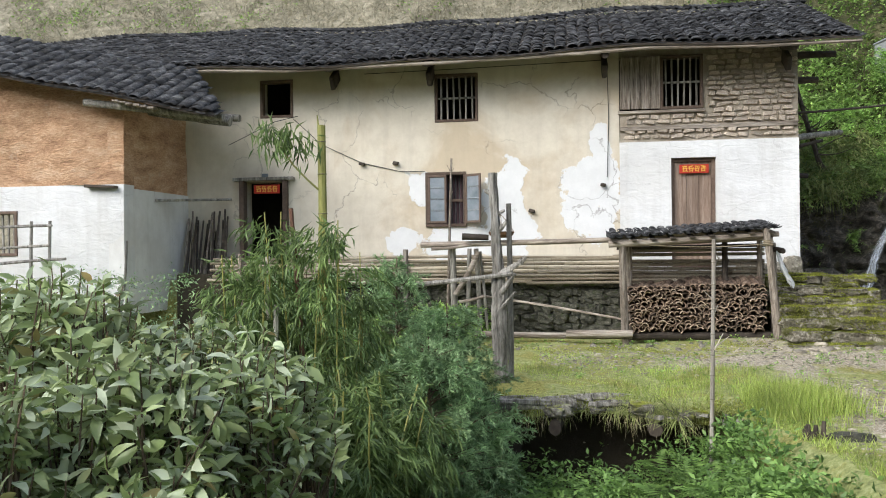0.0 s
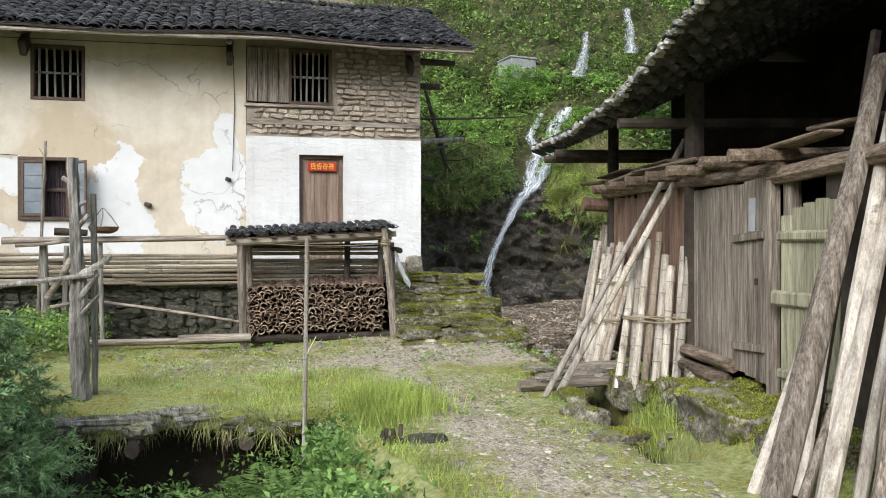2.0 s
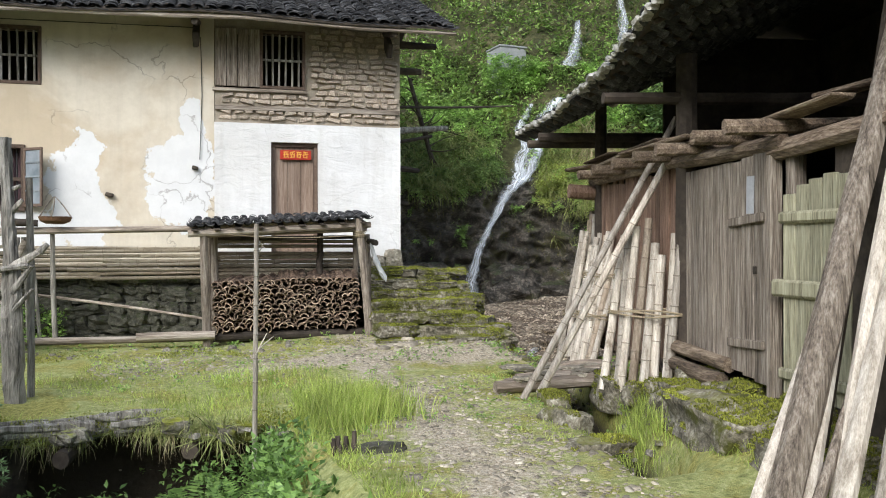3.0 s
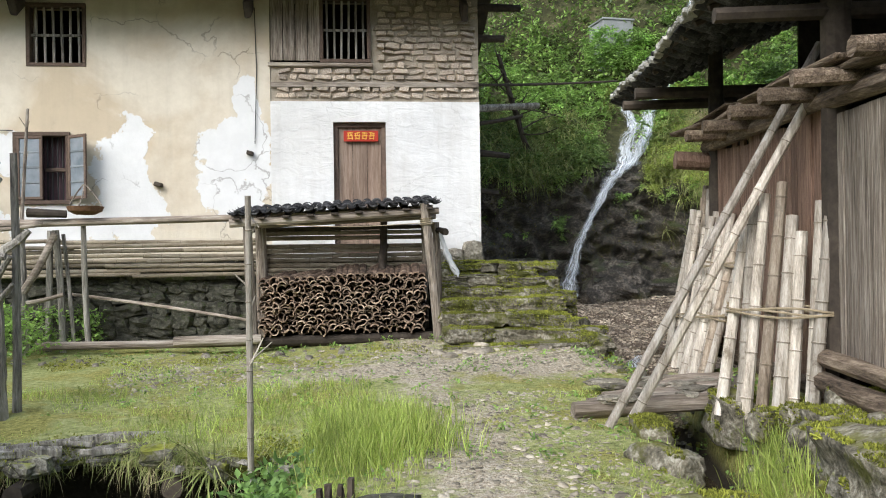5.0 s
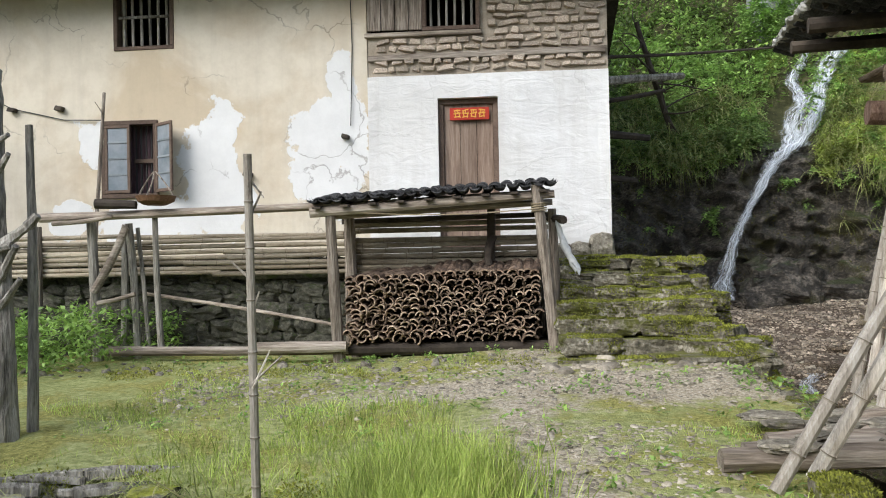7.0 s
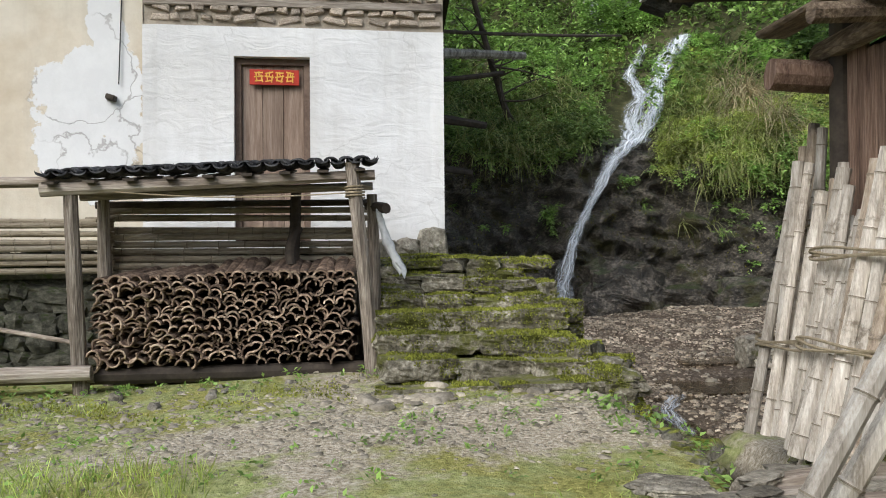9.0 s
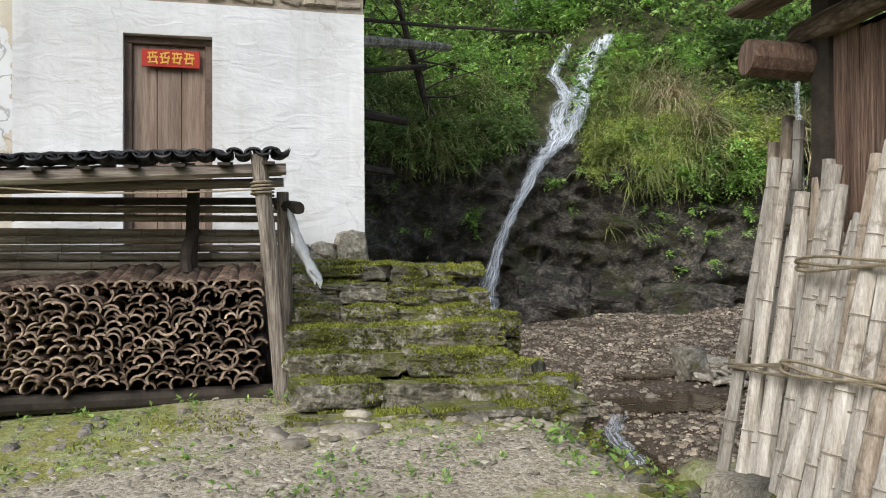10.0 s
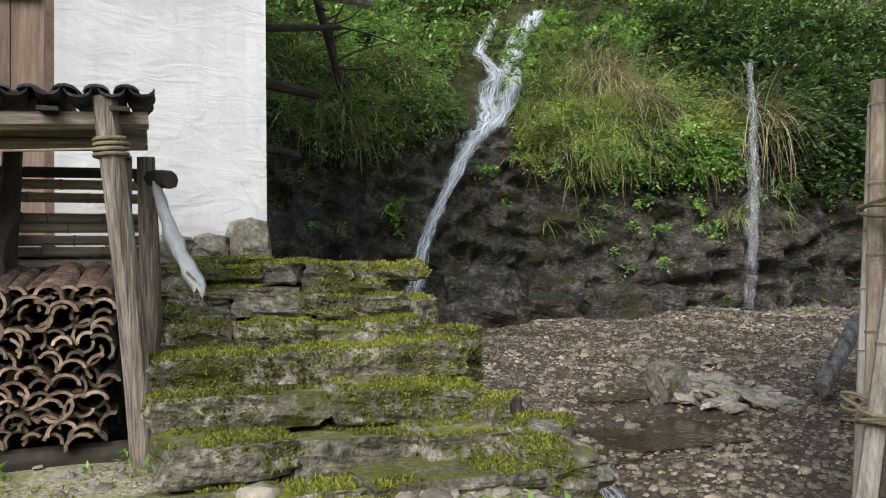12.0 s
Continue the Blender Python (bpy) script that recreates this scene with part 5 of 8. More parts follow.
for p0, p1, r in (((0.62, 13.82, 1.6), (3.33, 13.84, 1.74), 0.055), ((0.7, 14.7, 1.72), (3.33, 14.7, 1.82), 0.05), ((0.85, 14.0, 0.05), (3.3, 14.0, 0.06), 0.075), ((1.0, 14.5, 0.05), (3.3, 14.5, 0.06), 0.07), ((0.8, 14.25, 1.58), (3.33, 14.25, 1.68), 0.04)):
    bm = add_log(bmesh.new(), p0, p1, r, r * 0.9, 9, 6, 0.12, 0.01)
    part("beam", bm, m_wood_dark if p0[2] < 0.3 else m_wood_x, shed)
bm = add_log(bmesh.new(), (2.6, 14.3, 0.95), (2.64, 14.55, 1.3), 0.045, 0.05, 8, 4, 0.12, 0.03)
part("brace", bm, m_wood_dark, shed)
shed_slope = math.atan2(0.12, 1.0)
for i in range(9):
    xx = 0.72 + i * 0.31
    bm = add_box(bmesh.new(), (xx, 14.25, 1.71 + (xx - 0.7) * 0.05), (0.09, 1.15, 0.02), Matrix.Rotation(shed_slope, 4, "X"))
    part("rafter", bm, m_wood_dark, shed)
for c in range(39):
    xx = 0.66 + c * 0.0695
    for r in range(7):
        d = r * 0.15
        z = 1.70 + (xx - 0.66) * 0.05 + d * math.sin(shed_slope)
        up = c % 2
        m = Matrix.Translation((xx + random.uniform(-0.01, 0.01), 13.72 + d, z + (0.02 if up else 0.035) + random.uniform(-0.004, 0.01))) @ pose(0, 0, 0, 3.5 + random.uniform(-3, 3), random.uniform(-9, 9) + (0 if up else 180), random.uniform(-4, 4)) @ Matrix.Diagonal((0.6, 1, 0.75, 1))
        piece("tile", tile_me, m, shed)
bm = add_tube(bmesh.new(), [(3.16 + 0.08 * math.cos(a), 13.81 + 0.08 * math.sin(a), 1.54 + 0.004 * a) for a in [i * 0.5 for i in range(50)]], 0.009)
part("rope_tie", bm, m_rope, shed)
bm = add_tube(bmesh.new(), [Vector((3.16, 13.73, 1.58)).lerp(Vector((1.0, 13.8, 1.6)), i / 14) - Vector((0, 0, 0.05 * math.sin(math.pi * i / 14))) for i in range(15)], 0.006)
part("cord", bm, m_rope, shed)

# bark stacked in the shed: curled half-tubes, ends to the front
def bark_shape(seed, length=0.62):
    rng = random.Random(seed)
    v, f = [], []
    r, t, n = rng.uniform(0.046, 0.066), 0.016, 6
    sweep = rng.uniform(2.2, 3.3)
    for y in (0.0, length):
        for rr in (r, r - t):
            for i in range(n + 1):
                a = math.pi / 2 - sweep / 2 + sweep * i / n
                v.append((rr * math.cos(a) * 1.08, y, rr * math.sin(a) - r * 0.4))
    k = n + 1
    for i in range(n):
        f += [(i, i + 1, k + i + 1, k + i), (i + 2 * k, i, i + 2 * k, i + 2 * k)][:1]
        f.append((i + 1, i, 2 * k + i, 2 * k + i + 1))
        f.append((k + i, k + i + 1, 3 * k + i + 1, 3 * k + i))
    f.append((0, k, 3 * k, 2 * k)), f.append((n, 2 * k + n, 3 * k + n, k + n))
    return v, f


BARK = [bark_shape(s) for s in range(8)]
m_bark_end = surf("pale_bark_edge", [(0.07, 0.046, 0.032), (0.24, 0.17, 0.118), (0.5, 0.4, 0.29)], 9, 50, 0.9, 0.4, vary=0.45)
ENDS = [1, 0, 0] * 6 + [0, 0]
bark_mes = []
for v, f in BARK:
    me = bpy.data.meshes.new("bark_roll")
    me.from_pydata(v, [], f)
    me.materials.append(m_bark)
    me.materials.append(m_bark_end)
    me.polygons.foreach_set("material_index", ENDS)
    bark_mes.append(me)
pile = thing("bark_pile", "stacked pile of curled brown bark firewood", "firewood", at=(2.1, 14.2, 0.1))
rest = [[] for _ in BARK]
count, z, row = 0, 0.17, 0
while z < 0.86:
    x = 1.0 + (row % 2) * 0.03
    while x < 3.16:
        k = random.randrange(8)
        top = 0.86 - 0.06 * math.sin(x * 2.1) ** 2
        if z < top:
            m = Matrix.Translation((x, 13.92 + random.uniform(-0.05, 0.09), z + random.uniform(-0.02, 0.02))) @ pose(0, 0, 0, random.uniform(-3, 3), random.choice((0, 0, 0, 12, -20, 30, -45, 70, 150)) + random.uniform(-20, 20), random.uniform(-3, 3)) @ Matrix.Diagonal((random.uniform(0.85, 1.2), 1, random.uniform(0.8, 1.1), 1))
            if x > 1.9 and count < 300:
                piece("bark_roll", bark_mes[k], m, pile)
                count += 1
            else:
                rest[k].append(np.array(m))
        x += random.uniform(0.078, 0.108)
    z += 0.044
    row += 1
for k, (v, f) in enumerate(BARK):
    if rest[k]:
        ob = tagged(scatter("bark_rolls", v, f, rest[k], m_bark_i, pile), kind="stuff")
        ob.data.materials.append(m_bark_end)
        ob.data.polygons.foreach_set("material_index", ENDS * len(rest[k]))
for i in range(26):
    x = 1.15 + i * 0.078
    lift = 0.06 if i > 10 else 0.0
    m = Matrix.Translation((x, 14.0 + random.uniform(-0.03, 0.1), 0.86 + lift * 0.5)) @ pose(0, 0, 0, 6 + lift * 60 + random.uniform(-2, 3), random.uniform(-20, 20), random.uniform(-9, 3) if i > 8 else random.uniform(-35, -10)) @ Matrix.Diagonal((1.1, 1, 1.1, 1))
    piece("bark_roll", bark_mes[i % 8], m, pile)
for i in range(30):
    x = 1.0 + i * 0.073
    m = Matrix.Translation((x, 14.1, 0.84 + random.uniform(0, 0.02))) @ pose(0, 0, 0, 2, 0, random.uniform(-3, 3))
    piece("bark_roll", bark_mes[i % 8], m, pile)
bm = bmesh.new()
add_box(bm, (2.1, 14.44, 0.46), (2.12, 0.2, 0.72))
part("pile_core", bm, m_bark, pile)

bm = bmesh.new()
ring_, folds = None, 12
for i in range(22):
    f = i / 21
    c = Vector((3.38 + 0.2 * f ** 1.3 + 0.02 * noise.noise(Vector((f * 6, 0, 1))), 14.08 - 0.08 * f, 1.47 - 0.6 * f ** 0.9))
    cur = []
    for k in range(folds):
        a = 2 * math.pi * k / folds
        r = (0.024 + 0.014 * math.sin(f * 2.6)) * (1 + 0.55 * noise.noise(Vector((math.cos(a) * 1.6, math.sin(a) * 1.6, f * 5))))
        cur.append(bm.verts.new(c + Vector((r * math.cos(a), r * 0.7 * math.sin(a), 0.03 * f * math.cos(3 * a)))))
    if ring_:
        for k in range(folds):
            bm.faces.new((ring_[k], ring_[(k + 1) % folds], cur[(k + 1) % folds], cur[k]))
    ring_ = cur
tagged(part("drain_sleeve", bm, m_sheet, smooth=True), "limp grey plastic sleeve hanging beside the shed", "sleeve")
bm = add_log(bmesh.new(), (3.3, 14.3, 1.5), (3.44, 13.98, 1.46), 0.05, 0.045, 8, 3)
tagged(part("spout_log", bm, m_wood_dark), "short dark log end jutting beside the shed post", "log")

# ---- old posts and poles in the yard ----
dead = thing("gnarled_post", "tall gnarled grey dead tree post with branch stubs", "post", at=(-0.92, 10.62, -0.3))
bm = bmesh.new()
add_log(bm, (-0.90, 10.60, -0.45), (-0.95, 10.65, 1.2), 0.1, 0.085, 12, 16, 0.34, 0.03)
add_log(bm, (-0.95, 10.65, 1.15), (-1.02, 10.70, 2.55), 0.08, 0.06, 11, 13, 0.34, 0.03)
part("trunk", bm, m_wood_grey, dead)
for p0, p1, r in (((-0.93, 10.60, 1.2), (-0.66, 10.55, 1.36), 0.05), ((-0.66, 10.55, 1.36), (-0.58, 10.55, 1.44), 0.045), ((-0.93, 10.60, 0.95), (-0.72, 10.50, 1.22), 0.04), ((-0.97, 10.65, 1.75), (-0.83, 10.60, 1.9), 0.035), ((-0.93, 10.60, 0.75), (-0.72, 10.55, 0.98), 0.03), ((-1.00, 10.70, 2.25), (-1.12, 10.65, 2.32), 0.04), ((-0.98, 10.68, 2.0), (-0.86, 10.65, 2.05), 0.03)):
    bm = add_log(bmesh.new(), p0, p1, r, r * 0.6, 8, 4, 0.2)
    part("branch_stub", bm, m_wood_grey, dead)
bm = add_log(bmesh.new(), (-0.80, 10.80, -0.35), (-0.82, 10.85, 2.15), 0.04, 0.03, 8, 12, 0.25, 0.02)
tagged(part("stake", bm, m_wood_grey), "thin weathered stake beside the gnarled post", "stake")
bm = add_log(bmesh.new(), (-2.60, 10.90, 1.0), (-0.75, 10.50, 1.22), 0.035, 0.03, 8, 8, 0.15, 0.02)
tagged(part("cross_pole", bm, m_wood_grey), "grey pole lashed across the gnarled post", "pole")

clothes_pole = thing("thin_pole", "thin upright bamboo pole with small side twigs", "pole", at=(1.49, 9.05, -0.3))
bm = bmesh.new()
add_bamboo(bm, (1.47, 9.12, -1.35), (1.5, 8.95, 1.62), 0.026, 0.022, 0.26)
part("culm", bm, m_bamboo, clothes_pole)
for z, dx, dz in ((0.45, 0.16, 0.14), (0.42, 0.1, 0.2), (0.98, -0.1, 0.1), (1.3, 0.07, 0.13), (0.8, 0.05, 0.12), (1.5, 0.08, -0.1)):
    bm = add_log(bmesh.new(), (1.49, 9.0, z), (1.49 + dx, 8.98, z + dz), 0.008, 0.004, 5, 2)
    part("twig", bm, m_bamboo, clothes_pole)
window_pole = thing("window_pole", "slim bamboo pole standing before the casement", "pole", at=(-2.14, 14.3, 0))
bm = add_bamboo(bmesh.new(), (-2.2, 14.2, -0.25), (-2.14, 14.6, 3.2), 0.03, 0.02, 0.3)
part("culm", bm, m_wood_z, window_pole)
for z, dx in ((2.9, 0.07), (2.95, -0.06), (2.5, 0.05)):
    bm = add_log(bmesh.new(), (-2.15, 14.55, z), (-2.15 + dx, 14.5, z + 0.12), 0.008, 0.004, 5, 2)
    part("twig", bm, m_wood_z, window_pole)

# ---- turf deck over the hollow ----
deck = thing("turf_bridge", "earth and turf bridge carried on rotten logs", "bridge", kind="structure", at=(0.4, 9.8, -0.3))


def deck_lip(x):
    return 9.28 + 0.13 * math.sin(x * 2.1) + 0.08 * math.sin(x * 5.3) + 0.4 * max(0.0, min(1.0, (1.0 - x))) * 0.9


def deck_z(x, y):
    yard = -0.27 + 0.04 * (max(9.0, y) - 9) + 0.1 * float(ease(1, 3, x))
    return yard + 0.02 * float(wave(x, y, 1.7, 0.4)) + 0.012 - 0.12 * float(ease(1.85, 2.2, x)) - 0.15 * float(ease(-1.9, -2.3, x)) - 0.04 * float(ease(10.5, 10.75, y))


xs = np.linspace(-2.3, 2.2, 90)
dv, df = [], []
for i, x in enumerate(xs):
    lip = deck_lip(x)
    for j in range(9):
        y = lip + (10.75 - lip) * j / 8
        dv.append((x, y, deck_z(x, y) + 0.03 * noise.noise(Vector((x * 3, y * 3, 0))) - 0.05 * math.exp(-j * 1.2)))
    dv.append((x, lip - 0.02, deck_z(x, lip) - 0.16 + 0.06 * noise.noise(Vector((x * 5, 0, 2)))))
    dv.append((x, 10.75, deck_z(x, 10.75) - 0.2))
for i in range(len(xs) - 1):
    a, b = i * 11, (i + 1) * 11
    for j in range(8):
        df.append((a + j, b + j, b + j + 1, a + j + 1))
    df.append((a + 9, b + 9, b, a)), df.append((a + 10, b + 10, b + 9, a + 9)), df.append((a + 8, b + 8, b + 10, a + 10))
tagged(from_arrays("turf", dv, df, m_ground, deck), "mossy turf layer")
for i in range(76):
    x0 = -1.75 + i * 0.051
    lip = deck_lip(x0)
    ang = random.uniform(-0.7, 0.5) if x0 < 0.6 else random.uniform(-1.1, 0.1)
    L = random.uniform(0.3, 0.9)
    c = Vector((x0, lip + 0.05 + random.uniform(-0.08, 0.1), deck_z(x0, 9.6) - 0.1 + random.uniform(-0.06, 0.03)))
    dvec = Vector((math.cos(ang), math.sin(ang), random.uniform(-0.03, 0.1))) * L / 2
    bm = add_log(bmesh.new(), c - dvec, c + dvec, random.uniform(0.018, 0.045), random.uniform(0.012, 0.035), 7, 6, 0.5, 0.03)
    part("log", bm, m_stone_moss if i % 3 == 0 else m_wood_grey, deck)
for i in range(22):
    x0 = random.uniform(-1.75, 0.5)
    c = Vector((x0, deck_lip(x0) + random.uniform(-0.12, 0.16), deck_z(x0, 9.7) + random.uniform(-0.05, 0.03)))
    ang = random.uniform(0.1, 0.75)
    dvec = Vector((math.cos(ang), math.sin(ang), random.uniform(-0.05, 0.03))) * random.uniform(0.2, 0.5)
    part("log", add_log(bmesh.new(), c - dvec, c + dvec, random.uniform(0.025, 0.05), random.uniform(0.02, 0.035), 8, 7, 0.5, 0.03), m_wood_grey, deck)
for k in range(6):
    x0 = random.uniform(-0.6, 2.0)
    bm = add_stone(bmesh.new(), (x0, deck_lip(x0) + random.uniform(-0.1, 0.06), deck_z(x0, 9.6) - 0.1 + random.uniform(-0.04, 0.05)), (random.uniform(0.2, 0.4), 0.26, random.uniform(0.08, 0.16)), k * 3.3, Matrix.Rotation(random.uniform(-0.4, 0.4), 4, "Z"), 0.2)
    part("stone", bm, m_stone_moss, deck)
for x0 in (-1.5, -0.2, 0.9, 1.95):
    bm = add_log(bmesh.new(), (x0, 9.2, deck_z(x0, 9.6) - 0.25), (x0 + 0.1, 10.7, deck_z(x0, 9.6) - 0.25), 0.08, 0.08, 8, 3)
    part("bearer", bm, m_wood_dark, deck)
bm = add_log(bmesh.new(), (-0.75, 9.75, -1.4), (-0.72, 9.75, -0.45), 0.13, 0.12, 9, 4, 0.2)
part("prop", bm, m_wood_dark, deck)
stump = thing("rotten_stump", "charred rotten stump at the path edge", "stump", at=(2.15, 7.6, -0.2))
for k in range(9):
    a = k * 0.7
    bm = bmesh.new()
    add_log(bm, (2.13 + 0.09 * math.cos(a), 7.6 + 0.07 * math.sin(a), -0.3), (2.13 + 0.1 * math.cos(a), 7.6 + 0.08 * math.sin(a), random.uniform(-0.16, -0.02)), 0.04, 0.02, 6, 4, 0.5)
    part("splinter", bm, m_wood_dark, stump)
bm = add_stone(bmesh.new(), (2.4, 7.5, -0.14), (0.35, 0.16, 0.1), 3.2, None, 0.2)
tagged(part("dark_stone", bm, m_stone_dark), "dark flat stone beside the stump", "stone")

# ---- hut on poles ----
HUT = Matrix.Translation((5.65, 8.6, 0)) @ Matrix.Rotation(math.radians(81.5), 4, "Z")


def hp(name, bm, material, parent, label=""):
    bm.transform(HUT)
    return part(name, bm, material, parent, label)


def hpt(s, d, z):
    return HUT @ Vector((s, d, z))


hut = thing("timber_hut", "weathered grey plank hut under a low tiled roof", "hut", at=(6.5, 8.6, 0))
s = 0.12
while s < 2.9:
    w = random.uniform(0.1, 0.17)
    bm = add_box(bmesh.new(), (s + w / 2, random.uniform(-0.015, 0.015), 1.2 + random.uniform(-0.03, 0.03)), (w * 0.97, 0.03, 2.05 + random.uniform(-0.08, 0.08)), Matrix.Rotation(random.uniform(-0.01, 0.01), 4, "Y"), 0.006)
    hp("plank", bm, m_wood_red, hut)
    s += w
s = -1.1
while s < -0.1:
    w = random.uniform(0.15, 0.22)
    bm = add_box(bmesh.new(), (s + w / 2, 0.03 + random.uniform(-0.01, 0.01), 1.28), (w * 0.97, 0.035, 1.7), Matrix.Rotation(random.uniform(-0.012, 0.012), 4, "Y"), 0.006)
    hp("plank", bm, m_wood_z, hut)
    s += w
brd = thing("board_door", "grey plank hatch with battens and faded paper", "door", at=tuple(hpt(-1.45, 0.1, 0.3)))
for i in range(3):
    bm = add_box(bmesh.new(), (-1.69 + i * 0.205, 0.08, 1.24), (0.2, 0.035, 1.82 - 0.04 * i), Matrix.Rotation(0.012, 4, "Y"), 0.006)
    hp("board", bm, m_wood_z, brd)
for z in (0.62, 1.62):
    bm = add_box(bmesh.new(), (-1.48, 0.115, z), (0.6, 0.03, 0.07), Matrix.Rotation(0.06, 4, "Y"), 0.006)
    hp("batten", bm, m_wood_z, brd)
bm = add_box(bmesh.new(), (-1.55, 0.105, 1.82), (0.12, 0.006, 0.3), Matrix.Rotation(-0.03, 4, "Y"))
hp("paper_strip", bm, m_paper, brd, "faded torn paper strip")
# solid dark block in place of the shade inside the hatch's hole
bm = add_box(bmesh.new(), (-1.62, 0.102, 1.22), (0.05, 0.012, 0.06))
hp("keyhole", bm, m_wood_dark, brd)
bm = add_box(bmesh.new(), (-1.83, 0.05, 1.22), (0.07, 0.1, 1.95), None, 0.008)
hp("door_post", bm, m_wood_z, hut)
gd = thing("pale_door", "pale greenish plank door standing ajar", "door", at=tuple(hpt(-2.35, 0.1, 0.3)))
GD = Matrix.Translation((-2.02, 0.06, 0)) @ Matrix.Rotation(0.12, 4, "Z")
for i in range(5):
    top = 1.8 + 0.03 * i + random.uniform(-0.03, 0.03)
    bm = add_box(bmesh.new(), (-0.08 - i * 0.145, 0.02, (0.32 + top) / 2), (0.138, 0.03, top - 0.32), Matrix.Rotation(random.uniform(-0.012, 0.012), 4, "Y"), 0.006)
    bm.transform(GD)
    hp("board", bm, m_wood_green, gd)
for z in (0.47, 1.1, 1.62):
    bm = add_box(bmesh.new(), (-0.36 + (0.08 if z == 1.1 else 0), 0.055, z), (0.74, 0.04, 0.09 if z != 1.1 else 0.13), None, 0.02)
    bm.transform(GD)
    hp("batten", bm, m_wood_green, gd)
for s0, s1, z0, z1, r, d in ((3.1, -0.15, 2.3, 2.25, 0.07, 0.05), (0.1, -2.0, 2.25, 2.18, 0.075, 0.06), (-1.8, -4.4, 2.14, 2.2, 0.085, 0.02), (0.1, -1.2, 0.42, 0.4, 0.07, 0.12), (0.05, -1.1, 0.26, 0.25, 0.075, 0.14), (3.0, -4.5, 0.12, 0.14, 0.09, -0.02)):
    bm = add_log(bmesh.new(), (s0, d, z0), (s1, d, z1), r, r * 0.9, 9, 6, 0.14, 0.01)
    hp("beam", bm, m_wood_hut, hut)
for s0, z, L, d in ((0.2, 2.42, 1.7, 0.22), (-0.6, 2.36, 1.6, 0.12), (-1.9, 2.38, 1.6, 0.05), (1.6, 2.42, 1.6, 0.2), (2.3, 2.52, 1.2, 0.15), (-2.6, 2.5, 1.0, -0.2), (2.7, 2.44, 1.0, 0.3), (0.9, 2.5, 1.5, 0.1)):
    bm = add_box(bmesh.new(), (s0, d, z), (L, 0.2, 0.035), Matrix.Rotation(random.uniform(-0.05, 0.05), 4, "Y") @ Matrix.Rotation(random.uniform(-0.06, 0.06), 4, "Z"), 0.012, 0.012)
    hp("loft_board", bm, m_wood_hut, hut)
for k in range(7):
    bm = add_log(bmesh.new(), (2.2 - k * 0.7 + random.uniform(-0.1, 0.1), 0.5, 2.3), (2.2 - k * 0.7, -0.6, 2.33), 0.06, 0.06, 8, 3)
    hp("joist", bm, m_wood_hut, hut)
for s0, r, d, z1 in ((-0.02, 0.11, 0.0, 3.3), (2.88, 0.09, 0.0, 3.35), (-2.0, 0.08, -0.03, 2.2), (-3.4, 0.1, -0.03, 3.4), (-4.6, 0.1, 0.0, 3.4)):
    bm = add_log(bmesh.new(), (s0, d, 0.05), (s0, d, z1), r, r * 0.9, 10, 6, 0.1)
    hp("post", bm, m_wood_z if z1 < 3 else m_wood_dark, hut)
bm = add_log(bmesh.new(), (2.95, 0.0, 2.12), (2.95, 0.42, 2.15), 0.1, 0.1, 10, 2, 0.05)
hp("beam_end", bm, m_wood_red, hut)
# rear of the hut: dark plank walls, added to close it and keep the loft dark
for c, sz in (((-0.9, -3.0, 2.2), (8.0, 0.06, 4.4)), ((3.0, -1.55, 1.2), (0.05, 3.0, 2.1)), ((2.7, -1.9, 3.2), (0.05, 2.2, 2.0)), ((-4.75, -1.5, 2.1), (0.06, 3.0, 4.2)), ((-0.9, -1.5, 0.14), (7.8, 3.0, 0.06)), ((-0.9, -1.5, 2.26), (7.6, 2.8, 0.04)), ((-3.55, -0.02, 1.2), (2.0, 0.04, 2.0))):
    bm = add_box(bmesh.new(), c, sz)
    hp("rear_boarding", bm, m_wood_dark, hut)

hroof = thing("hut_roof", "low overhanging roof of old tiles on poles", "roof", kind="structure", at=tuple(hpt(0, 0, 3.3)))


def eave_z(s):
    return 3.06 + 0.035 * max(0, 2.5 - s) + 0.17 * max(0.0, -s) + 0.03 * max(0.0, s - 2.5)


hv, hf = [], []
ss = np.linspace(4.55, -4.9, 40)
for s in ss:
    for d, dz in ((0.75, 0.0), (-0.6, 0.62), (-2.2, 1.35), (-3.3, 1.1)):
        for lift in (0.0, -0.05):
            hv.append(tuple(hpt(s, d, eave_z(s) + dz + lift)))
for i in range(len(ss) - 1):
    a, b = i * 8, (i + 1) * 8
    for j in (0, 2, 4):
        hf += [(a + j, a + j + 2, b + j + 2, b + j), (a + j + 1, b + j + 1, b + j + 3, a + j + 3)]
    hf += [(a, b, b + 1, a + 1)]
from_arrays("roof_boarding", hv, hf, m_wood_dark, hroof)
HS = math.atan2(0.62, 1.35)
hj = []
n = 0
s = 4.6
while s > -4.9:
    for r in range(24):
        d = r * 0.135
        loc = hpt(s + random.uniform(-0.012, 0.012), 0.8 - d * math.cos(HS), eave_z(s) + 0.03 + d * math.sin(HS) + random.uniform(-0.008, 0.012))
        for flip in (0, 1):
            m = Matrix.Translation(loc + Vector((0.015, 0.11, -0.012)) * flip) @ HUT.to_3x3().to_4x4() @ Matrix.Rotation(math.pi, 4, "Z") @ pose(0, 0, 0, math.degrees(HS) - 3.5 + random.uniform(-3, 3), 180 * flip + random.uniform(-6, 6), random.uniform(-5, 5))
            if r < 5 and n < 300:
                piece("tile", tile_me, m, hroof)
                n += 1
            else:
                hj.append(np.array(m))
    s -= 0.218
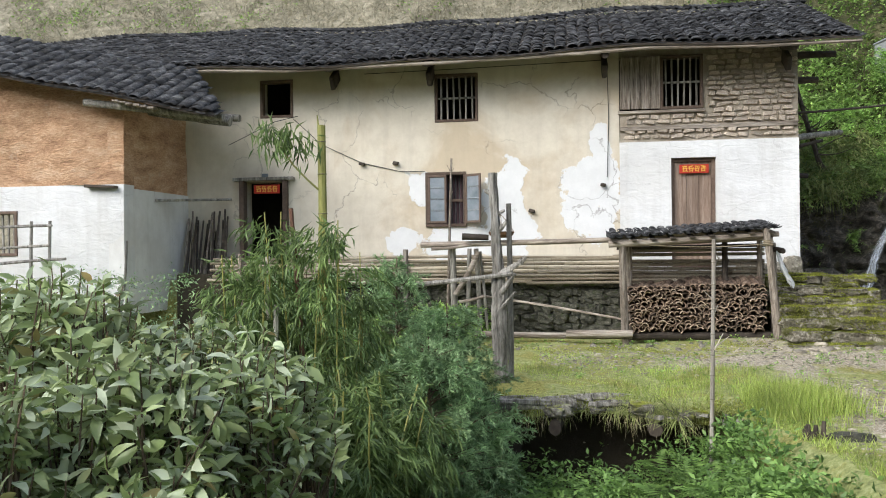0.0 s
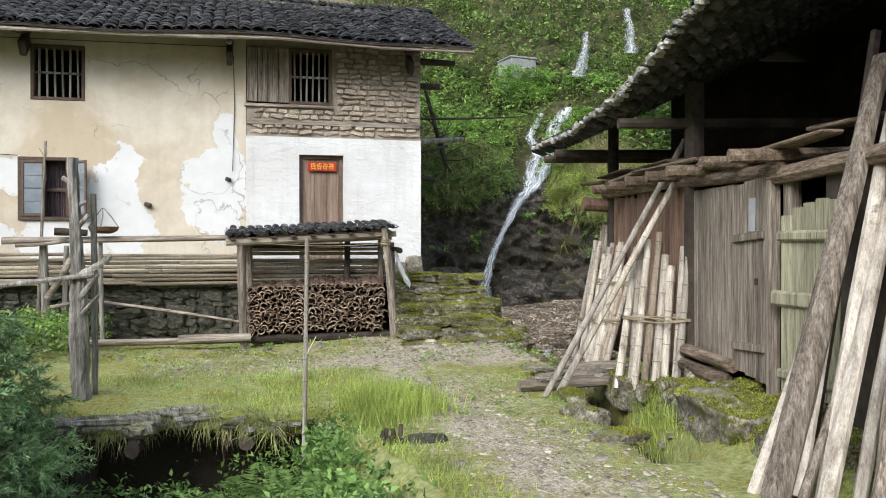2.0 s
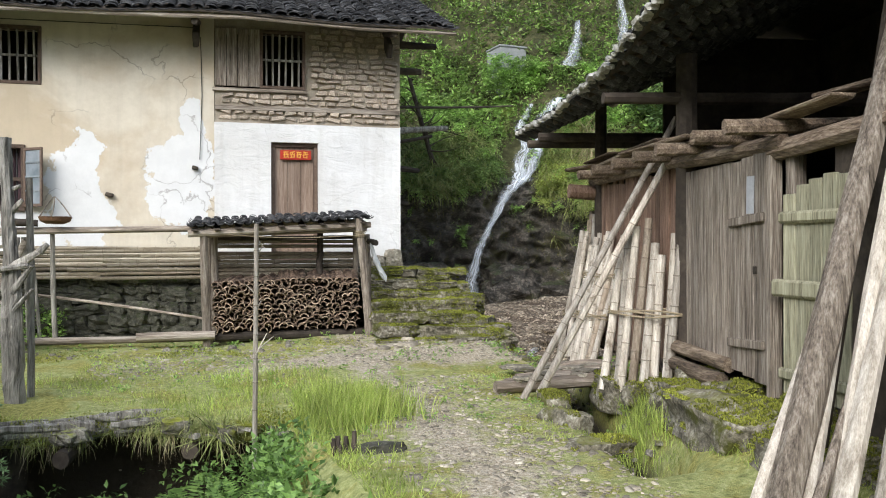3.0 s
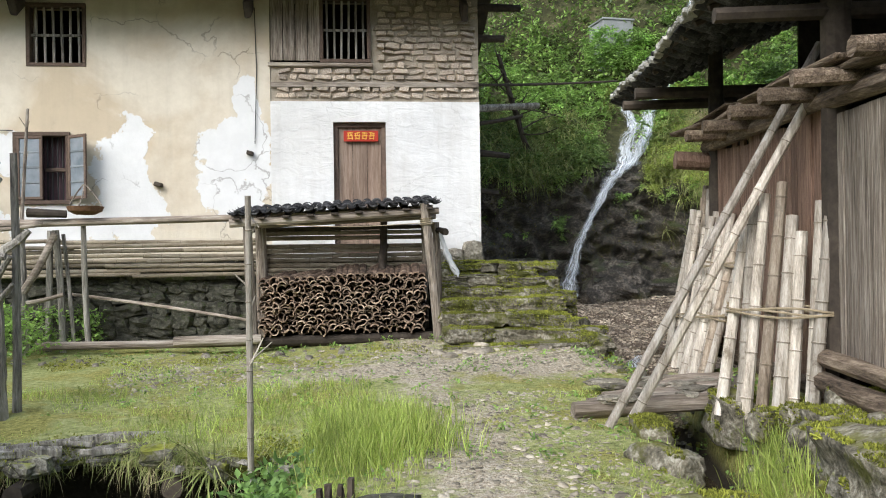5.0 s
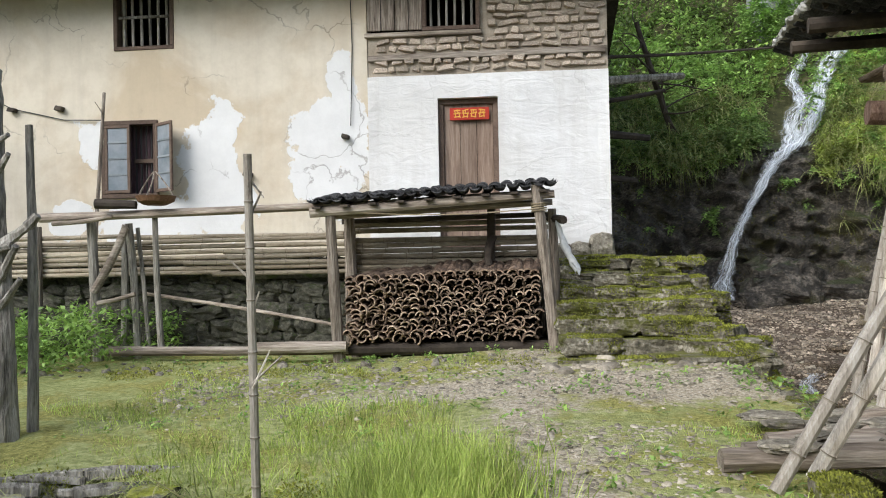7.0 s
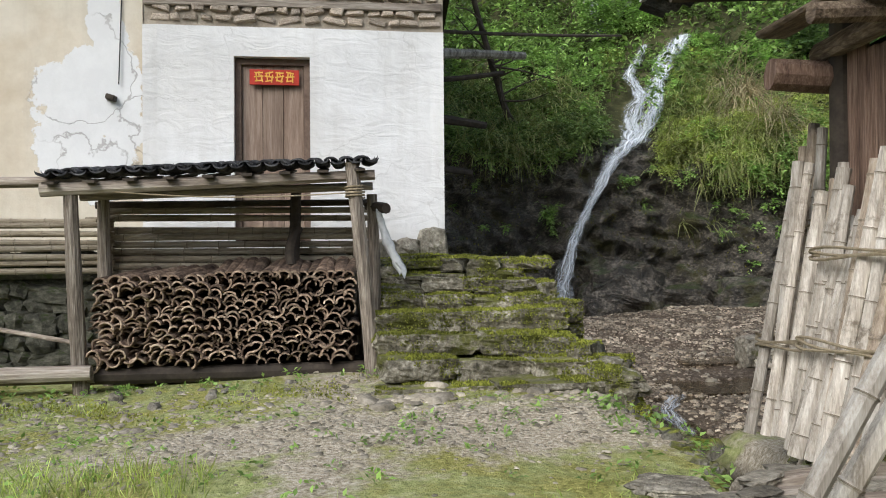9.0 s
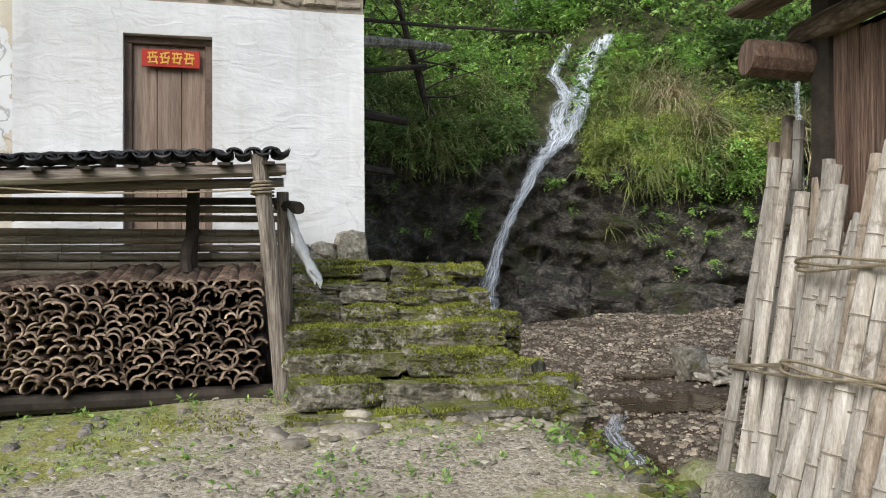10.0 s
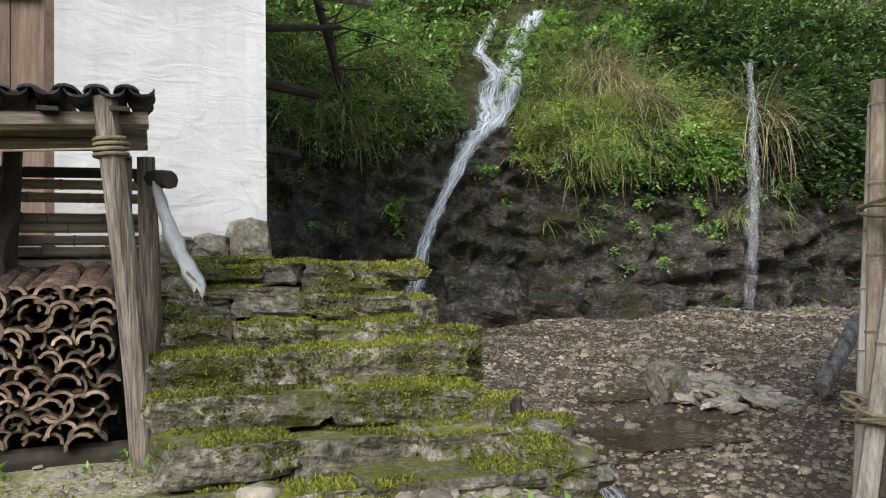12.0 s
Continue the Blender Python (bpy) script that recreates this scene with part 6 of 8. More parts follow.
tagged(scatter("tiles", TV, TF, hj, m_tile_i, hroof), kind="stuff")
# paler tone for the tile ends along the eave
m_tile_edge = surf("pale_tile_edge", [(0.2, 0.19, 0.16), (0.34, 0.33, 0.29), (0.48, 0.46, 0.42)], 9, 60, 0.9, 0.6)
for i in range(90):
    s = 4.6 - i * 0.104
    bm = add_stone(bmesh.new(), (s, 0.79 + random.uniform(-0.03, 0.04), eave_z(s) + 0.015 + random.uniform(-0.02, 0.02)), (0.12, 0.09, 0.05), i * 1.1, Matrix.Rotation(random.uniform(-0.5, 0.5), 4, "Y"), 0.2)
    hp("eave_tile", bm, m_tile_edge, hroof)
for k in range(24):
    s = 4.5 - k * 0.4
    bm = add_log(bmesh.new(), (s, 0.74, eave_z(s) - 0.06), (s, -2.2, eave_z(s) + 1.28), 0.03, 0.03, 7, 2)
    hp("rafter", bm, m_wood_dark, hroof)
for d, dz, r in ((0.35, 0.08, 0.07), (-0.6, 0.5, 0.08), (-2.2, 1.2, 0.09)):
    bm = add_log(bmesh.new(), (4.3, d, eave_z(4.3) + dz - 0.02), (-4.8, d, eave_z(-4.8) + dz - 0.04), r, r, 9, 10, 0.12, 0.03)
    hp("purlin", bm, m_wood_y, hroof)
for s in (3.6, 2.9, -0.02):
    bm = add_log(bmesh.new(), (s, 0.85, 2.86), (s, -2.8, 2.9), 0.06, 0.07, 8, 4)
    hp("tie_beam", bm, m_wood_dark, hroof)

# ---- things leaning on the hut ----
def culm(name, p0, p1, r, material=m_bamboo, parent=None, gap=0.32):
    bm = add_bamboo(bmesh.new(), p0, p1, r, r * 0.86, gap)
    return part(name, bm, material, parent)


lean = thing("leaning_poles", "two long pale bamboo poles leaning on the hut", "poles", at=(4.2, 9.2, -0.1))
culm("culm", (4.13, 9.14, -0.14), (5.78, 9.0, 2.75), 0.038, m_bamboo, lean, 0.36)
culm("culm", (4.37, 9.3, -0.12), (5.85, 8.85, 2.72), 0.042, m_bamboo, lean, 0.36)


def bundle(label, feet, tops, radii, tie_z, group):
    b = thing("bamboo_bundle", label, "bamboo", group, at=tuple(feet[0]))
    for (p, q, r) in zip(feet, tops, radii):
        culm("culm", p, q, r, random.choice((m_bamboo, m_bamboo, m_bamboo, m_bamboo_brown)), b, random.uniform(0.26, 0.36))
    for tz_ in tie_z:
        pts = []
        for p, q in zip(feet, tops):
            f = (tz_ - p[2]) / (q[2] - p[2])
            pts.append(Vector(p).lerp(Vector(q), f))
        c = sum(pts, Vector()) / len(pts)
        ext = max((p - c).length for p in pts) + max(radii)
        ax = max(pts, key=lambda p: (p - c).length) - c
        ax.z = 0
        ax.normalize()
        side_ = Vector((-ax.y, ax.x, 0))
        wid = max(abs((p - c).dot(side_)) for p in pts) + max(radii) + 0.012
        bm = add_tube(bmesh.new(), [c + ax * (ext + 0.006) * math.cos(a) + side_ * wid * math.sin(a) + Vector((0, 0, 0.0035 * a + 0.014 * math.sin(2.7 * a))) for a in [2 * math.pi * i / 22 for i in range(67)]], 0.009)
        part("tie", bm, m_rope, b)
    return b


def row_of(p_a, p_b, q_a, q_b, n, spread, hvar, r0, r1):
    feet, tops, radii = [], [], []
    for i in range(n):
        f = i / (n - 1)
        p = Vector(p_a).lerp(Vector(p_b), f) + Vector((random.uniform(-1, 1) * spread, random.uniform(-1, 1) * spread, 0))
        q = Vector(q_a).lerp(Vector(q_b), f) + Vector((random.uniform(-1, 1) * spread * 0.4, random.uniform(-1, 1) * spread, random.uniform(-hvar, hvar)))
        p.z = max(gz(p.x, p.y), -0.06) - 0.02
        feet.append(tuple(p)), tops.append(tuple(q)), radii.append(random.uniform(r0, r1))
    return feet, tops, radii


f_, t_, r_ = row_of((6.02, 12.05, 0), (5.95, 11.75, 0), (6.25, 12.1, 1.7), (6.12, 11.75, 1.7), 8, 0.06, 0.2, 0.034, 0.048)
bundle("tied bundle of grey-white bamboo lengths leaning on the hut", f_, t_, r_, (0.42, 1.2), "bamboo bundles")
f_, t_, r_ = row_of((5.6, 11.65, 0), (5.86, 11.3, 0), (5.9, 11.72, 1.4), (6.08, 11.35, 1.34), 13, 0.05, 0.28, 0.028, 0.052)
bundle("upright bundle of split grey bamboo tied with rope", f_, t_, r_, (0.46,), "bamboo bundles")
f_, t_, r_ = row_of((5.55, 11.2, 0), (5.52, 10.55, 0), (5.87, 11.2, 1.36), (5.9, 10.55, 1.32), 15, 0.05, 0.26, 0.036, 0.052)
bundle("wide bundle of weathered bamboo tied with straw rope", f_, t_, r_, (0.5, 1.0), "bamboo bundles")
f_, t_, r_ = row_of((5.0, 9.1, 0), (5.46, 8.55, 0), (5.3, 9.3, 1.55), (5.6, 8.6, 1.5), 8, 0.05, 0.22, 0.042, 0.056)
bundle("bundle of thick pale bamboo stood beside the planks", f_, t_, r_, (0.7,), "bamboo bundles")
for i, (p, q, r) in enumerate((((4.25, 5.3, -0.14), (5.36, 5.6, 2.9), 0.09), ((4.18, 5.45, -0.14), (5.3, 5.75, 2.0), 0.04), ((4.5, 5.15, -0.13), (5.36, 5.45, 2.7), 0.06), ((4.32, 5.15, -0.14), (5.2, 5.4, 1.6), 0.035), ((4.42, 5.05, -0.14), (5.33, 5.35, 2.3), 0.06), ((4.58, 4.95, -0.12), (5.3, 5.15, 2.2), 0.05), ((4.6, 4.75, -0.08), (5.2, 5.0, 2.4), 0.09), ((4.38, 5.25, -0.1), (5.05, 5.6, 1.7), 0.05), ((4.7, 4.5, -0.08), (5.15, 4.7, 2.5), 0.07))):
    bm = add_log(bmesh.new(), p, q, r, r * 0.75, 10, 9, 0.18, 0.02)
    tagged(part("leaning_log", bm, m_wood_z if i % 3 == 0 else m_bamboo), "long barked pole leaning against the hut" if i else "thick grey split log leaning against the hut", "log", "logs leaning on the hut")
bm = bmesh.new()
add_box(bm, tuple((hpt(-2.95, 0.1, 1.6))), (0.07, 0.05, 3.1), Matrix.Rotation(0.18, 4, "Y"), 0.01)
tagged(part("slanting_board", bm, m_wood_dark), "dark board slanting up to the hut roof", "board")

slab = thing("ditch_slab", "bridge of rotten planks and slabs over the ditch", "bridge", kind="structure", at=(4.8, 10, -0.1))
for i in range(6):
    y = 9.5 + i * 0.19
    bm = add_log(bmesh.new(), (3.95 + 0.18 * i, y, -0.08), (5.45 + 0.08 * i, y + 0.02, -0.04), 0.075, 0.065, 8, 6, 0.25, 0.02)
    part("log", bm, m_wood_x, slab)
for k in range(26):
    y = random.uniform(9.45, 10.55)
    x = random.uniform(4.05, 5.4) + (y - 9.5) * 0.25
    bm = add_stone(bmesh.new(), (x, y, 0.0 + random.uniform(-0.02, 0.015)), (random.uniform(0.12, 0.3), random.uniform(0.1, 0.2), 0.035), k * 0.77, Matrix.Rotation(random.uniform(-0.7, 0.7), 4, "Z"), 0.2)
    part("slate", bm, m_stone, slab)

boulders = ((5.02, 6.85, -0.02, 0.66, 1.2, 0.5), (4.98, 5.75, -0.04, 0.62, 0.85, 0.42), (5.2, 8.35, 0.0, 0.22, 0.2, 0.24), (5.02, 8.5, -0.02, 0.16, 0.16, 0.2), (5.3, 7.95, 0.05, 0.45, 0.4, 0.25), (5.45, 7.55, 0.1, 0.4, 0.4, 0.25), (5.35, 7.2, 0.16, 0.45, 0.4, 0.25), (5.4, 6.3, 0.18, 0.5, 0.5, 0.3), (5.55, 8.2, 0.1, 0.35, 0.35, 0.3), (5.1, 7.85, -0.02, 0.3, 0.4, 0.25),
            (4.05, 7.2, -0.14, 0.5, 0.3, 0.1), (4.22, 8.2, -0.18, 0.25, 0.5, 0.2), (4.4, 9.0, -0.2, 0.25, 0.5, 0.25), (5.15, 9.2, -0.12, 0.3, 0.5, 0.4))
boulder_obs = []
for i, (x, y, z, a, b, c) in enumerate(boulders):
    bm = add_stone(bmesh.new(), (x, y, z), (a, b, c), i * 2.3 + 0.4, Matrix.Rotation(0.15 + random.uniform(-0.3, 0.3), 4, "Z"), 0.16, 0.36, 9 if a > 0.6 else 5)
    boulder_obs.append(part("boulder", bm, m_step, smooth=True))
    tagged(boulder_obs[-1], "mossy grey boulder by the hut footing" if i % 3 else "bare grey boulder by the hut footing", "boulder", "boulders at the hut")

# ---- brook bed stones ----
m_shard_heap = surf("pale_broken_rock", [(0.2, 0.175, 0.14), (0.42, 0.375, 0.3), (0.66, 0.6, 0.5)], 5, 30, 0.85, 0.6, vary=0.3)
rockpile = thing("rock_heap", "heap of pale broken rock slabs beside the brook", "stones", at=(8.0, 15.8, -0.2))
bm = add_stone(bmesh.new(), (7.78, 15.75, -0.1), (0.3, 0.3, 0.34), 7.7, None, 0.13, 0.4, 6)
part("boulder", bm, m_stone, rockpile)
for k in range(80):
    a, r = random.uniform(0, 6.28), random.uniform(0, 1) ** 0.7
    x, y = 8.2 + r * 0.48 * math.cos(a), 15.65 + r * 0.75 * math.sin(a)
    bm = add_stone(bmesh.new(), (x, y, gz(x, y) + 0.02 + 0.17 * (1 - r)), (random.uniform(0.08, 0.26), random.uniform(0.08, 0.2), random.uniform(0.03, 0.07)), k * 1.9, pose(0, 0, 0, random.uniform(-25, 25), random.uniform(-25, 25), random.uniform(0, 180)), 0.18)
    part("rock", bm, m_shard_heap, rockpile)
for p, q in (((8.7, 14.9, -0.1), (9.6, 15.3, 0.45)), ((9.0, 14.75, -0.1), (9.9, 15.1, 0.35))):
    bm = add_log(bmesh.new(), p, q, 0.075, 0.07, 10, 5, 0.1)
    tagged(part("fallen_log", bm, m_wood_grey), "short cut log lying by the brook", "log", "cut logs by the brook")
def shard_shape(seed):
    """A broken flat chip: an uneven polygon with a bevelled top."""
    rng = random.Random(seed)
    n = 6
    ang = sorted(rng.uniform(0, 2 * math.pi) for _ in range(n))
    if max(b - a for a, b in zip(ang, ang[1:] + [ang[0] + 2 * math.pi])) > 2.4:
        ang = [2 * math.pi * (i + rng.uniform(-0.3, 0.3)) / n for i in range(n)]
    rad = [rng.uniform(0.4, 0.65) for _ in range(n)]
    v = [(r * math.cos(a), r * math.sin(a), -0.5) for a, r in zip(ang, rad)]
    v += [(r * 0.8 * math.cos(a) + 0.05, r * 0.8 * math.sin(a), 0.5 + rng.uniform(-0.25, 0.2)) for a, r in zip(ang, rad)] + [(0.05, 0, 0.5)]
    f = []
    for i in range(n):
        j = (i + 1) % n
        f += [(i, j, n + j), (i, n + j, n + i), (n + i, n + j, 2 * n)]
    return v, f


SHARDS = [shard_shape(k) for k in range(6)]


def shards(name, n, area, size, flat, material, label, sink=0.25, keep=lambda x, y: True):
    out, tries = [], 0
    while len(out) < n and tries < n * 6:
        tries += 1
        x, y = area()
        if not keep(x, y):
            continue
        s_ = size * (0.35 + 0.45 * random.random() + 1.3 * random.random() ** 7)
        m = Matrix.Translation((x, y, gz(x, y) + s_ * flat * sink)) @ pose(0, 0, 0, random.uniform(-20, 20), random.uniform(-20, 20), random.uniform(0, 360)) @ Matrix.Diagonal((s_, s_ * random.uniform(0.5, 0.9), s_ * flat, 1))
        out.append(np.array(m))
    v, f = [], []
    for k, (sv, sf) in enumerate(SHARDS):
        mm = np.asarray(out[k::6], np.float32)
        tv, tf = np.asarray(sv, np.float32), np.asarray(sf, np.int32)
        v.append((np.einsum("nij,vj->nvi", mm[:, :3, :3], tv) + mm[:, None, :3, 3]).reshape(-1, 3))
        base_ = sum(len(q) for q in v[:-1])
        f.append((tf[None] + (np.arange(len(mm), dtype=np.int32) * len(tv))[:, None, None] + base_).reshape(-1, 3))
    return tagged(from_arrays(name, np.concatenate(v), np.concatenate(f), material), label, "stones", kind="stuff")


m_shard = surf("slate_chip", [(0.15, 0.13, 0.095), (0.31, 0.27, 0.205), (0.5, 0.45, 0.365)], 4, 30, 0.9, 0.5, vary=0.4, island=True)
m_shard_wet = surf("wet_slate_chip", [(0.065, 0.052, 0.038), (0.25, 0.2, 0.145), (0.54, 0.46, 0.35)], 4, 30, 0.5, 0.5, vary=0.5, island=True)
shards("brook_gravel", 30000, lambda: (random.uniform(5.2, 14), random.uniform(12.8, 20.6)), 0.05, 0.34, m_shard_wet, "brown slate rubble and litter beside the brook", keep=lambda x, y: y < np.interp(x, CLIFF_X, CLIFF_Y) and (((x - 7.2) / 0.9) ** 2 + ((y - 15.25) / 0.5) ** 2 > 1 or random.random() < 0.25))
shards("brook_slabs", 260, lambda: (random.uniform(5.2, 13), random.uniform(13.0, 20.4)), 0.12, 0.22, m_shard, "pale broken slabs among the brook rubble", keep=lambda x, y: y < np.interp(x, CLIFF_X, CLIFF_Y))
shards("path_chips", 4600, lambda: (random.gauss(3.3, 0.6), random.uniform(3.5, 10.6)), 0.045, 0.16, m_shard, "flat slate chips trodden into the path", keep=lambda x, y: x > np.interp(y, EDGE_Y, EDGE_X) + 0.1 and x < np.interp(y, CHAN_Y, CHAN_X) - 0.2)
shards("yard_chips", 3600, lambda: (random.uniform(-0.5, 5.0), random.gauss(12.4, 0.65)), 0.05, 0.16, m_shard, "small stone chips on the trodden yard")
shards("foot_stones", 110, lambda: (random.uniform(-2.5, 4.9), random.gauss(13.5, 0.2)), 0.09, 0.3, m_stone, "loose stones along the foot of the shed", 0.3)
shards("foot_slates", 70, lambda: (random.uniform(3.0, 5.0), random.gauss(12.85, 0.13)), 0.15, 0.18, m_shard, "flat slates at the foot of the steps", 0.3)
shards("path_slabs", 60, lambda: (random.uniform(2.2, 4.7), random.uniform(4.5, 9.4)), 0.12, 0.13, m_shard, "pale flat slabs lying on the path", 0.2, keep=lambda x, y: x > np.interp(y, EDGE_Y, EDGE_X) + 0.25 and x < np.interp(y, CHAN_Y, CHAN_X) - 0.15)
shards("bank_slabs", 300, lambda: (random.uniform(4.95, 5.75), random.uniform(10.2, 12.6)), 0.13, 0.26, m_stone_moss, "mossy broken slabs on the ditch bank", 0.25)
shards("bank_stones", 260, lambda: (random.uniform(4.75, 5.5), random.uniform(5, 9)), 0.16, 0.4, m_stone_moss, "loose mossy stones on the bank", 0.2)

# ---- plants ----
rs = np.random.RandomState(7)
LEAF_V = [(0, 0, 0), (-0.5, 0.42, 0.07), (0, 1, -0.13), (0.5, 0.42, 0.07), (0, 0.5, 0.0)]
LEAF_F = [(0, 4, 1), (1, 4, 2), (0, 3, 4), (3, 2, 4)]
BROAD_V = [(0, 0, 0), (-0.33, 0.2, 0.05), (-0.5, 0.46, 0.07), (-0.3, 0.76, 0.0), (0, 1.0, -0.16), (0.3, 0.76, 0.0), (0.5, 0.46, 0.07), (0.33, 0.2, 0.05), (0, 0.24, 0.0), (0, 0.5, 0.02), (0, 0.78, -0.05)]
BROAD_F = [(0, 8, 1), (1, 8, 2), (8, 9, 2), (2, 9, 3), (9, 10, 3), (3, 10, 4), (0, 7, 8), (7, 6, 8), (8, 6, 9), (6, 5, 9), (9, 5, 10), (5, 4, 10)]
BLADE_V = [(-0.5, 0, 0), (0.5, 0, 0), (-0.4, 0.45, 0.04), (0.4, 0.45, 0.04), (-0.22, 0.8, -0.06), (0.22, 0.8, -0.06), (0, 1.0, -0.22)]
BLADE_F = [(0, 1, 3), (0, 3, 2), (2, 3, 5), (2, 5, 4), (4, 5, 6)]


def unit(v):
    return v / np.maximum(np.linalg.norm(v, axis=-1, keepdims=True), 1e-9)


def frames_of(pos, d, length, width, roll=0.5):
    """Matrices that lay the template's +y along d, with its face turned up but for a random roll."""
    d = unit(d)
    upv = np.array([0, 0, 1.0]) + rs.normal(0, roll, d.shape)
    x = unit(np.cross(d, upv))
    z = np.cross(x, d)
    m = np.zeros((len(pos), 4, 4), np.float32)
    m[:, :3, 0], m[:, :3, 1], m[:, :3, 2] = x * width[:, None], d * length[:, None], z * length[:, None]
    m[:, :3, 3], m[:, 3, 3] = pos, 1
    return m


def around(n, flat=1.0):
    v = rs.normal(0, 1, (n, 3))
    v[:, 2] *= flat
    return unit(v)


def clumps(centres, per, spread, length, ratio, lift=0.3, droop=0.0):
    """Leaves in loose clumps: per leaves round every centre."""
    c = np.repeat(np.asarray(centres, float), per, axis=0)
    n = len(c)
    o = around(n) * (rs.rand(n, 1) ** 0.5) * np.asarray(spread)
    d = around(n, 0.5) + o / np.max(spread) * 0.8 + np.array([0, 0, lift - droop])
    L = length * rs.uniform(0.55, 1.15, n)
    return frames_of(c + o, d, L, L * ratio)


m_leaf_broad = leaf_mat("broad_shrub_leaf", (0.14, 0.2, 0.06), (0.38, 0.45, 0.21), 0.3, 0.36, (0.3, 0.22, 0.07))
m_leaf_pale = leaf_mat("underside_and_sheen_leaf", (0.36, 0.43, 0.25), (0.58, 0.64, 0.44), 0.3, 0.5)
m_leaf_bamboo = leaf_mat("bamboo_leaf", (0.07, 0.12, 0.035), (0.24, 0.33, 0.11), 0.3, 0.45)
m_needle = leaf_mat("feathery_needle", (0.14, 0.25, 0.1), (0.42, 0.58, 0.3), 0.3, 0.5, (0.18, 0.1, 0.05), 0.03)
m_leaf_hill = leaf_mat("hillside_leaf", (0.035, 0.065, 0.018), (0.25, 0.36, 0.09), 0.35, 0.4, (0.24, 0.21, 0.07), 0.08)
m_leaf_bright = leaf_mat("fresh_green_leaf", (0.11, 0.2, 0.04), (0.34, 0.52, 0.13), 0.35, 0.42)
# darker copy of the fresh green leaf, shade included, for hollow and path edge
m_leaf_hollow = leaf_mat("shaded_hollow_weed_leaf", (0.06, 0.12, 0.03), (0.27, 0.43, 0.12), 0.35, 0.42)
# evergreen leaf with shade mixed into its two greens
m_leaf_dark = leaf_mat("shaded_evergreen_leaf", (0.03, 0.055, 0.018), (0.11, 0.17, 0.05), 0.25, 0.4)
m_leaf_olive = leaf_mat("dry_scrub_leaf", (0.13, 0.12, 0.07), (0.37, 0.34, 0.24), 0.25, 0.6, (0.48, 0.43, 0.33), 0.3)
m_grass = leaf_mat("yard_grass", (0.2, 0.28, 0.05), (0.52, 0.62, 0.16), 0.35, 0.55, (0.4, 0.36, 0.16), 0.12)
m_grass_long = leaf_mat("hanging_grass", (0.15, 0.19, 0.05), (0.42, 0.46, 0.17), 0.35, 0.6, (0.42, 0.36, 0.2), 0.25)
m_fern = leaf_mat("fern_green", (0.1, 0.19, 0.04), (0.25, 0.4, 0.1), 0.35, 0.5)
m_twig = surf("plant_stem", [(0.07, 0.05, 0.03), (0.15, 0.11, 0.07)], 6, 30, 0.85, 0.4)
m_redtwig = surf("dry_red_frond", [(0.09, 0.05, 0.035), (0.2, 0.1, 0.065)], 6, 30, 0.85, 0.4)


def plant(name, label, category="shrub", group="", at=(0, 0, 0)):
    return thing(name, label, category, group, at=at)


def stems(parent, base, tips, r0, r1, material, rings=5, bend=0.08):
    bm = bmesh.new()
    for t in tips:
        add_log(bm, base, t, r0, r1, 5, rings, 0.1, bend)
    return tagged(part("stems", bm, material, parent), kind="stuff")


def broad_shrub(base, centre, radii, tips_n, leaf, label):
    ob = plant("broadleaf_shrub", label, "shrub", "broadleaf shrubs", at=base)
    dirs = around(tips_n)
    dirs[:, 2] = np.abs(dirs[:, 2]) * 1.1 - 0.35
    tips = np.asarray(centre) + dirs * np.asarray(radii) * rs.uniform(0.45, 1.0, (tips_n, 1))
    forks = [Vector(base).lerp(Vector(centre), 0.5) + Vector((rs.uniform(-1, 1) * radii[0] * 0.4, rs.uniform(-1, 1) * radii[1] * 0.4, 0)) for _ in range(6)]
    bm = bmesh.new()
    for f in forks:
        add_log(bm, base, f, 0.02, 0.014, 6, 4, 0.1, 0.05)
    for t in tips:
        f = min(forks, key=lambda q: (q - Vector(t)).length)
        add_log(bm, f, Vector(t), 0.011, 0.004, 5, 4, 0.1, 0.06)
    tagged(part("stems", bm, m_twig, ob), kind="stuff")
    pos, d, L = [], [], []
    for t in tips:
        f = min(forks, key=lambda q: (q - Vector(t)).length)
        ax = unit(np.asarray(t) - np.asarray(f))
        k = rs.randint(9, 15)
        back = rs.uniform(0, 0.34, k) ** 1.2
        p = t - ax * back[:, None]
        dd = unit(around(k, 0.7) + ax * 0.45 - np.array([0, 0, 0.25]))
        pos.append(p), d.append(dd), L.append(leaf * rs.uniform(0.55, 1.15, k))
    pos, d, L = np.concatenate(pos), np.concatenate(d), np.concatenate(L)
    # pale leaves: light undersides, and leaf shine given as a paler colour
    pick = rs.rand(len(L)) < 0.34
    for mask, mt, nm in ((~pick, m_leaf_broad, "leaves"), (pick, m_leaf_pale, "pale_leaves")):
        tagged(scatter(nm, BROAD_V, BROAD_F, frames_of(pos[mask], d[mask], L[mask], L[mask] * rs.uniform(0.3, 0.42, mask.sum()), 0.7), mt, ob), kind="stuff")
    return ob


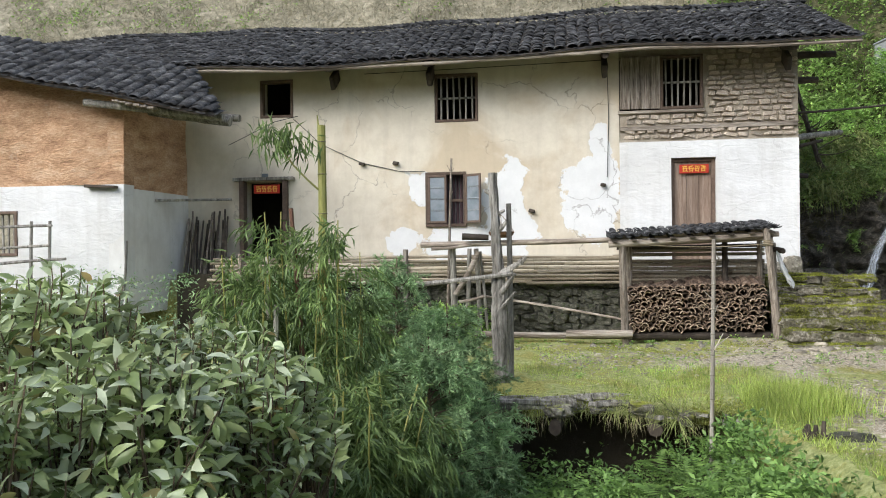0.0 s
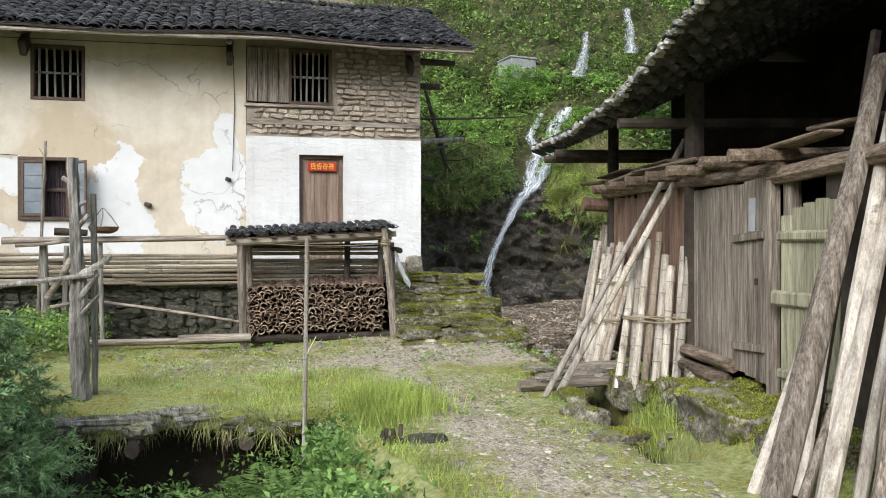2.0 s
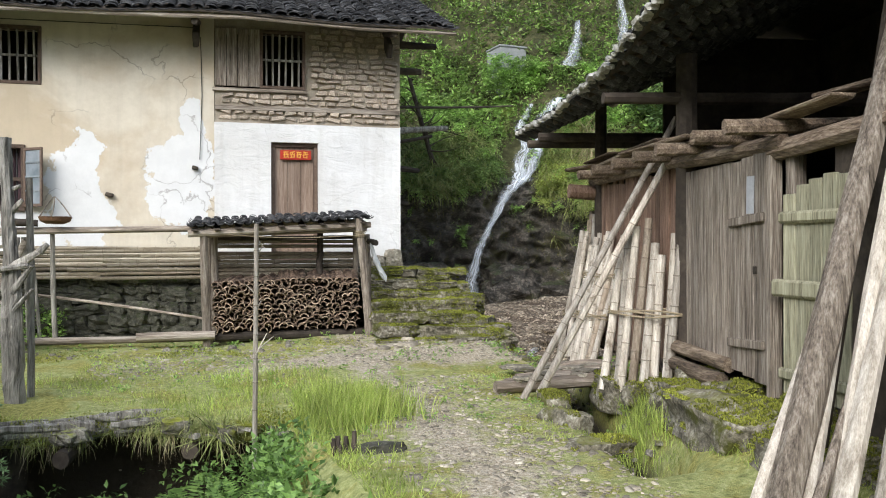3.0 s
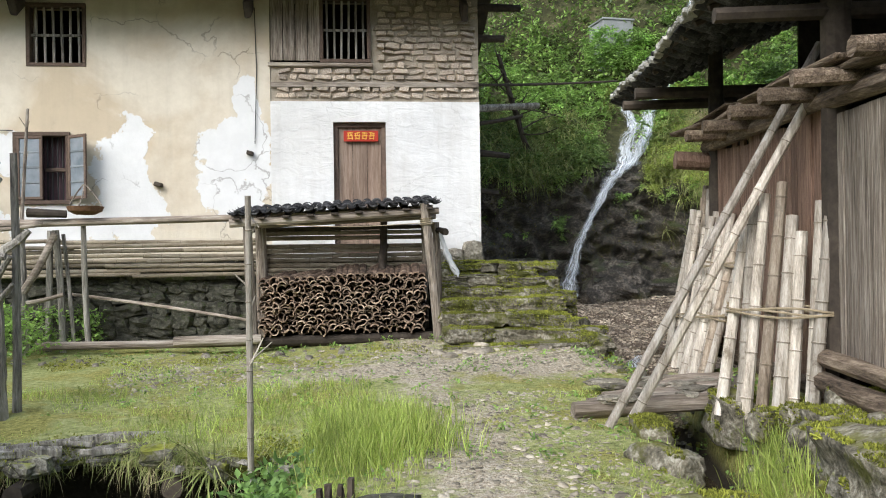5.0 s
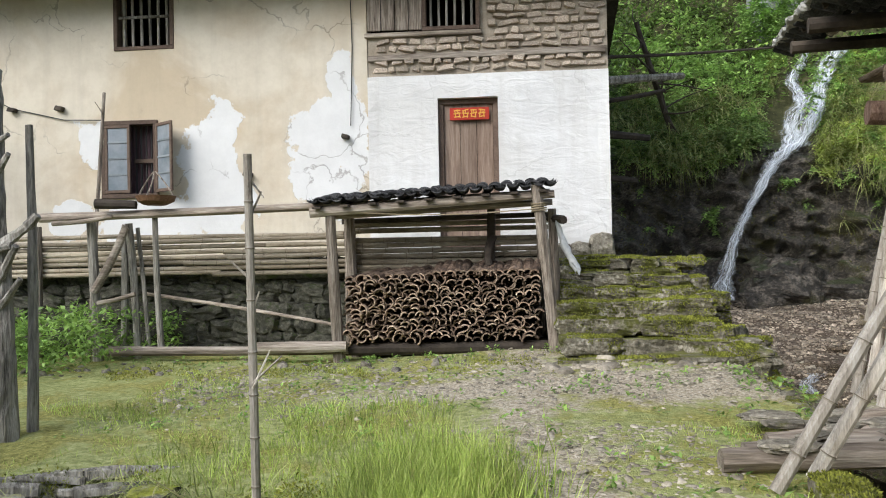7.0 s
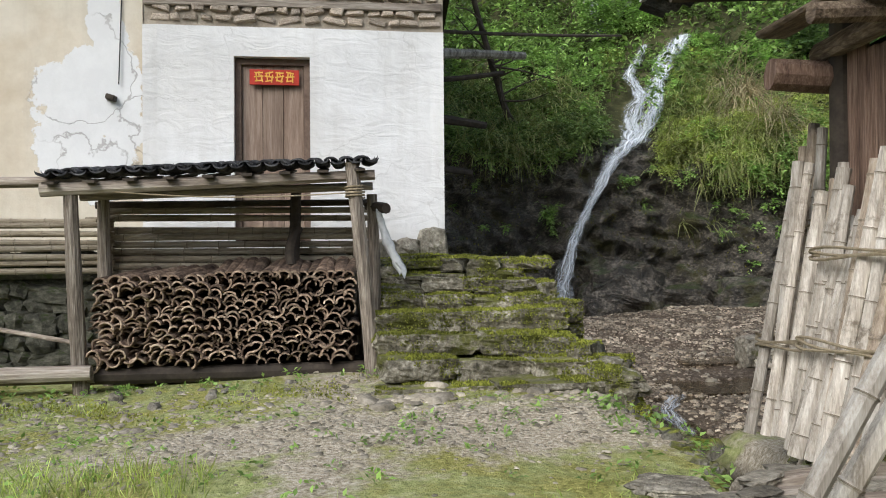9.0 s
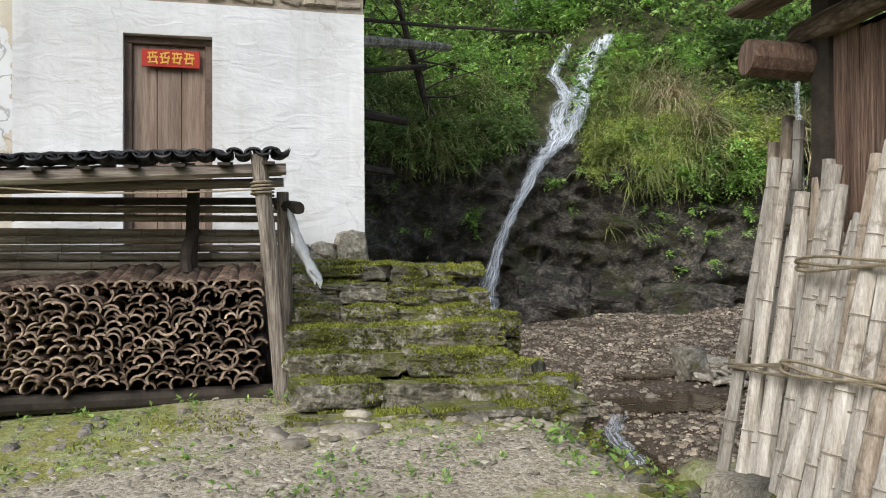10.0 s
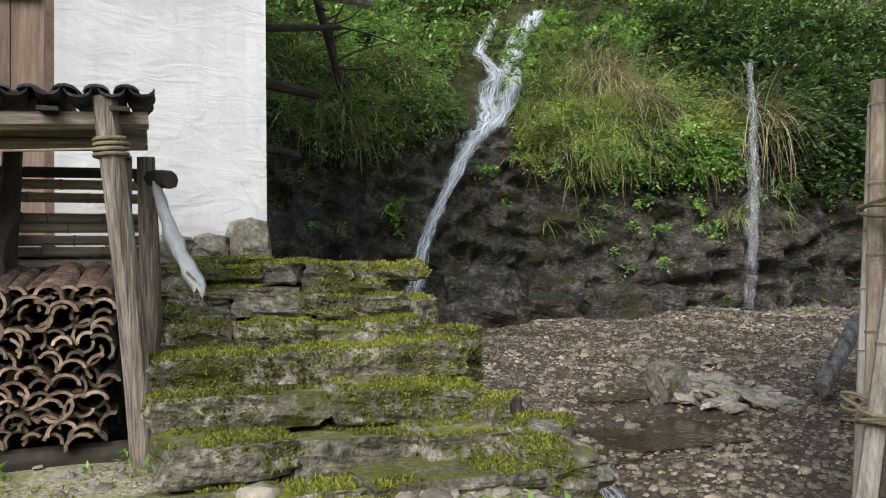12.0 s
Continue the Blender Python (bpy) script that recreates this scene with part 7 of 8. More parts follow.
for base, centre, radii, n, leaf, label in (
        ((-2.25, 3.9, -1.0), (-2.4, 4.0, 0.55), (0.85, 0.75, 0.8), 230, 0.155, "dense broadleaf shrub with large grey-green leaves"),
        ((-1.75, 4.6, -1.0), (-1.9, 4.7, 0.42), (0.6, 0.65, 0.75), 190, 0.15, "broadleaf shrub with pale drooping young leaves"),
        ((-3.4, 4.7, -1.0), (-3.4, 4.8, 0.95), (0.85, 0.85, 0.8), 200, 0.145, "tall broadleaf shrub against the terrace"),
        ((-1.8, 3.2, -1.0), (-1.9, 3.3, 0.05), (0.62, 0.6, 0.6), 170, 0.16, "low broadleaf shrub with shiny leaves"),
        ((-2.7, 5.8, -1.0), (-2.8, 5.9, 0.6), (0.85, 0.8, 0.7), 150, 0.125, "broadleaf shrub behind the front row"),
        ((-1.25, 3.6, -1.0), (-1.3, 3.7, -0.25), (0.34, 0.4, 0.42), 60, 0.12, "small leafy shrub low in the hollow"),
        ((-2.7, 3.1, -1.0), (-2.75, 3.25, 0.7), (0.5, 0.45, 0.6), 90, 0.13, "leafy shrub reaching up at the path side")):
    broad_shrub(base, centre, radii, n, leaf, label)


def bamboo_clump(base, spots, label, reach=0.75, per=24, leaf=0.16):
    ob = plant("bamboo_thicket", label, "bamboo", "bamboo thickets", at=base)
    bm = bmesh.new()
    pos, d, L = [], [], []
    for (x, y, h) in spots:
        foot = Vector((x, y, -1.0))
        top = Vector((x + rs.uniform(-0.25, 0.25), y + rs.uniform(-0.25, 0.25), h))
        add_log(bm, foot, top, 0.014, 0.006, 6, 6, 0.05, 0.08)
        for _ in range(22):
            f = rs.uniform(0.35, 1.0)
            p = np.array(foot.lerp(top, f))
            o = around(1, 0.35)[0]
            tip = p + o * reach * rs.uniform(0.3, 1.0) * (1.15 - 0.5 * f) + np.array([0, 0, -0.12])
            k = per
            q = p + (tip - p) * rs.uniform(0.35, 1.05, (k, 1)) + rs.normal(0, 0.03, (k, 3))
            dd = unit(o * 0.6 + rs.normal(0, 0.45, (k, 3)) + np.array([0, 0, -0.75]))
            pos.append(q), d.append(dd), L.append(leaf * rs.uniform(0.6, 1.15, k))
    tagged(part("culms", bm, m_bamboo_green, ob), kind="stuff")
    pos, d, L = np.concatenate(pos), np.concatenate(d), np.concatenate(L)
    tagged(scatter("leaves", LEAF_V, LEAF_F, frames_of(pos, d, L, L * 0.13, 0.8), m_leaf_bamboo, ob), kind="stuff")
    return ob


bamboo_clump((-2.6, 7.6, -1.0), [(-2.5 + rs.uniform(-0.75, 0.6), 7.6 + rs.uniform(-0.6, 0.7), rs.uniform(0.9, 1.95)) for _ in range(24)], "thicket of drooping dark green bamboo", 0.6)
bamboo_clump((-1.6, 6.0, -1.0), [(-1.6 + rs.uniform(-0.4, 0.4), 6.0 + rs.uniform(-0.5, 0.5), rs.uniform(-0.1, 0.6)) for _ in range(18)], "low bamboo thicket below the culm", 0.5)
big = plant("bamboo_culm", "tall cut green bamboo culm with one leafy branch", "bamboo", at=(-2.32, 7.45, -1.0))
bm = add_bamboo(bmesh.new(), (-2.3, 7.4, -1.0), (-2.36, 7.5, 2.75), 0.05, 0.04, 0.33)
part("culm", bm, m_bamboo_green, big)
bm = add_log(bmesh.new(), (-2.35, 7.48, 2.1), (-2.8, 7.35, 2.66), 0.012, 0.006, 5, 4, 0.05, 0.05)
add_log(bm, (-2.38, 7.5, 2.7), (-2.4, 7.5, 2.85), 0.012, 0.006, 5, 2)
part("branch", bm, m_bamboo_green, big)
c = np.array([(-2.5, 7.4, 2.58), (-2.65, 7.38, 2.66), (-2.8, 7.36, 2.7), (-2.9, 7.34, 2.7), (-2.7, 7.3, 2.55)])
cc = np.repeat(c, 34, axis=0) + rs.normal(0, 0.07, (170, 3))
L = 0.2 * rs.uniform(0.6, 1.15, 170)
tagged(scatter("leaves", LEAF_V, LEAF_F, frames_of(cc, rs.normal(0, 0.4, (170, 3)) + np.array([0.05, 0, -0.8]), L, L * 0.13, 0.8), m_leaf_bamboo, big), kind="stuff")
for p, q, lab in (((-2.45, 7.3, -0.9), (-2.62, 7.35, 1.95), "thin reddish stake among the bamboo"), ((-2.9, 7.6, -0.9), (-2.95, 7.6, 1.5), "cut bamboo stub in the thicket"), ((-2.75, 7.2, -0.9), (-2.7, 7.15, 1.05), "short cut bamboo stub")):
    bm = add_log(bmesh.new(), p, q, 0.03, 0.022, 7, 9, 0.15, 0.03)
    tagged(part("stake", bm, m_redtwig if "reddish" in lab else m_bamboo), lab, "stake")

# feathery young conifers
def conifer(base, h, radius, n, label, needle=0.05):
    ob = plant("young_conifer", label, "tree", "young conifers", at=base)
    bx, by, bz = base
    bm = add_log(bmesh.new(), base, (bx, by, bz + h), 0.03, 0.006, 7, 6, 0.05, 0.03)
    part("trunk", bm, m_twig, ob)
    bm = bmesh.new()
    pos, d, L = [], [], []
    for _ in range(n):
        f = rs.uniform(0.08, 1.0)
        a = rs.uniform(0, 2 * math.pi)
        reach = radius * (1.1 - f) ** 0.55 * rs.uniform(0.55, 1.05)
        p = np.array([bx, by, bz + h * f * 0.95])
        o = np.array([math.cos(a), math.sin(a), 0.35])
        tip = p + o * reach
        add_log(bm, Vector(p), Vector(tip), 0.007, 0.003, 4, 2, 0.05, 0.03)
        for _k in range(7):
            g = rs.uniform(0.3, 1.0)
            s0 = p + (tip - p) * g
            so = unit(o * 0.6 + rs.normal(0, 0.5, 3) + np.array([0, 0, -0.15]))
            sl = rs.uniform(0.12, 0.24)
            k = 38
            t_ = rs.rand(k, 1)
            q = s0 + so * sl * t_ + np.array([0, 0, -0.06]) * t_ ** 2
            dd = unit(so * 0.9 + rs.normal(0, 0.55, (k, 3)))
            pos.append(q), d.append(dd), L.append(needle * rs.uniform(0.7, 1.3, k))
    tagged(part("branches", bm, m_twig, ob), kind="stuff")
    pos, d, L = np.concatenate(pos), np.concatenate(d), np.concatenate(L)
    tagged(scatter("needles", [LEAF_V[0], LEAF_V[1], LEAF_V[2], LEAF_V[3]], [(0, 3, 2), (0, 2, 1)], frames_of(pos, d, L, L * 0.16, 1.0), m_needle, ob), kind="stuff")
    return ob


conifer((-1.3, 8.4, -1.2), 2.2, 0.9, 130, "bushy feathery young conifer", 0.055)
conifer((-1.3, 7.3, -1.2), 1.95, 0.85, 130, "low feathery conifer in the hollow", 0.055)
conifer((-2.0, 9.2, -1.0), 2.45, 0.8, 90, "feathery conifer behind the bamboo", 0.055)
conifer((-0.85, 7.8, -1.3), 1.2, 0.5, 50, "small feathery conifer beside the hollow", 0.07)
conifer((-3.3, 9.8, -0.8), 2.1, 0.9, 80, "feathery conifer near the terrace", 0.075)
bm = bmesh.new()
for _ in range(26):
    o = around(1, 0.8)[0] * 0.16
    add_log(bm, (-1.25, 7.0, 0.0), (-1.25 + o[0], 7.0 + o[1] * 0.4, o[2]), 0.004, 0.002, 4, 2, 0, 0.03)
tagged(part("withered_frond", bm, m_redtwig), "withered rust-red frond among green needles", "plant")

# leafy weeds by clump, as stuff
def weeds(name, label, centres, per, spread, leaf, ratio, material, lift=0.3, droop=0.0):
    return tagged(scatter(name, LEAF_V, LEAF_F, clumps(centres, per, spread, leaf, ratio, lift, droop), material), label, "plants", kind="stuff")


def spots(n, fx, fy, h0, h1):
    out = []
    for _ in range(n):
        x, y = fx(), fy()
        out.append((x, y, gz(x, y) + rs.uniform(h0, h1)))
    return out


U = rs.uniform
low = lambda pts: [(x, y, min(z, -0.62 + 0.1 * max(0.0, 8.4 - y))) for x, y, z in pts]
weeds("terrace_weeds", "tall soft weeds below the white wing wall", spots(420, lambda: U(-9.5, -2.6), lambda: U(8.5, 13.0), 0.3, 1.35), 22, (0.22, 0.22, 0.2), 0.09, 0.3, m_needle)
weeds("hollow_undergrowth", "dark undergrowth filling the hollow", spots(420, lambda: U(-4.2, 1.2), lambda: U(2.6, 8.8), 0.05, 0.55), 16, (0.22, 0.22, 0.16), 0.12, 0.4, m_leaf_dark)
weeds("hollow_weeds", "bright leafy weeds in the damp hollow", low(spots(340, lambda: U(-0.7, 1.9), lambda: U(6.6, 9.5), 0.25, 0.78)), 24, (0.16, 0.16, 0.12), 0.085, 0.45, m_leaf_hollow)
weeds("edge_weeds", "leafy weeds hanging at the path edge", [(x, y, z) for x, y, z in [(np.interp(yy, EDGE_Y, EDGE_X) + U(-0.45, 0.02), yy, U(-0.75, -0.2)) for yy in U(3.6, 9.0, 420)]], 16, (0.13, 0.13, 0.1), 0.085, 0.5, m_leaf_hollow)
weeds("wall_foot_weeds", "green weeds at the foot of the stone wall", spots(280, lambda: U(-4.8, -1.5), lambda: U(12.9, 14.5), 0.05, 0.6), 22, (0.16, 0.14, 0.13), 0.085, 0.5, m_leaf_bright)
weeds("rack_weeds", "leafy plants under the pole rack", spots(26, lambda: U(-2.0, -1.2), lambda: U(14.2, 14.8), 0.05, 0.5), 20, (0.12, 0.1, 0.12), 0.08, 0.5, m_leaf_bright)
weeds("shed_foot_weeds", "small green weeds along the shed foot", spots(60, lambda: U(-1.5, 3.4), lambda: rs.normal(13.75, 0.1), 0.0, 0.06), 9, (0.07, 0.06, 0.03), 0.05, 0.5, m_leaf_bright)
weeds("ditch_weeds", "green weeds along the ditch and brook edge", spots(150, lambda: U(4.7, 5.8), lambda: U(8.0, 13.6), 0.0, 0.08), 11, (0.08, 0.1, 0.05), 0.06, 0.5, m_leaf_bright)
weeds("yard_weeds", "small flat weeds in the yard turf", spots(240, lambda: U(-0.5, 4.6), lambda: U(8.0, 12.6), 0.0, 0.05), 10, (0.07, 0.07, 0.02), 0.05, 0.45, m_leaf_bright)

# ferns
def fern_shape(n=14):
    v, f = [], []
    for i in range(n):
        t = i / n
        y, z = t, 0.55 * t - 0.75 * t * t
        w = 0.26 * math.sin(math.pi * (0.12 + 0.86 * t)) + 0.02
        for sgn in (-1, 1):
            k = len(v)
            v += [(0, y, z), (sgn * w * 0.55, y + 0.04, z - 0.015), (sgn * w, y + 0.075, z - 0.06), (sgn * w * 0.5, y - 0.015, z - 0.015)]
            f.append((k, k + 1, k + 2, k + 3) if sgn > 0 else (k, k + 3, k + 2, k + 1))
    return v, f


FV, FF = fern_shape()
for (x, y) in ((0.2, 8.3), (0.6, 7.6), (1.25, 8.3), (-0.3, 8.7), (1.3, 7.2), (0.6, 8.8), (1.5, 6.6), (1.0, 8.9), (0.0, 7.4), (0.9, 8.1), (-0.1, 8.2)):
    fz = gz(x, y) + 0.5
    fo = plant("fern", "light green fern with arching fronds", "fern", "ferns in the hollow", at=(x, y, fz))
    k = 9
    a = np.arange(k) * 2 * math.pi / k + rs.uniform(0, 1)
    d = np.stack([np.cos(a), np.sin(a), np.full(k, 0.45)], -1) + rs.normal(0, 0.12, (k, 3))
    L = rs.uniform(0.35, 0.6, k)
    for m in frames_of(np.tile([x, y, fz], (k, 1)), d, L, L, 0.15):
        fr_ = from_arrays("frond", np.einsum("ij,vj->vi", m[:3, :3], np.array(FV)) + m[:3, 3], FF, m_fern, fo)

# grasses
def blades(name, label, pos, h0, h1, width, lean_, material):
    n = len(pos)
    pos = np.asarray(pos, float)
    d = rs.normal(0, lean_, (n, 3))
    d[:, 2] = 1.0
    L = rs.uniform(h0, h1, n)
    return tagged(scatter(name, BLADE_V, BLADE_F, frames_of(pos, d, L, np.full(n, width) * rs.uniform(0.6, 1.3, n), 1.5), material), label, "grass", kind="stuff")


def sow(n, fx, fy, keep=lambda x, y: np.ones(len(x), bool)):
    x, y = fx(n), fy(n)
    ok = keep(x, y)
    x, y = x[ok], y[ok]
    return np.stack([x, y, np.where((y < 10.75) & (x < 2.0) & (y > 9.1) & (x > -2.2), -0.27 + 0.04 * (np.clip(y, 9, 14) - 9) + 0.1 * ease(1, 3, x) + 0.02 * wave(x, y, 1.7, 0.4), ground_z(x, y)) - 0.01], -1)


def lips(x):
    return 9.30 + 0.13 * np.sin(x * 2.1) + 0.08 * np.sin(x * 5.3) + 0.36 * np.clip(1.0 - x, 0, 1)


def turf_keep(x, y):
    patchy = wave(x, y, 1.9, 3.0) + 0.6 * wave(x, y, 4.7, 1.0)
    bare = np.clip(1.5 - np.abs(y - 11.9) / 1.1, 0, 1) * ease(0.6, 2.2, x) + np.clip(1 - np.abs(x - 3.2) / 0.8, 0, 1) * 0.9
    return (patchy + 0.12 - 1.9 * bare + rs.normal(0, 0.35, len(x)) > 0) & ((y > lips(x)) | (x > 1.95)) & (x > np.interp(y, EDGE_Y, EDGE_X) - 2.5 * (y > 9.3)) & (x < np.interp(y, CHAN_Y, CHAN_X) - 0.15)


blades("turf_grass", "short green and yellow turf across the yard", sow(52000, lambda n: U(-4.5, 5.0, n), lambda n: U(7.4, 13.4, n), turf_keep), 0.02, 0.075, 0.006, 0.5, m_grass)
blades("tall_grass", "tuft of tall fine green grass in the yard", sow(5200, lambda n: rs.normal(2.35, 0.27, n), lambda n: rs.normal(9.1, 0.36, n), lambda x, y: (x > 1.85)), 0.12, 0.34, 0.006, 0.28, m_grass)
blades("meadow_grass", "longer grass on the turf bridge", sow(6500, lambda n: U(-1.8, 2.4, n), lambda n: U(9.4, 11.6, n), lambda x, y: (y > lips(x)) & (wave(x, y, 1.4, 5) > -0.1)), 0.06, 0.17, 0.006, 0.4, m_grass)
blades("bank_grass", "grass on the bank beside the hut", sow(5000, lambda n: U(4.6, 5.5, n), lambda n: U(5.0, 9.4, n), lambda x, y: x > np.interp(y, CHAN_Y, CHAN_X) + 0.22), 0.03, 0.12, 0.006, 0.4, m_grass)
yy = U(1.0, 9.0, 4200)
xx = np.interp(yy, EDGE_Y, EDGE_X) + np.abs(rs.normal(0.05, 0.22, 4200))
blades("fringe_grass", "grass fringe along the path edge", np.stack([xx, yy, ground_z(xx, yy)], -1), 0.03, 0.11, 0.006, 0.5, m_grass)
yy = rs.normal(8.2, 0.35, 900)
xx = np.interp(yy, CHAN_Y, CHAN_X) + U(0.1, 0.35, 900)
blades("ditch_grass", "upright grass growing in the ditch", np.stack([xx, yy, ground_z(xx, yy)], -1), 0.12, 0.3, 0.007, 0.25, m_grass)
tuft = plant("sedge_tuft", "pale dry sedge tuft over the bridge edge", "grass", at=(1.1, 9.25, -0.35))
n = 60
d = rs.normal(0, 0.6, (n, 3)) + np.array([-0.2, -0.7, 0.35])
L = U(0.25, 0.55, n)
tagged(scatter("blades", BLADE_V, BLADE_F, frames_of(np.tile([1.15, 9.28, -0.36], (n, 1)) + rs.normal(0, 0.03, (n, 3)), d, L, np.full(n, 0.012), 0.5), m_grass_long, tuft), kind="stuff")

m_moss = leaf_mat("bright_moss", (0.1, 0.11, 0.018), (0.36, 0.38, 0.065), 0.3, 0.8)
def surface_samples(obs, per_m2, wants):
    """Points and normals spread over the faces of some meshes, kept where wants(point, normal) says so."""
    pts, nrm = [], []
    for ob in obs:
        me = ob.data
        for p in me.polygons:
            k = rs.poisson(p.area * per_m2)
            if not k or not wants(p.center, p.normal):
                continue
            co = np.array([me.vertices[i].co for i in p.vertices])
            w = rs.dirichlet(np.ones(len(co)), k)
            pts.append(w @ co)
            nrm.append(np.tile(np.array(p.normal), (k, 1)))
    return np.concatenate(pts), np.concatenate(nrm)


def mossy(c, n):
    grow = noise.noise(c * 2.3) + 0.6 * noise.noise(c * 6.0 + Vector((3, 1, 2))) + 0.42 * n.z + 0.16 * max(0.0, -n.y)
    belt = 0.75 * math.exp(-((c.z - 0.5) / 0.12) ** 2) * (1 if c.x < 4.3 else 0.4)
    return n.z > -0.3 and grow + belt + 0.4 * max(0.0, c.x - 4.75) > 0.4


mq, mn = surface_samples(step_stones + boulder_obs, 9000, mossy)
L = U(0.012, 0.03, len(mq))
tagged(scatter("step_moss", LEAF_V, LEAF_F, frames_of(mq, rs.normal(0, 0.55, mq.shape) + mn * 1.1 + np.array([0, -0.1, 0.25]), L, L * 0.45, 1.2), m_moss), "bright yellow-green moss cushioning the stone steps", "moss", kind="stuff")
for nm, n_, fx, fy, lab in (("yard_moss", 9000, lambda n: U(-1.5, 4.9, n), lambda n: rs.normal(13.25, 0.28, n), "moss creeping along the yard edge"), ("lip_moss", 16000, lambda n: U(-2.0, 2.1, n), None, "moss over the rotten bridge logs")):
    x = fx(n_)
    y = fy(n_) if fy else lips(x) + rs.normal(0.02, 0.09, n_)
    z = ground_z(x, y) if fy else -0.27 + 0.04 * (y - 9) + 0.1 * ease(1, 3, x) + rs.normal(-0.03, 0.05, n_)
    keep = wave(x, y, 3.3, 2.0) > 0.05
    q = np.stack([x, y, z], -1)[keep]
    L = U(0.012, 0.032, len(q))
    tagged(scatter(nm, LEAF_V, LEAF_F, frames_of(q, rs.normal(0, 0.7, q.shape) + np.array([0, -0.2, 0.8]), L, L * 0.5, 1.2), m_moss), lab, "moss", kind="stuff")

# ---- hillside plants ----
def slope_pts(n, fx, depth, lift=0.1):
    x = fx(n)
    dd = depth(n)
    y = np.interp(x, CLIFF_X, CLIFF_Y) + dd
    return np.stack([x, y, ground_z(x, y) + lift * rs.rand(n)], -1)


def face_pts(n, fx, fz, out=0.12):
    x, z = fx(n), fz(n)
    y = np.array([cliff_y(a, b) for a, b in zip(x, z)])
    return np.stack([x, y - out * rs.rand(n), z], -1)


def in_patches(p, k=1.1, at=0.0):
    """Only where a broad noise says plants have taken hold."""
    keep = [noise.noise(Vector((a * k, b * k * 0.4, c * k * 1.2))) + 0.25 * (c - 2.4) > at for a, b, c in p]
    return p[np.array(keep, bool)]


def clear_of_fall(p):
    line = np.interp(p[:, 2], [0, 0.6, 1.2, 1.85, 2.64, 3.0, 3.7, 4.5, 5.6], [6.6, 6.69, 6.83, 7.2, 7.72, 8.2, 8.55, 9.1, 9.8])
    return p[np.abs(p[:, 0] - line) > 0.42 + 0.15 * (p[:, 2] > 3)]


H = lambda label, name, c, per, spread, leaf, ratio, mt, lift=0.3, droop=0.0: weeds(name, label, c, per, spread, leaf, ratio, mt, lift, droop)
def sprigs(name, label, centres, stems_n, reach, leaf, ratio, material, out=(-0.1, -0.75, 0.35), sag_=0.5, per=9):
    """Leafy plants: from every centre some arching stems, with leaves in pairs along each."""
    c = np.repeat(np.asarray(centres, float), stems_n, axis=0)
    n = len(c)
    sd = unit(np.asarray(out) + rs.normal(0, 0.55, (n, 3)))
    ln = reach * rs.uniform(0.5, 1.2, n)
    t_ = np.tile((np.arange(per) + 1.0) / per, n)
    k = np.repeat(np.arange(n), per)
    p = c[k] + sd[k] * (ln[k] * t_)[:, None] + np.array([0, 0, -1.0]) * (sag_ * ln[k] * t_ ** 2)[:, None] + rs.normal(0, 0.012, (n * per, 3))
    side_ = unit(np.cross(sd[k], np.array([0, 0, 1.0])))
    sgn = np.where(np.tile(np.arange(per), n) % 2 == 0, 1.0, -1.0)[:, None]
    d = sd[k] * 0.55 + side_ * sgn * 0.8 + rs.normal(0, 0.22, p.shape) + np.array([0, -0.15, -0.25])
    sz_ = leaf * rs.uniform(0.65, 1.2, n)[k] * (1.1 - 0.45 * t_)
    return tagged(scatter(name, LEAF_V, LEAF_F, frames_of(p, d, sz_, sz_ * ratio, 0.35), material), label, "plants", kind="stuff")


def falling_grass(name, label, roots, per, l0, l1, material, out=(-0.05, -0.55, 0.35), width=0.013, spread=0.05):
    """Long blades that spring out from the rock and hang down."""
    p = np.repeat(np.asarray(roots, float), per, axis=0)
    p = p + rs.normal(0, spread, p.shape)
    d = rs.normal(0, 0.38, p.shape) + np.asarray(out)
    ln = U(l0, l1, len(p))
    seg = [(sx_ * w_, y_, 0.25 * y_ - 1.15 * y_ * y_) for y_, w_ in ((0, 0.5), (0.25, 0.5), (0.5, 0.42), (0.75, 0.3)) for sx_ in (-1, 1)] + [(0, 0.95, -0.85)]
    fc = [(0, 1, 3), (0, 3, 2), (2, 3, 5), (2, 5, 4), (4, 5, 7), (4, 7, 6), (6, 7, 8)]
    m = frames_of(p, d, ln, np.full(len(p), width), 0.12)
    return tagged(scatter(name, seg, fc, m, material), label, "grass", kind="stuff")


def brow(n, x0, x1, z0, z1, out=0.15):
    """Points on rock and slope together between two heights, over a stretch of the brow."""
    x, z = U(x0, x1, n), U(z0, z1, n)
    base_ = np.interp(x, CLIFF_X, CLIFF_Y)
    y_face = np.array([cliff_y(a, b) for a, b in zip(x, z)])
    dd = np.linspace(0, 6, 61)
    y_slope = []
    for a, b, c_ in zip(x, base_, z):
        h = ground_z(np.full(61, a), b + dd)
        y_slope.append(b + dd[min(60, int(np.searchsorted(h, c_)))])
    y = np.where(z < 3.5, y_face, np.minimum(np.array(y_slope), y_face + 0.6 + (z - 3.5)))
    return np.stack([x, y - out * rs.rand(n), z], -1)


def tufted(p, k, at):
    keep = [noise.noise(Vector((a * k, 3.7, c * k * 1.3))) + 0.4 * noise.noise(Vector((a * k * 2.7, 1.1, c * k * 3))) > at for a, b, c in p]
    return p[np.array(keep, bool)]


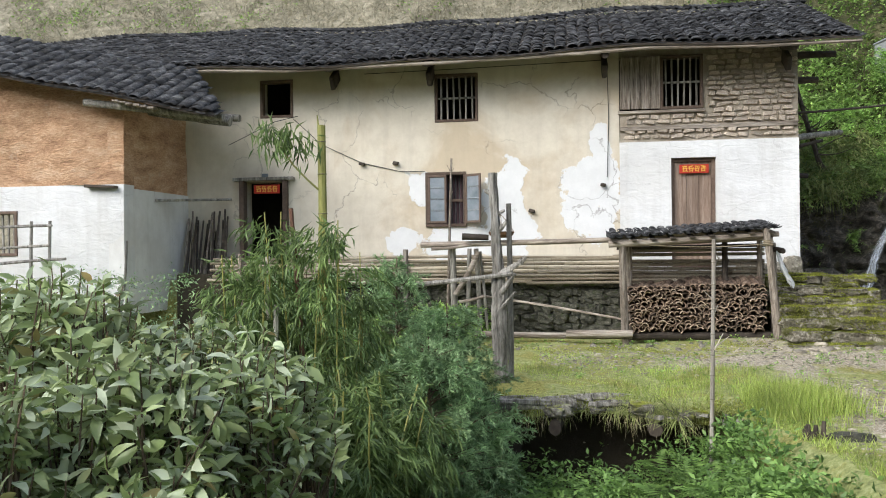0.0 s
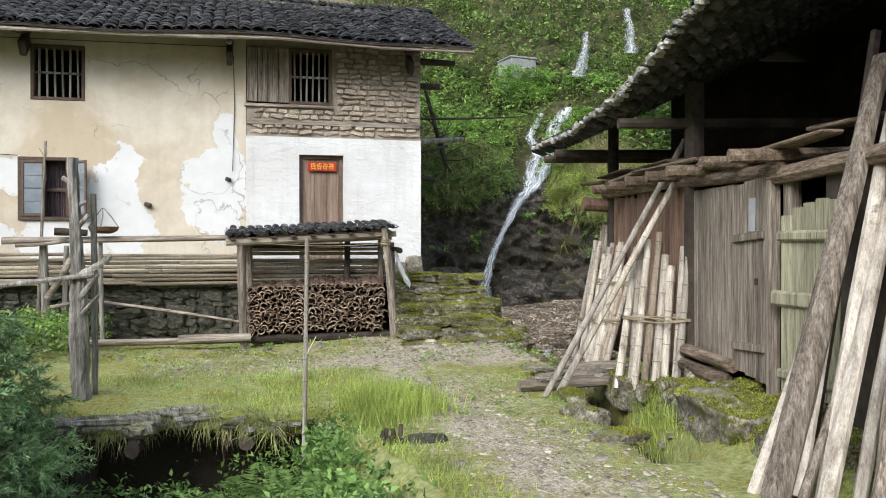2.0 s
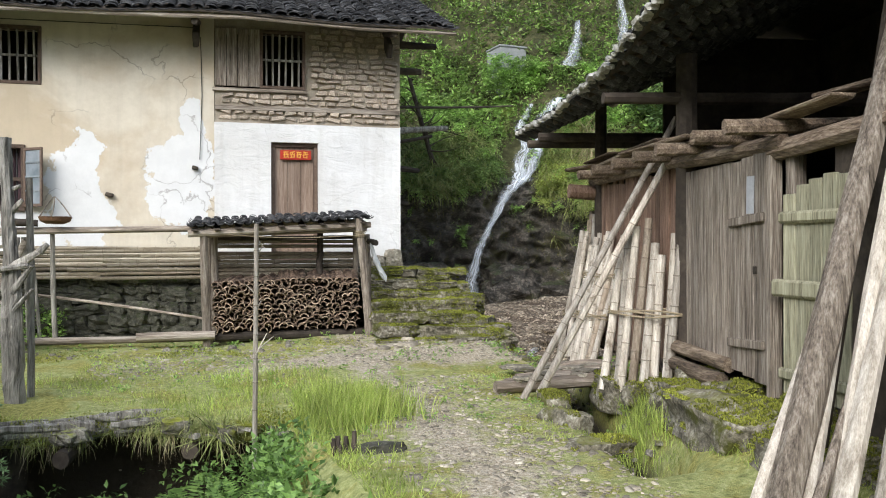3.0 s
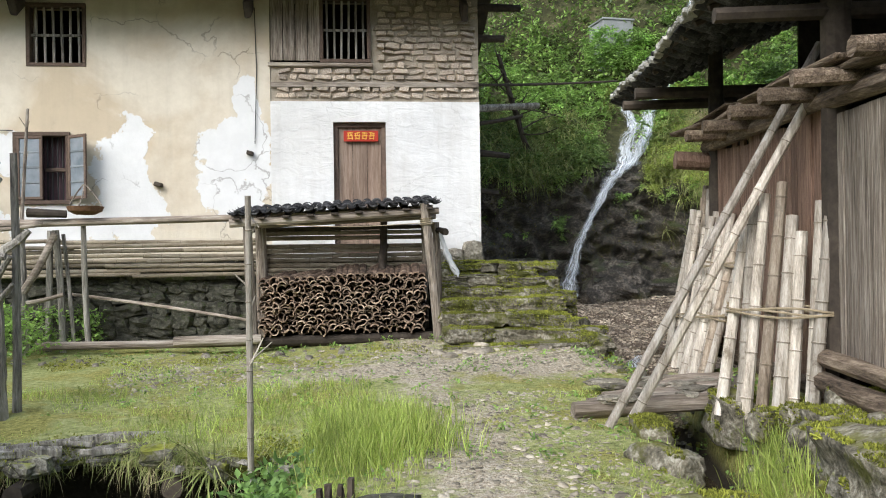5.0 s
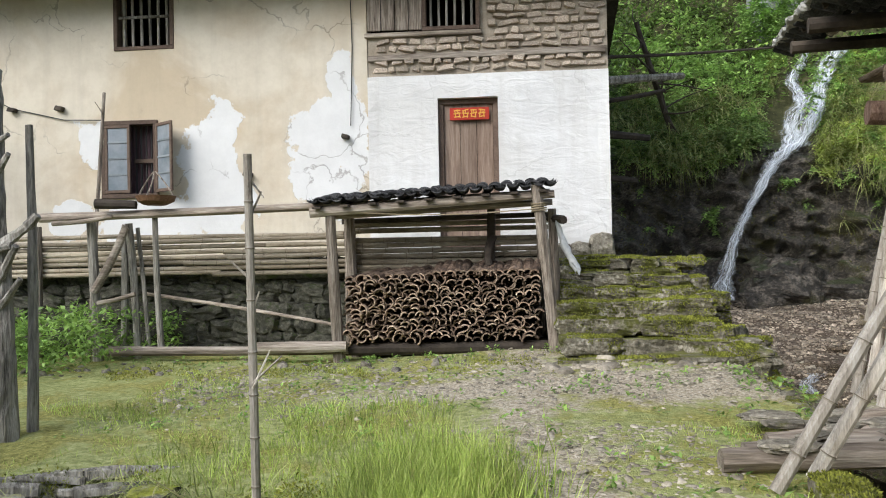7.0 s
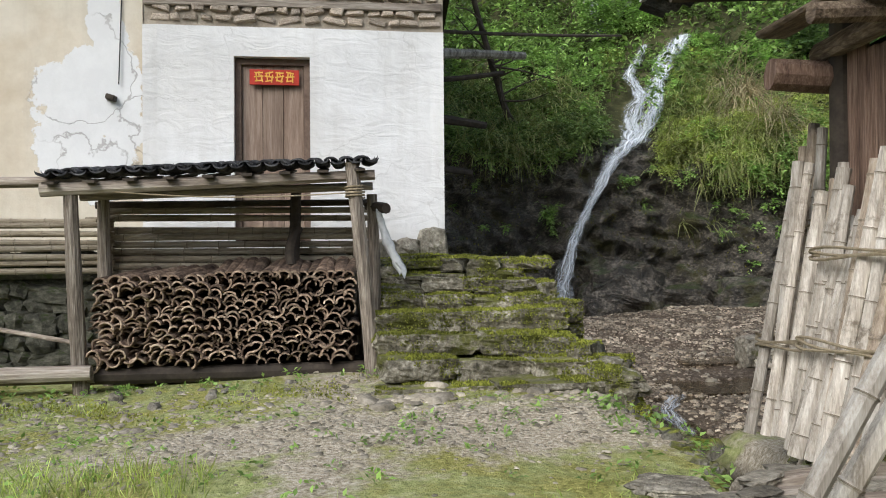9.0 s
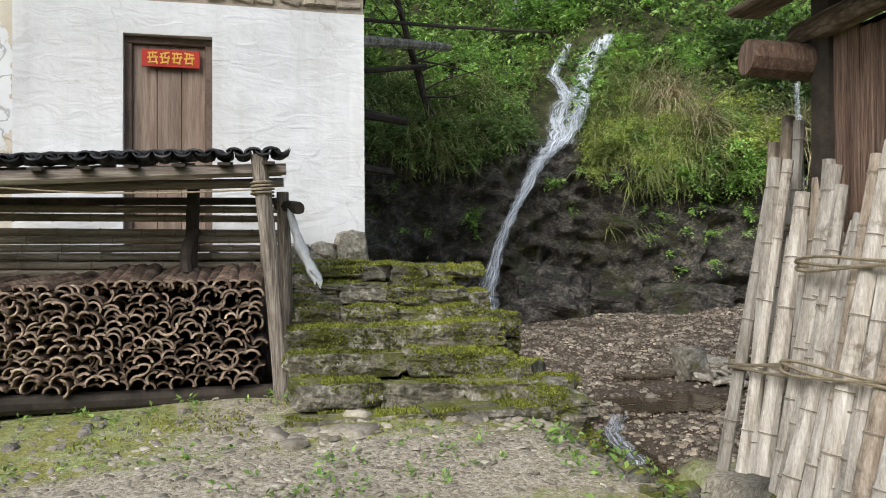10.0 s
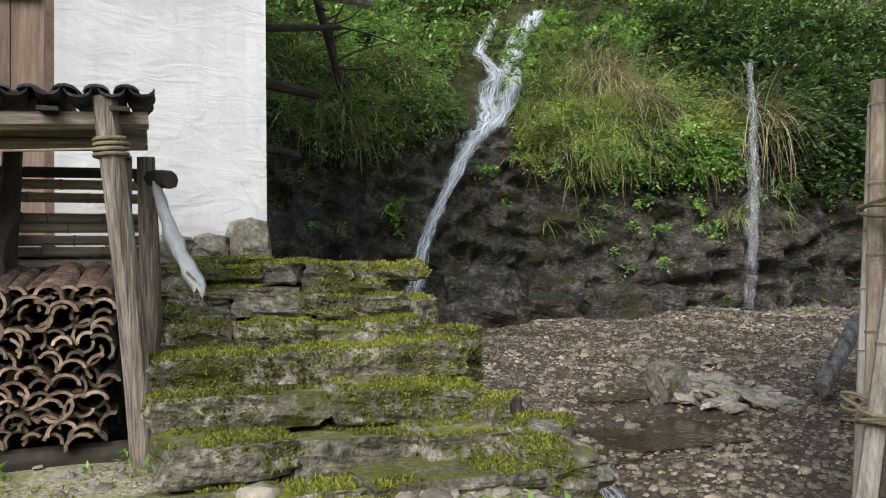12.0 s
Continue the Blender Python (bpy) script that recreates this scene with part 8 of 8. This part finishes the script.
# dark twin of the fresh rock leaf, with shade put into its greens
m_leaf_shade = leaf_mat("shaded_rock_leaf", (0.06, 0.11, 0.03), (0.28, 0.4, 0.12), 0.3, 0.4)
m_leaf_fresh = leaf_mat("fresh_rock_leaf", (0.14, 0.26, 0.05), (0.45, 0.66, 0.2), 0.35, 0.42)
m_leaf_lime = leaf_mat("yellow_green_leaf", (0.24, 0.31, 0.06), (0.6, 0.68, 0.2), 0.35, 0.5, (0.42, 0.36, 0.12), 0.12)
m_leaf_gloss = leaf_mat("glossy_broad_leaf", (0.035, 0.075, 0.022), (0.16, 0.25, 0.08), 0.25, 0.32)
m_straw = leaf_mat("straw_hanging_grass", (0.24, 0.19, 0.09), (0.6, 0.52, 0.33), 0.35, 0.6)
m_face_moss = leaf_mat("rock_moss", (0.05, 0.055, 0.012), (0.22, 0.2, 0.05), 0.25, 0.8)
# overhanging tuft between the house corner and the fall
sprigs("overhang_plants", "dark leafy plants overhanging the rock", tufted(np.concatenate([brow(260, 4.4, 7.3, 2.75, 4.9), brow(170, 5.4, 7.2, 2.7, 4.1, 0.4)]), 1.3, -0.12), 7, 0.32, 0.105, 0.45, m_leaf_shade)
sprigs("overhang_shoots", "bright broad leaves among the dark overhang", tufted(brow(110, 5.2, 7.4, 2.7, 4.8, 0.45), 1.5, 0.05), 6, 0.3, 0.12, 0.45, m_leaf_fresh)
sprigs("tank_foot_plants", "green plants crowding the foot of the tank", np.stack([U(8.3, 10.1, 130), U(23.6, 24.2, 130), U(5.9, 6.85, 130)], -1), 7, 0.3, 0.11, 0.42, m_leaf_fresh)
sprigs("crevice_plants", "leafy tufts in the crevices of the rock face", clear_of_fall(tufted(face_pts(150, lambda n: U(8.4, 13, n), lambda n: U(1.3, 2.8, n), 0.15), 1.5, 0.02)), 6, 0.22, 0.085, 0.45, m_leaf_fresh)
falling_grass("crevice_grass", "dry yellow grass trailing from the rock face", clear_of_fall(tufted(face_pts(110, lambda n: U(8.4, 12.5, n), lambda n: U(1.5, 2.8, n), 0.12), 1.2, 0.0)), 20, 0.15, 0.5, m_grass_long)
sprigs("brim_plants", "yellow-green plants spilling over the rim of the rock", clear_of_fall(tufted(brow(520, 8.5, 12.6, 2.7, 4.1, 0.3), 1.1, -0.3)), 6, 0.28, 0.09, 0.42, m_leaf_lime)
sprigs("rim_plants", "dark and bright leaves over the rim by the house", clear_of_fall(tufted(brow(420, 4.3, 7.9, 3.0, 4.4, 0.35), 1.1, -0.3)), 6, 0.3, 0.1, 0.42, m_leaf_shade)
falling_grass("brim_grass", "fine green grass draped over the rim", clear_of_fall(brow(170, 4.5, 12.6, 2.9, 4.2, 0.25)), 24, 0.2, 0.65, m_grass_long)
sprigs("slope_plants", "mixed leafy plants covering the brow of the slope", clear_of_fall(tufted(slope_pts(1500, lambda n: U(4.4, 16, n), lambda n: U(0.1, 4.5, n), 0.3), 0.8, -0.1)), 6, 0.3, 0.1, 0.42, m_leaf_fresh)
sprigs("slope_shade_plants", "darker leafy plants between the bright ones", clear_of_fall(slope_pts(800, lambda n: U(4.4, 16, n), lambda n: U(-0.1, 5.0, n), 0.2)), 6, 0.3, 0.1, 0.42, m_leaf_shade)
sprigs("face_tufts", "small green tufts rooted in the bare rock", np.concatenate([face_pts(9, lambda n: rs.normal(6.75, 0.12, n), lambda n: rs.normal(1.85, 0.14, n), 0.2), face_pts(4, lambda n: rs.normal(8.05, 0.06, n), lambda n: rs.normal(2.35, 0.06, n), 0.2), face_pts(12, lambda n: U(9.4, 11.4, n), lambda n: U(0.8, 2.0, n), 0.2), tufted(face_pts(60, lambda n: U(4.6, 7.2, n), lambda n: U(0.6, 2.7, n), 0.1), 1.6, 0.15)]), 6, 0.2, 0.085, 0.5, m_leaf_fresh)
# cascade of yellow-green growth beside the fall
sprigs("cascade_leaves", "yellow-green plants cascading beside the fall", clear_of_fall(tufted(np.concatenate([brow(620, 8.6, 10.7, 2.9, 5.4), brow(240, 8.7, 10.3, 2.3, 3.1)]), 1.2, -0.22)), 6, 0.26, 0.085, 0.4, m_leaf_lime)
sprigs("cascade_green", "fresh green plants among the cascade", clear_of_fall(tufted(brow(420, 8.5, 12.2, 2.9, 5.6, 0.3), 1.4, 0.0)), 7, 0.3, 0.1, 0.42, m_leaf_fresh)
sprigs("ledge_plants", "leafy clumps growing on the rock ledge", tufted(np.concatenate([face_pts(75, lambda n: rs.normal(10.6, 0.45, n), lambda n: rs.normal(2.55, 0.22, n), 0.45), face_pts(26, lambda n: rs.normal(11.35, 0.15, n), lambda n: rs.normal(2.5, 0.2, n), 0.4)]), 1.7, -0.25), 8, 0.28, 0.1, 0.45, m_leaf_fresh)
sprigs("corner_leaves", "glossy broad leaves crowding the rock beside the trickle", np.concatenate([tufted(brow(420, 12.0, 16.0, 2.7, 5.6, 0.5), 1.0, -0.35), face_pts(60, lambda n: U(12.3, 15.0, n), lambda n: U(2.0, 2.9, n), 0.3)]), 8, 0.42, 0.16, 0.5, m_leaf_gloss)
sprigs("fall_tuft", "green tuft parting the fall at its lip", np.array([(8.62, 20.6, 4.25), (8.55, 20.6, 4.05), (8.62, 20.6, 3.9), (8.52, 20.55, 3.75), (8.58, 20.6, 4.4)]), 9, 0.26, 0.1, 0.5, m_leaf_fresh)
falling_grass("cascade_grass", "yellowing grass draped down the rock beside the fall", clear_of_fall(tufted(np.concatenate([brow(150, 8.6, 10.6, 2.5, 5.0), brow(60, 9.0, 11.3, 2.2, 3.0)]), 1.3, -0.2)), 26, 0.2, 0.6, m_grass_long)
falling_grass("straw_curtain", "curtain of straw-coloured grass hanging over the rock", np.concatenate([brow(26, 10.45, 10.9, 3.2, 4.6, 0.5), brow(13, 11.95, 12.3, 3.0, 3.6, 0.5)]), 34, 0.5, 1.2, m_straw, (0.0, -0.4, 0.1))
falling_grass("overhang_grass", "dark grass hanging under the overhang", np.concatenate([brow(36, 4.5, 7.4, 2.8, 4.6, 0.3), face_pts(22, lambda n: U(5.3, 6.6, n), lambda n: U(2.7, 3.3, n), 0.4)]), 30, 0.25, 0.6, m_grass_long)
lx = U(-2.0, 2.05, 150)
ly = lips(lx) + U(-0.06, 0.06, 150)
lroots = np.stack([lx, ly, -0.3 + 0.04 * (ly - 9) + 0.1 * ease(1, 3, lx) + U(-0.07, 0.02, 150)], -1)
falling_grass("lip_grass", "short grass and roots hanging over the bridge edge", lroots, 22, 0.06, 0.22, m_grass_long, (0.0, -0.5, 0.3), 0.006, 0.04)
falling_grass("lip_roots", "pale dead roots hanging under the turf", lroots[::3] - np.array([0, 0, 0.05]), 10, 0.08, 0.26, m_straw, (0.0, -0.4, 0.0), 0.004, 0.06)
fq = tufted(face_pts(9000, lambda n: U(4.4, 13.5, n), lambda n: U(0.2, 3.7, n), 0.03), 0.9, 0.12)
fq = fq[np.abs(fq[:, 0] - np.interp(fq[:, 2], [0, 0.6, 1.2, 1.85, 2.64, 3.0, 3.7], [6.6, 6.69, 6.83, 7.2, 7.72, 8.2, 8.55])) > 0.3]
L = U(0.02, 0.06, len(fq))
tagged(scatter("face_moss", LEAF_V, LEAF_F, frames_of(fq, rs.normal(0, 0.6, fq.shape) + np.array([0, -0.7, -0.1]), L, L * 0.5, 1.2), m_face_moss), "olive moss in patches on the wet rock", "moss", kind="stuff")
H("mixed green scrub on the hillside", "hill_scrub", slope_pts(2600, lambda n: U(3.5, 24, n), lambda n: 2.0 + 13 * rs.rand(n) ** 1.3, 0.4), 13, (0.4, 0.4, 0.28), 0.17, 0.45, m_leaf_hill)
H("bright green scrub on the hillside", "hill_green", slope_pts(1700, lambda n: U(4.5, 20, n), lambda n: 1.8 + 9 * rs.rand(n) ** 1.2, 0.4), 14, (0.36, 0.36, 0.22), 0.16, 0.4, m_leaf_bright)
H("dry olive scrub on the slope behind the house", "hill_dry", slope_pts(6500, lambda n: U(-32, 7, n), lambda n: 6.5 + 15 * rs.rand(n), 0.3), 9, (0.4, 0.4, 0.22), 0.16, 0.2, m_leaf_olive)
H("sparse green scrub on the slope behind the house", "hill_sparse", in_patches(slope_pts(3000, lambda n: U(-32, 6, n), lambda n: 6.0 + 15 * rs.rand(n), 0.3), 0.35, 2.2), 10, (0.45, 0.45, 0.2), 0.17, 0.4, m_leaf_bright)
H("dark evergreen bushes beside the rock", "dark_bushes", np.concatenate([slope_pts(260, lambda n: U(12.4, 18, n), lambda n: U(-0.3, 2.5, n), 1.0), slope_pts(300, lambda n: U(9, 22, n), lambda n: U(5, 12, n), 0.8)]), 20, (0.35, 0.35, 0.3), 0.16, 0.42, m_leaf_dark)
BL2 = [(x, y, z - 0.55 * y * y) for x, y, z in BLADE_V]
rt = slope_pts(9500, lambda n: U(-32, 7, n), lambda n: 6 + 15 * rs.rand(n), 0.1)
rt = np.repeat(rt, 5, axis=0) + rs.normal(0, 0.08, (len(rt) * 5, 3))
d = rs.normal(0, 0.6, rt.shape) + np.array([0, -0.4, 0.6])
L = U(0.25, 0.7, len(rt))
tagged(scatter("dry_grass", BL2, BLADE_F, frames_of(rt, d, L, np.full(len(rt), 0.016), 0.4), m_leaf_olive), "dry straw-coloured grass on the slope behind the house", "grass", kind="stuff")

# fallen timber and bare branches by the house corner
for i, (p, q, r) in enumerate((((4.25, 17.5, 3.72), (5.75, 18.5, 3.97), 0.08), ((4.3, 18.6, 3.6), (5.6, 19.3, 3.9), 0.05), ((4.2, 19.2, 3.2), (5.4, 19.8, 3.15), 0.09), ((4.2, 19.4, 2.5), (5.2, 20.0, 2.4), 0.07), ((4.3, 19.2, 4.5), (8.0, 20.6, 4.9), 0.03))):
    bm = add_log(bmesh.new(), p, q, r, r * 0.7, 8, 6, 0.15, 0.04)
    tagged(part("fallen_timber", bm, m_wood_grey if i == 0 else m_wood_dark), "old timber pole propped between house and slope", "timber", "timber by the house corner")
bare = thing("bare_tree", "leaning bare tree with dark twisted branches", "tree", at=(5.6, 20.9, 3.0))
bm = add_log(bmesh.new(), (6.1, 20.9, 3.2), (5.3, 20.3, 5.4), 0.07, 0.04, 8, 8, 0.2, 0.1)
part("trunk", bm, m_wood_dark, bare)
for _ in range(16):
    f = rs.uniform(0.2, 1.0)
    p = Vector((6.1, 20.9, 3.2)).lerp(Vector((5.3, 20.3, 5.4)), f)
    o = around(1)[0] * rs.uniform(0.5, 1.3)
    bm = add_log(bmesh.new(), p, p + Vector((o[0], o[1] * 0.5, o[2] * 0.7 + 0.1)), 0.022, 0.006, 5, 6, 0.15, 0.12)
    part("branch", bm, m_wood_dark, bare)
